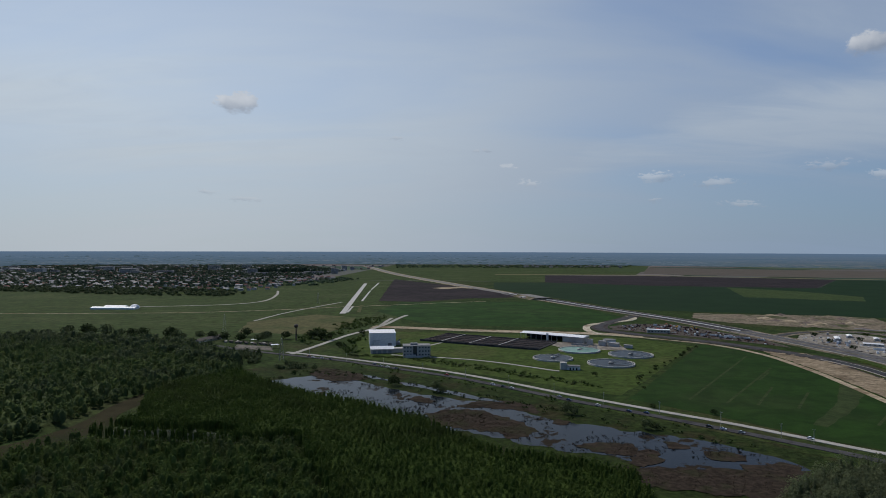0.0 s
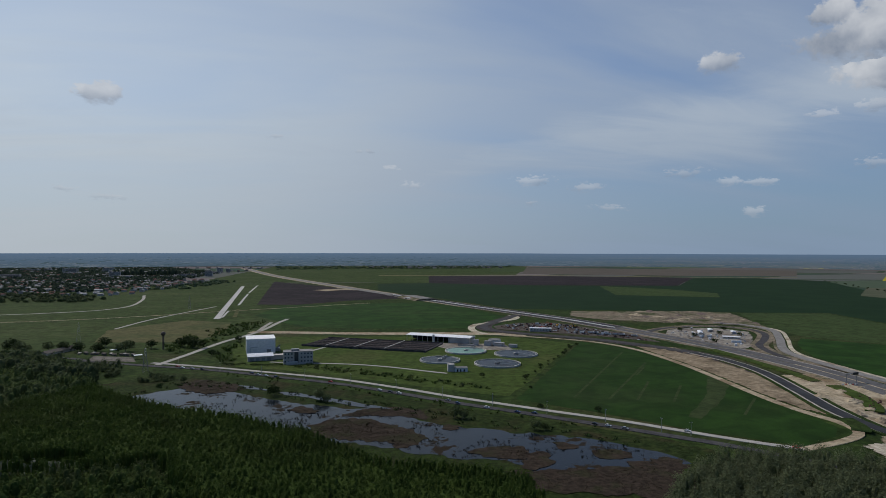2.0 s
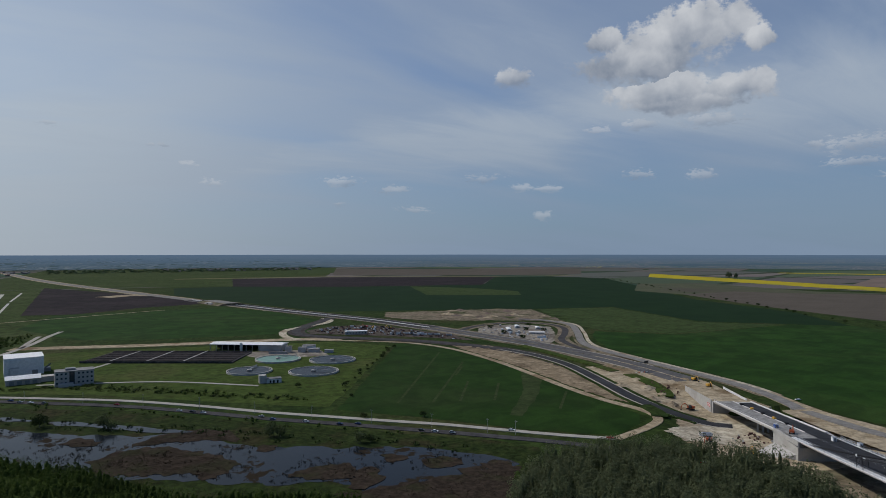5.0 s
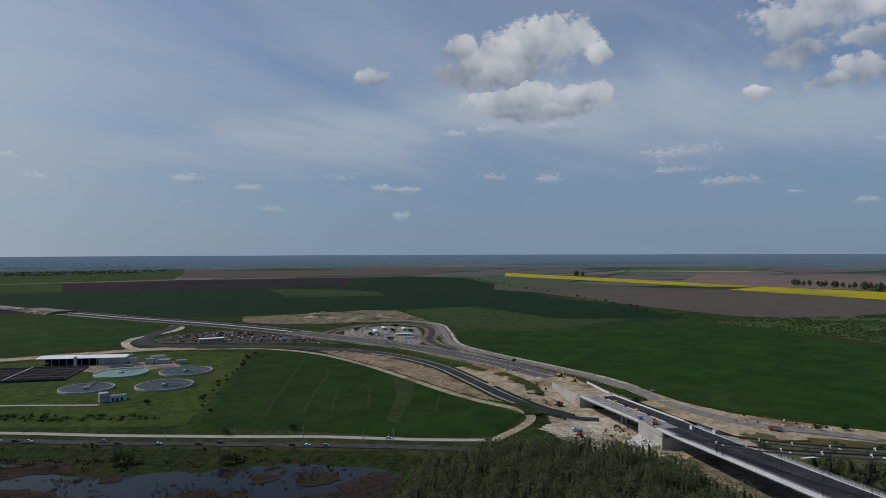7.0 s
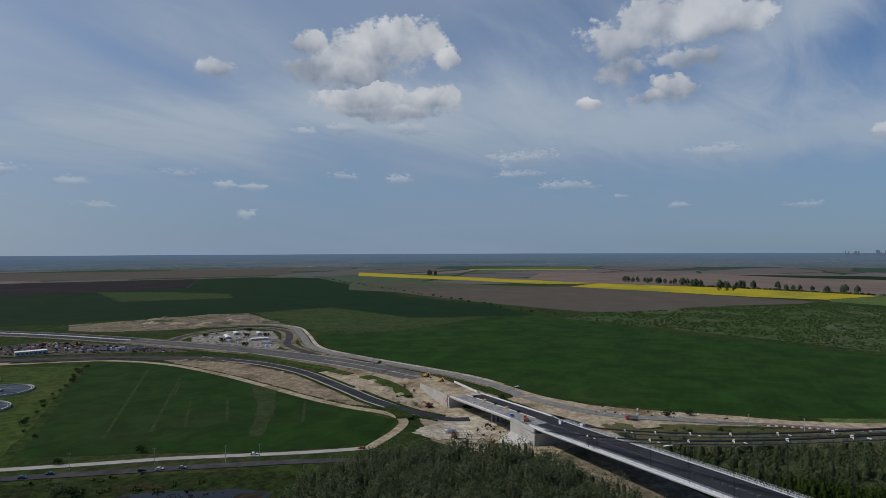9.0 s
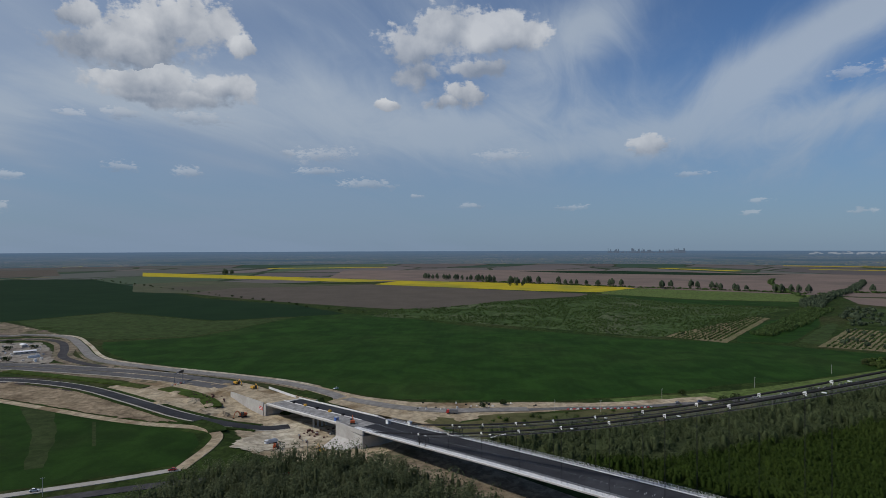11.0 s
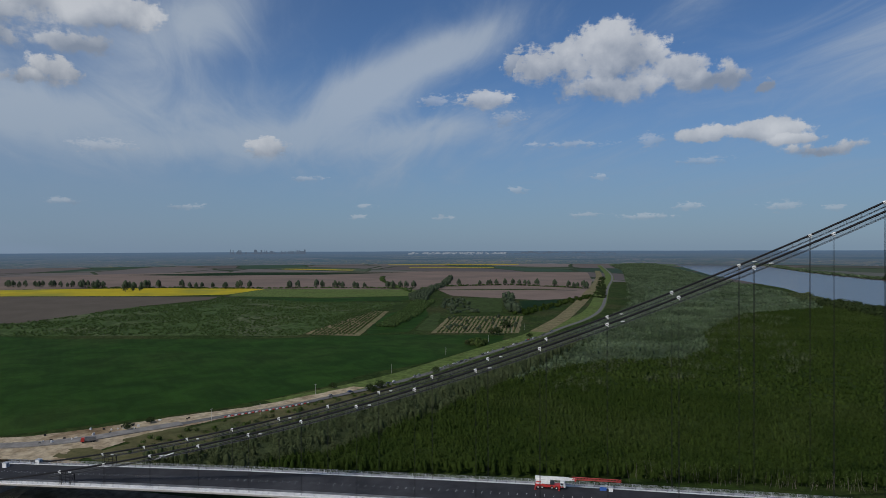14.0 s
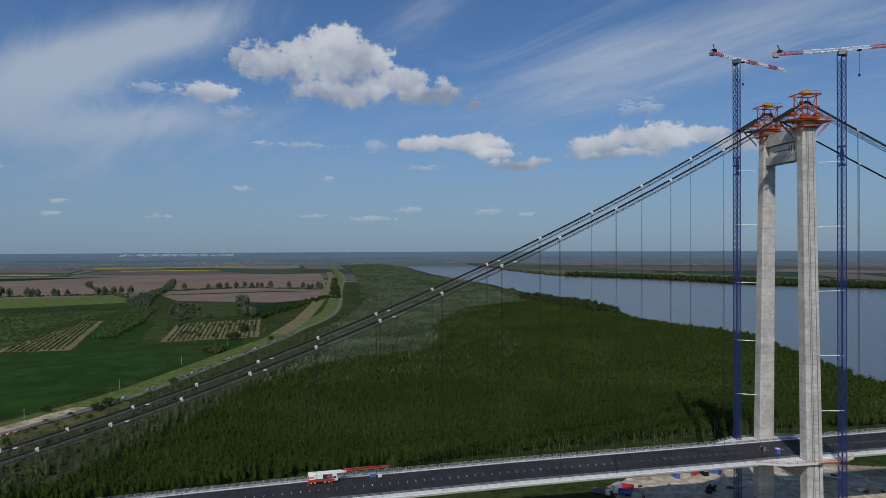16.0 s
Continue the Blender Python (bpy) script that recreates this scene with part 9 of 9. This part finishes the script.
# ---- loose clutter of the yards ----
def clutter(name, poly, count, mat, label, seed, lo=0.6, hi=2.6):
    """Pallets, crates and sheet stacks too small and many to pick apart."""
    r, g, n = random.Random(seed), G(), 0
    xs, ys = [p[0] for p in poly], [p[1] for p in poly]
    while n < count:
        x, y = r.uniform(min(xs), max(xs)), r.uniform(min(ys), max(ys))
        if not inside_many(np.array([(x, y)]), poly)[0]:
            continue
        n += 1
        h = r.uniform(0.5, 1.8)
        g.box((x, y, land(x, y) + 0.3 + h / 2), (r.uniform(lo, hi) * 1.6, r.uniform(lo, hi), h), r.uniform(0, 180), r.choice((1.0, 0.8)))
    tagged(part(name, g, mat), label, "building material", kind="stuff")


YARD_A = [(276, 1008), (318, 1032), (372, 1024), (398, 963), (432, 868), (428, 808), (388, 868), (332, 920), (272, 970)]
YARD_B = [(490, 866), (518, 912), (562, 928), (604, 914), (616, 872), (582, 815), (528, 748), (508, 730), (500, 755), (502, 811)]
YARD_C = [(190, -112), (188, -140), (165, -180), (145, -212), (112, -240), (80, -220), (95, -160), (120, -112), (150, -92)]
STRIP = [(440, 285), (474, 288), (486, 245), (500, 206), (492, 190), (470, 222)]
RUST = plain("rusty_iron", (0.080, 0.032, 0.028), 0.8)
SITE = [(368, 330), (395, 322), (412, 336), (396, 350), (372, 346)]
BANK = [(420, 440), (446, 452), (452, 480), (436, 490), (424, 470)]
for poly, count, mat, word, seed in (
    (SITE, 26, RUST, "dark timber and rusty formwork beside the abutment", 310), (SITE, 6, GALV, "pale steel sheets beside the abutment", 311), (BANK, 30, RUST, "rusty pipes and timber on the sand bank", 312),
    (YARD_A, 150, RUST, "rust-red steel beams and formwork in the yard", 301), (YARD_A, 60, GALV, "pale stacked building material in the yard", 302), (YARD_A, 110, STEEL_DARK, "dark stacked material in the yard", 303),
    (YARD_B, 26, CONCRETE_PALE, "pale stacks of building material in the depot", 304), (YARD_B, 24, STEEL, "grey stacks in the depot", 305),
    (YARD_C, 20, RUST, "rusty steel parts in the yard under the bridge", 306), (YARD_C, 24, GALV, "pale steel parts in the yard under the bridge", 307), (STRIP, 14, STEEL_DARK, "dark pallets beside the service road", 308), (STRIP, 16, CONCRETE_PALE, "pale kerb stones beside the service road", 309)):
    clutter("building_material", poly, count, mat, word, seed, hi=2.6 if poly in (YARD_A, YARD_B, YARD_C) else 1.2)
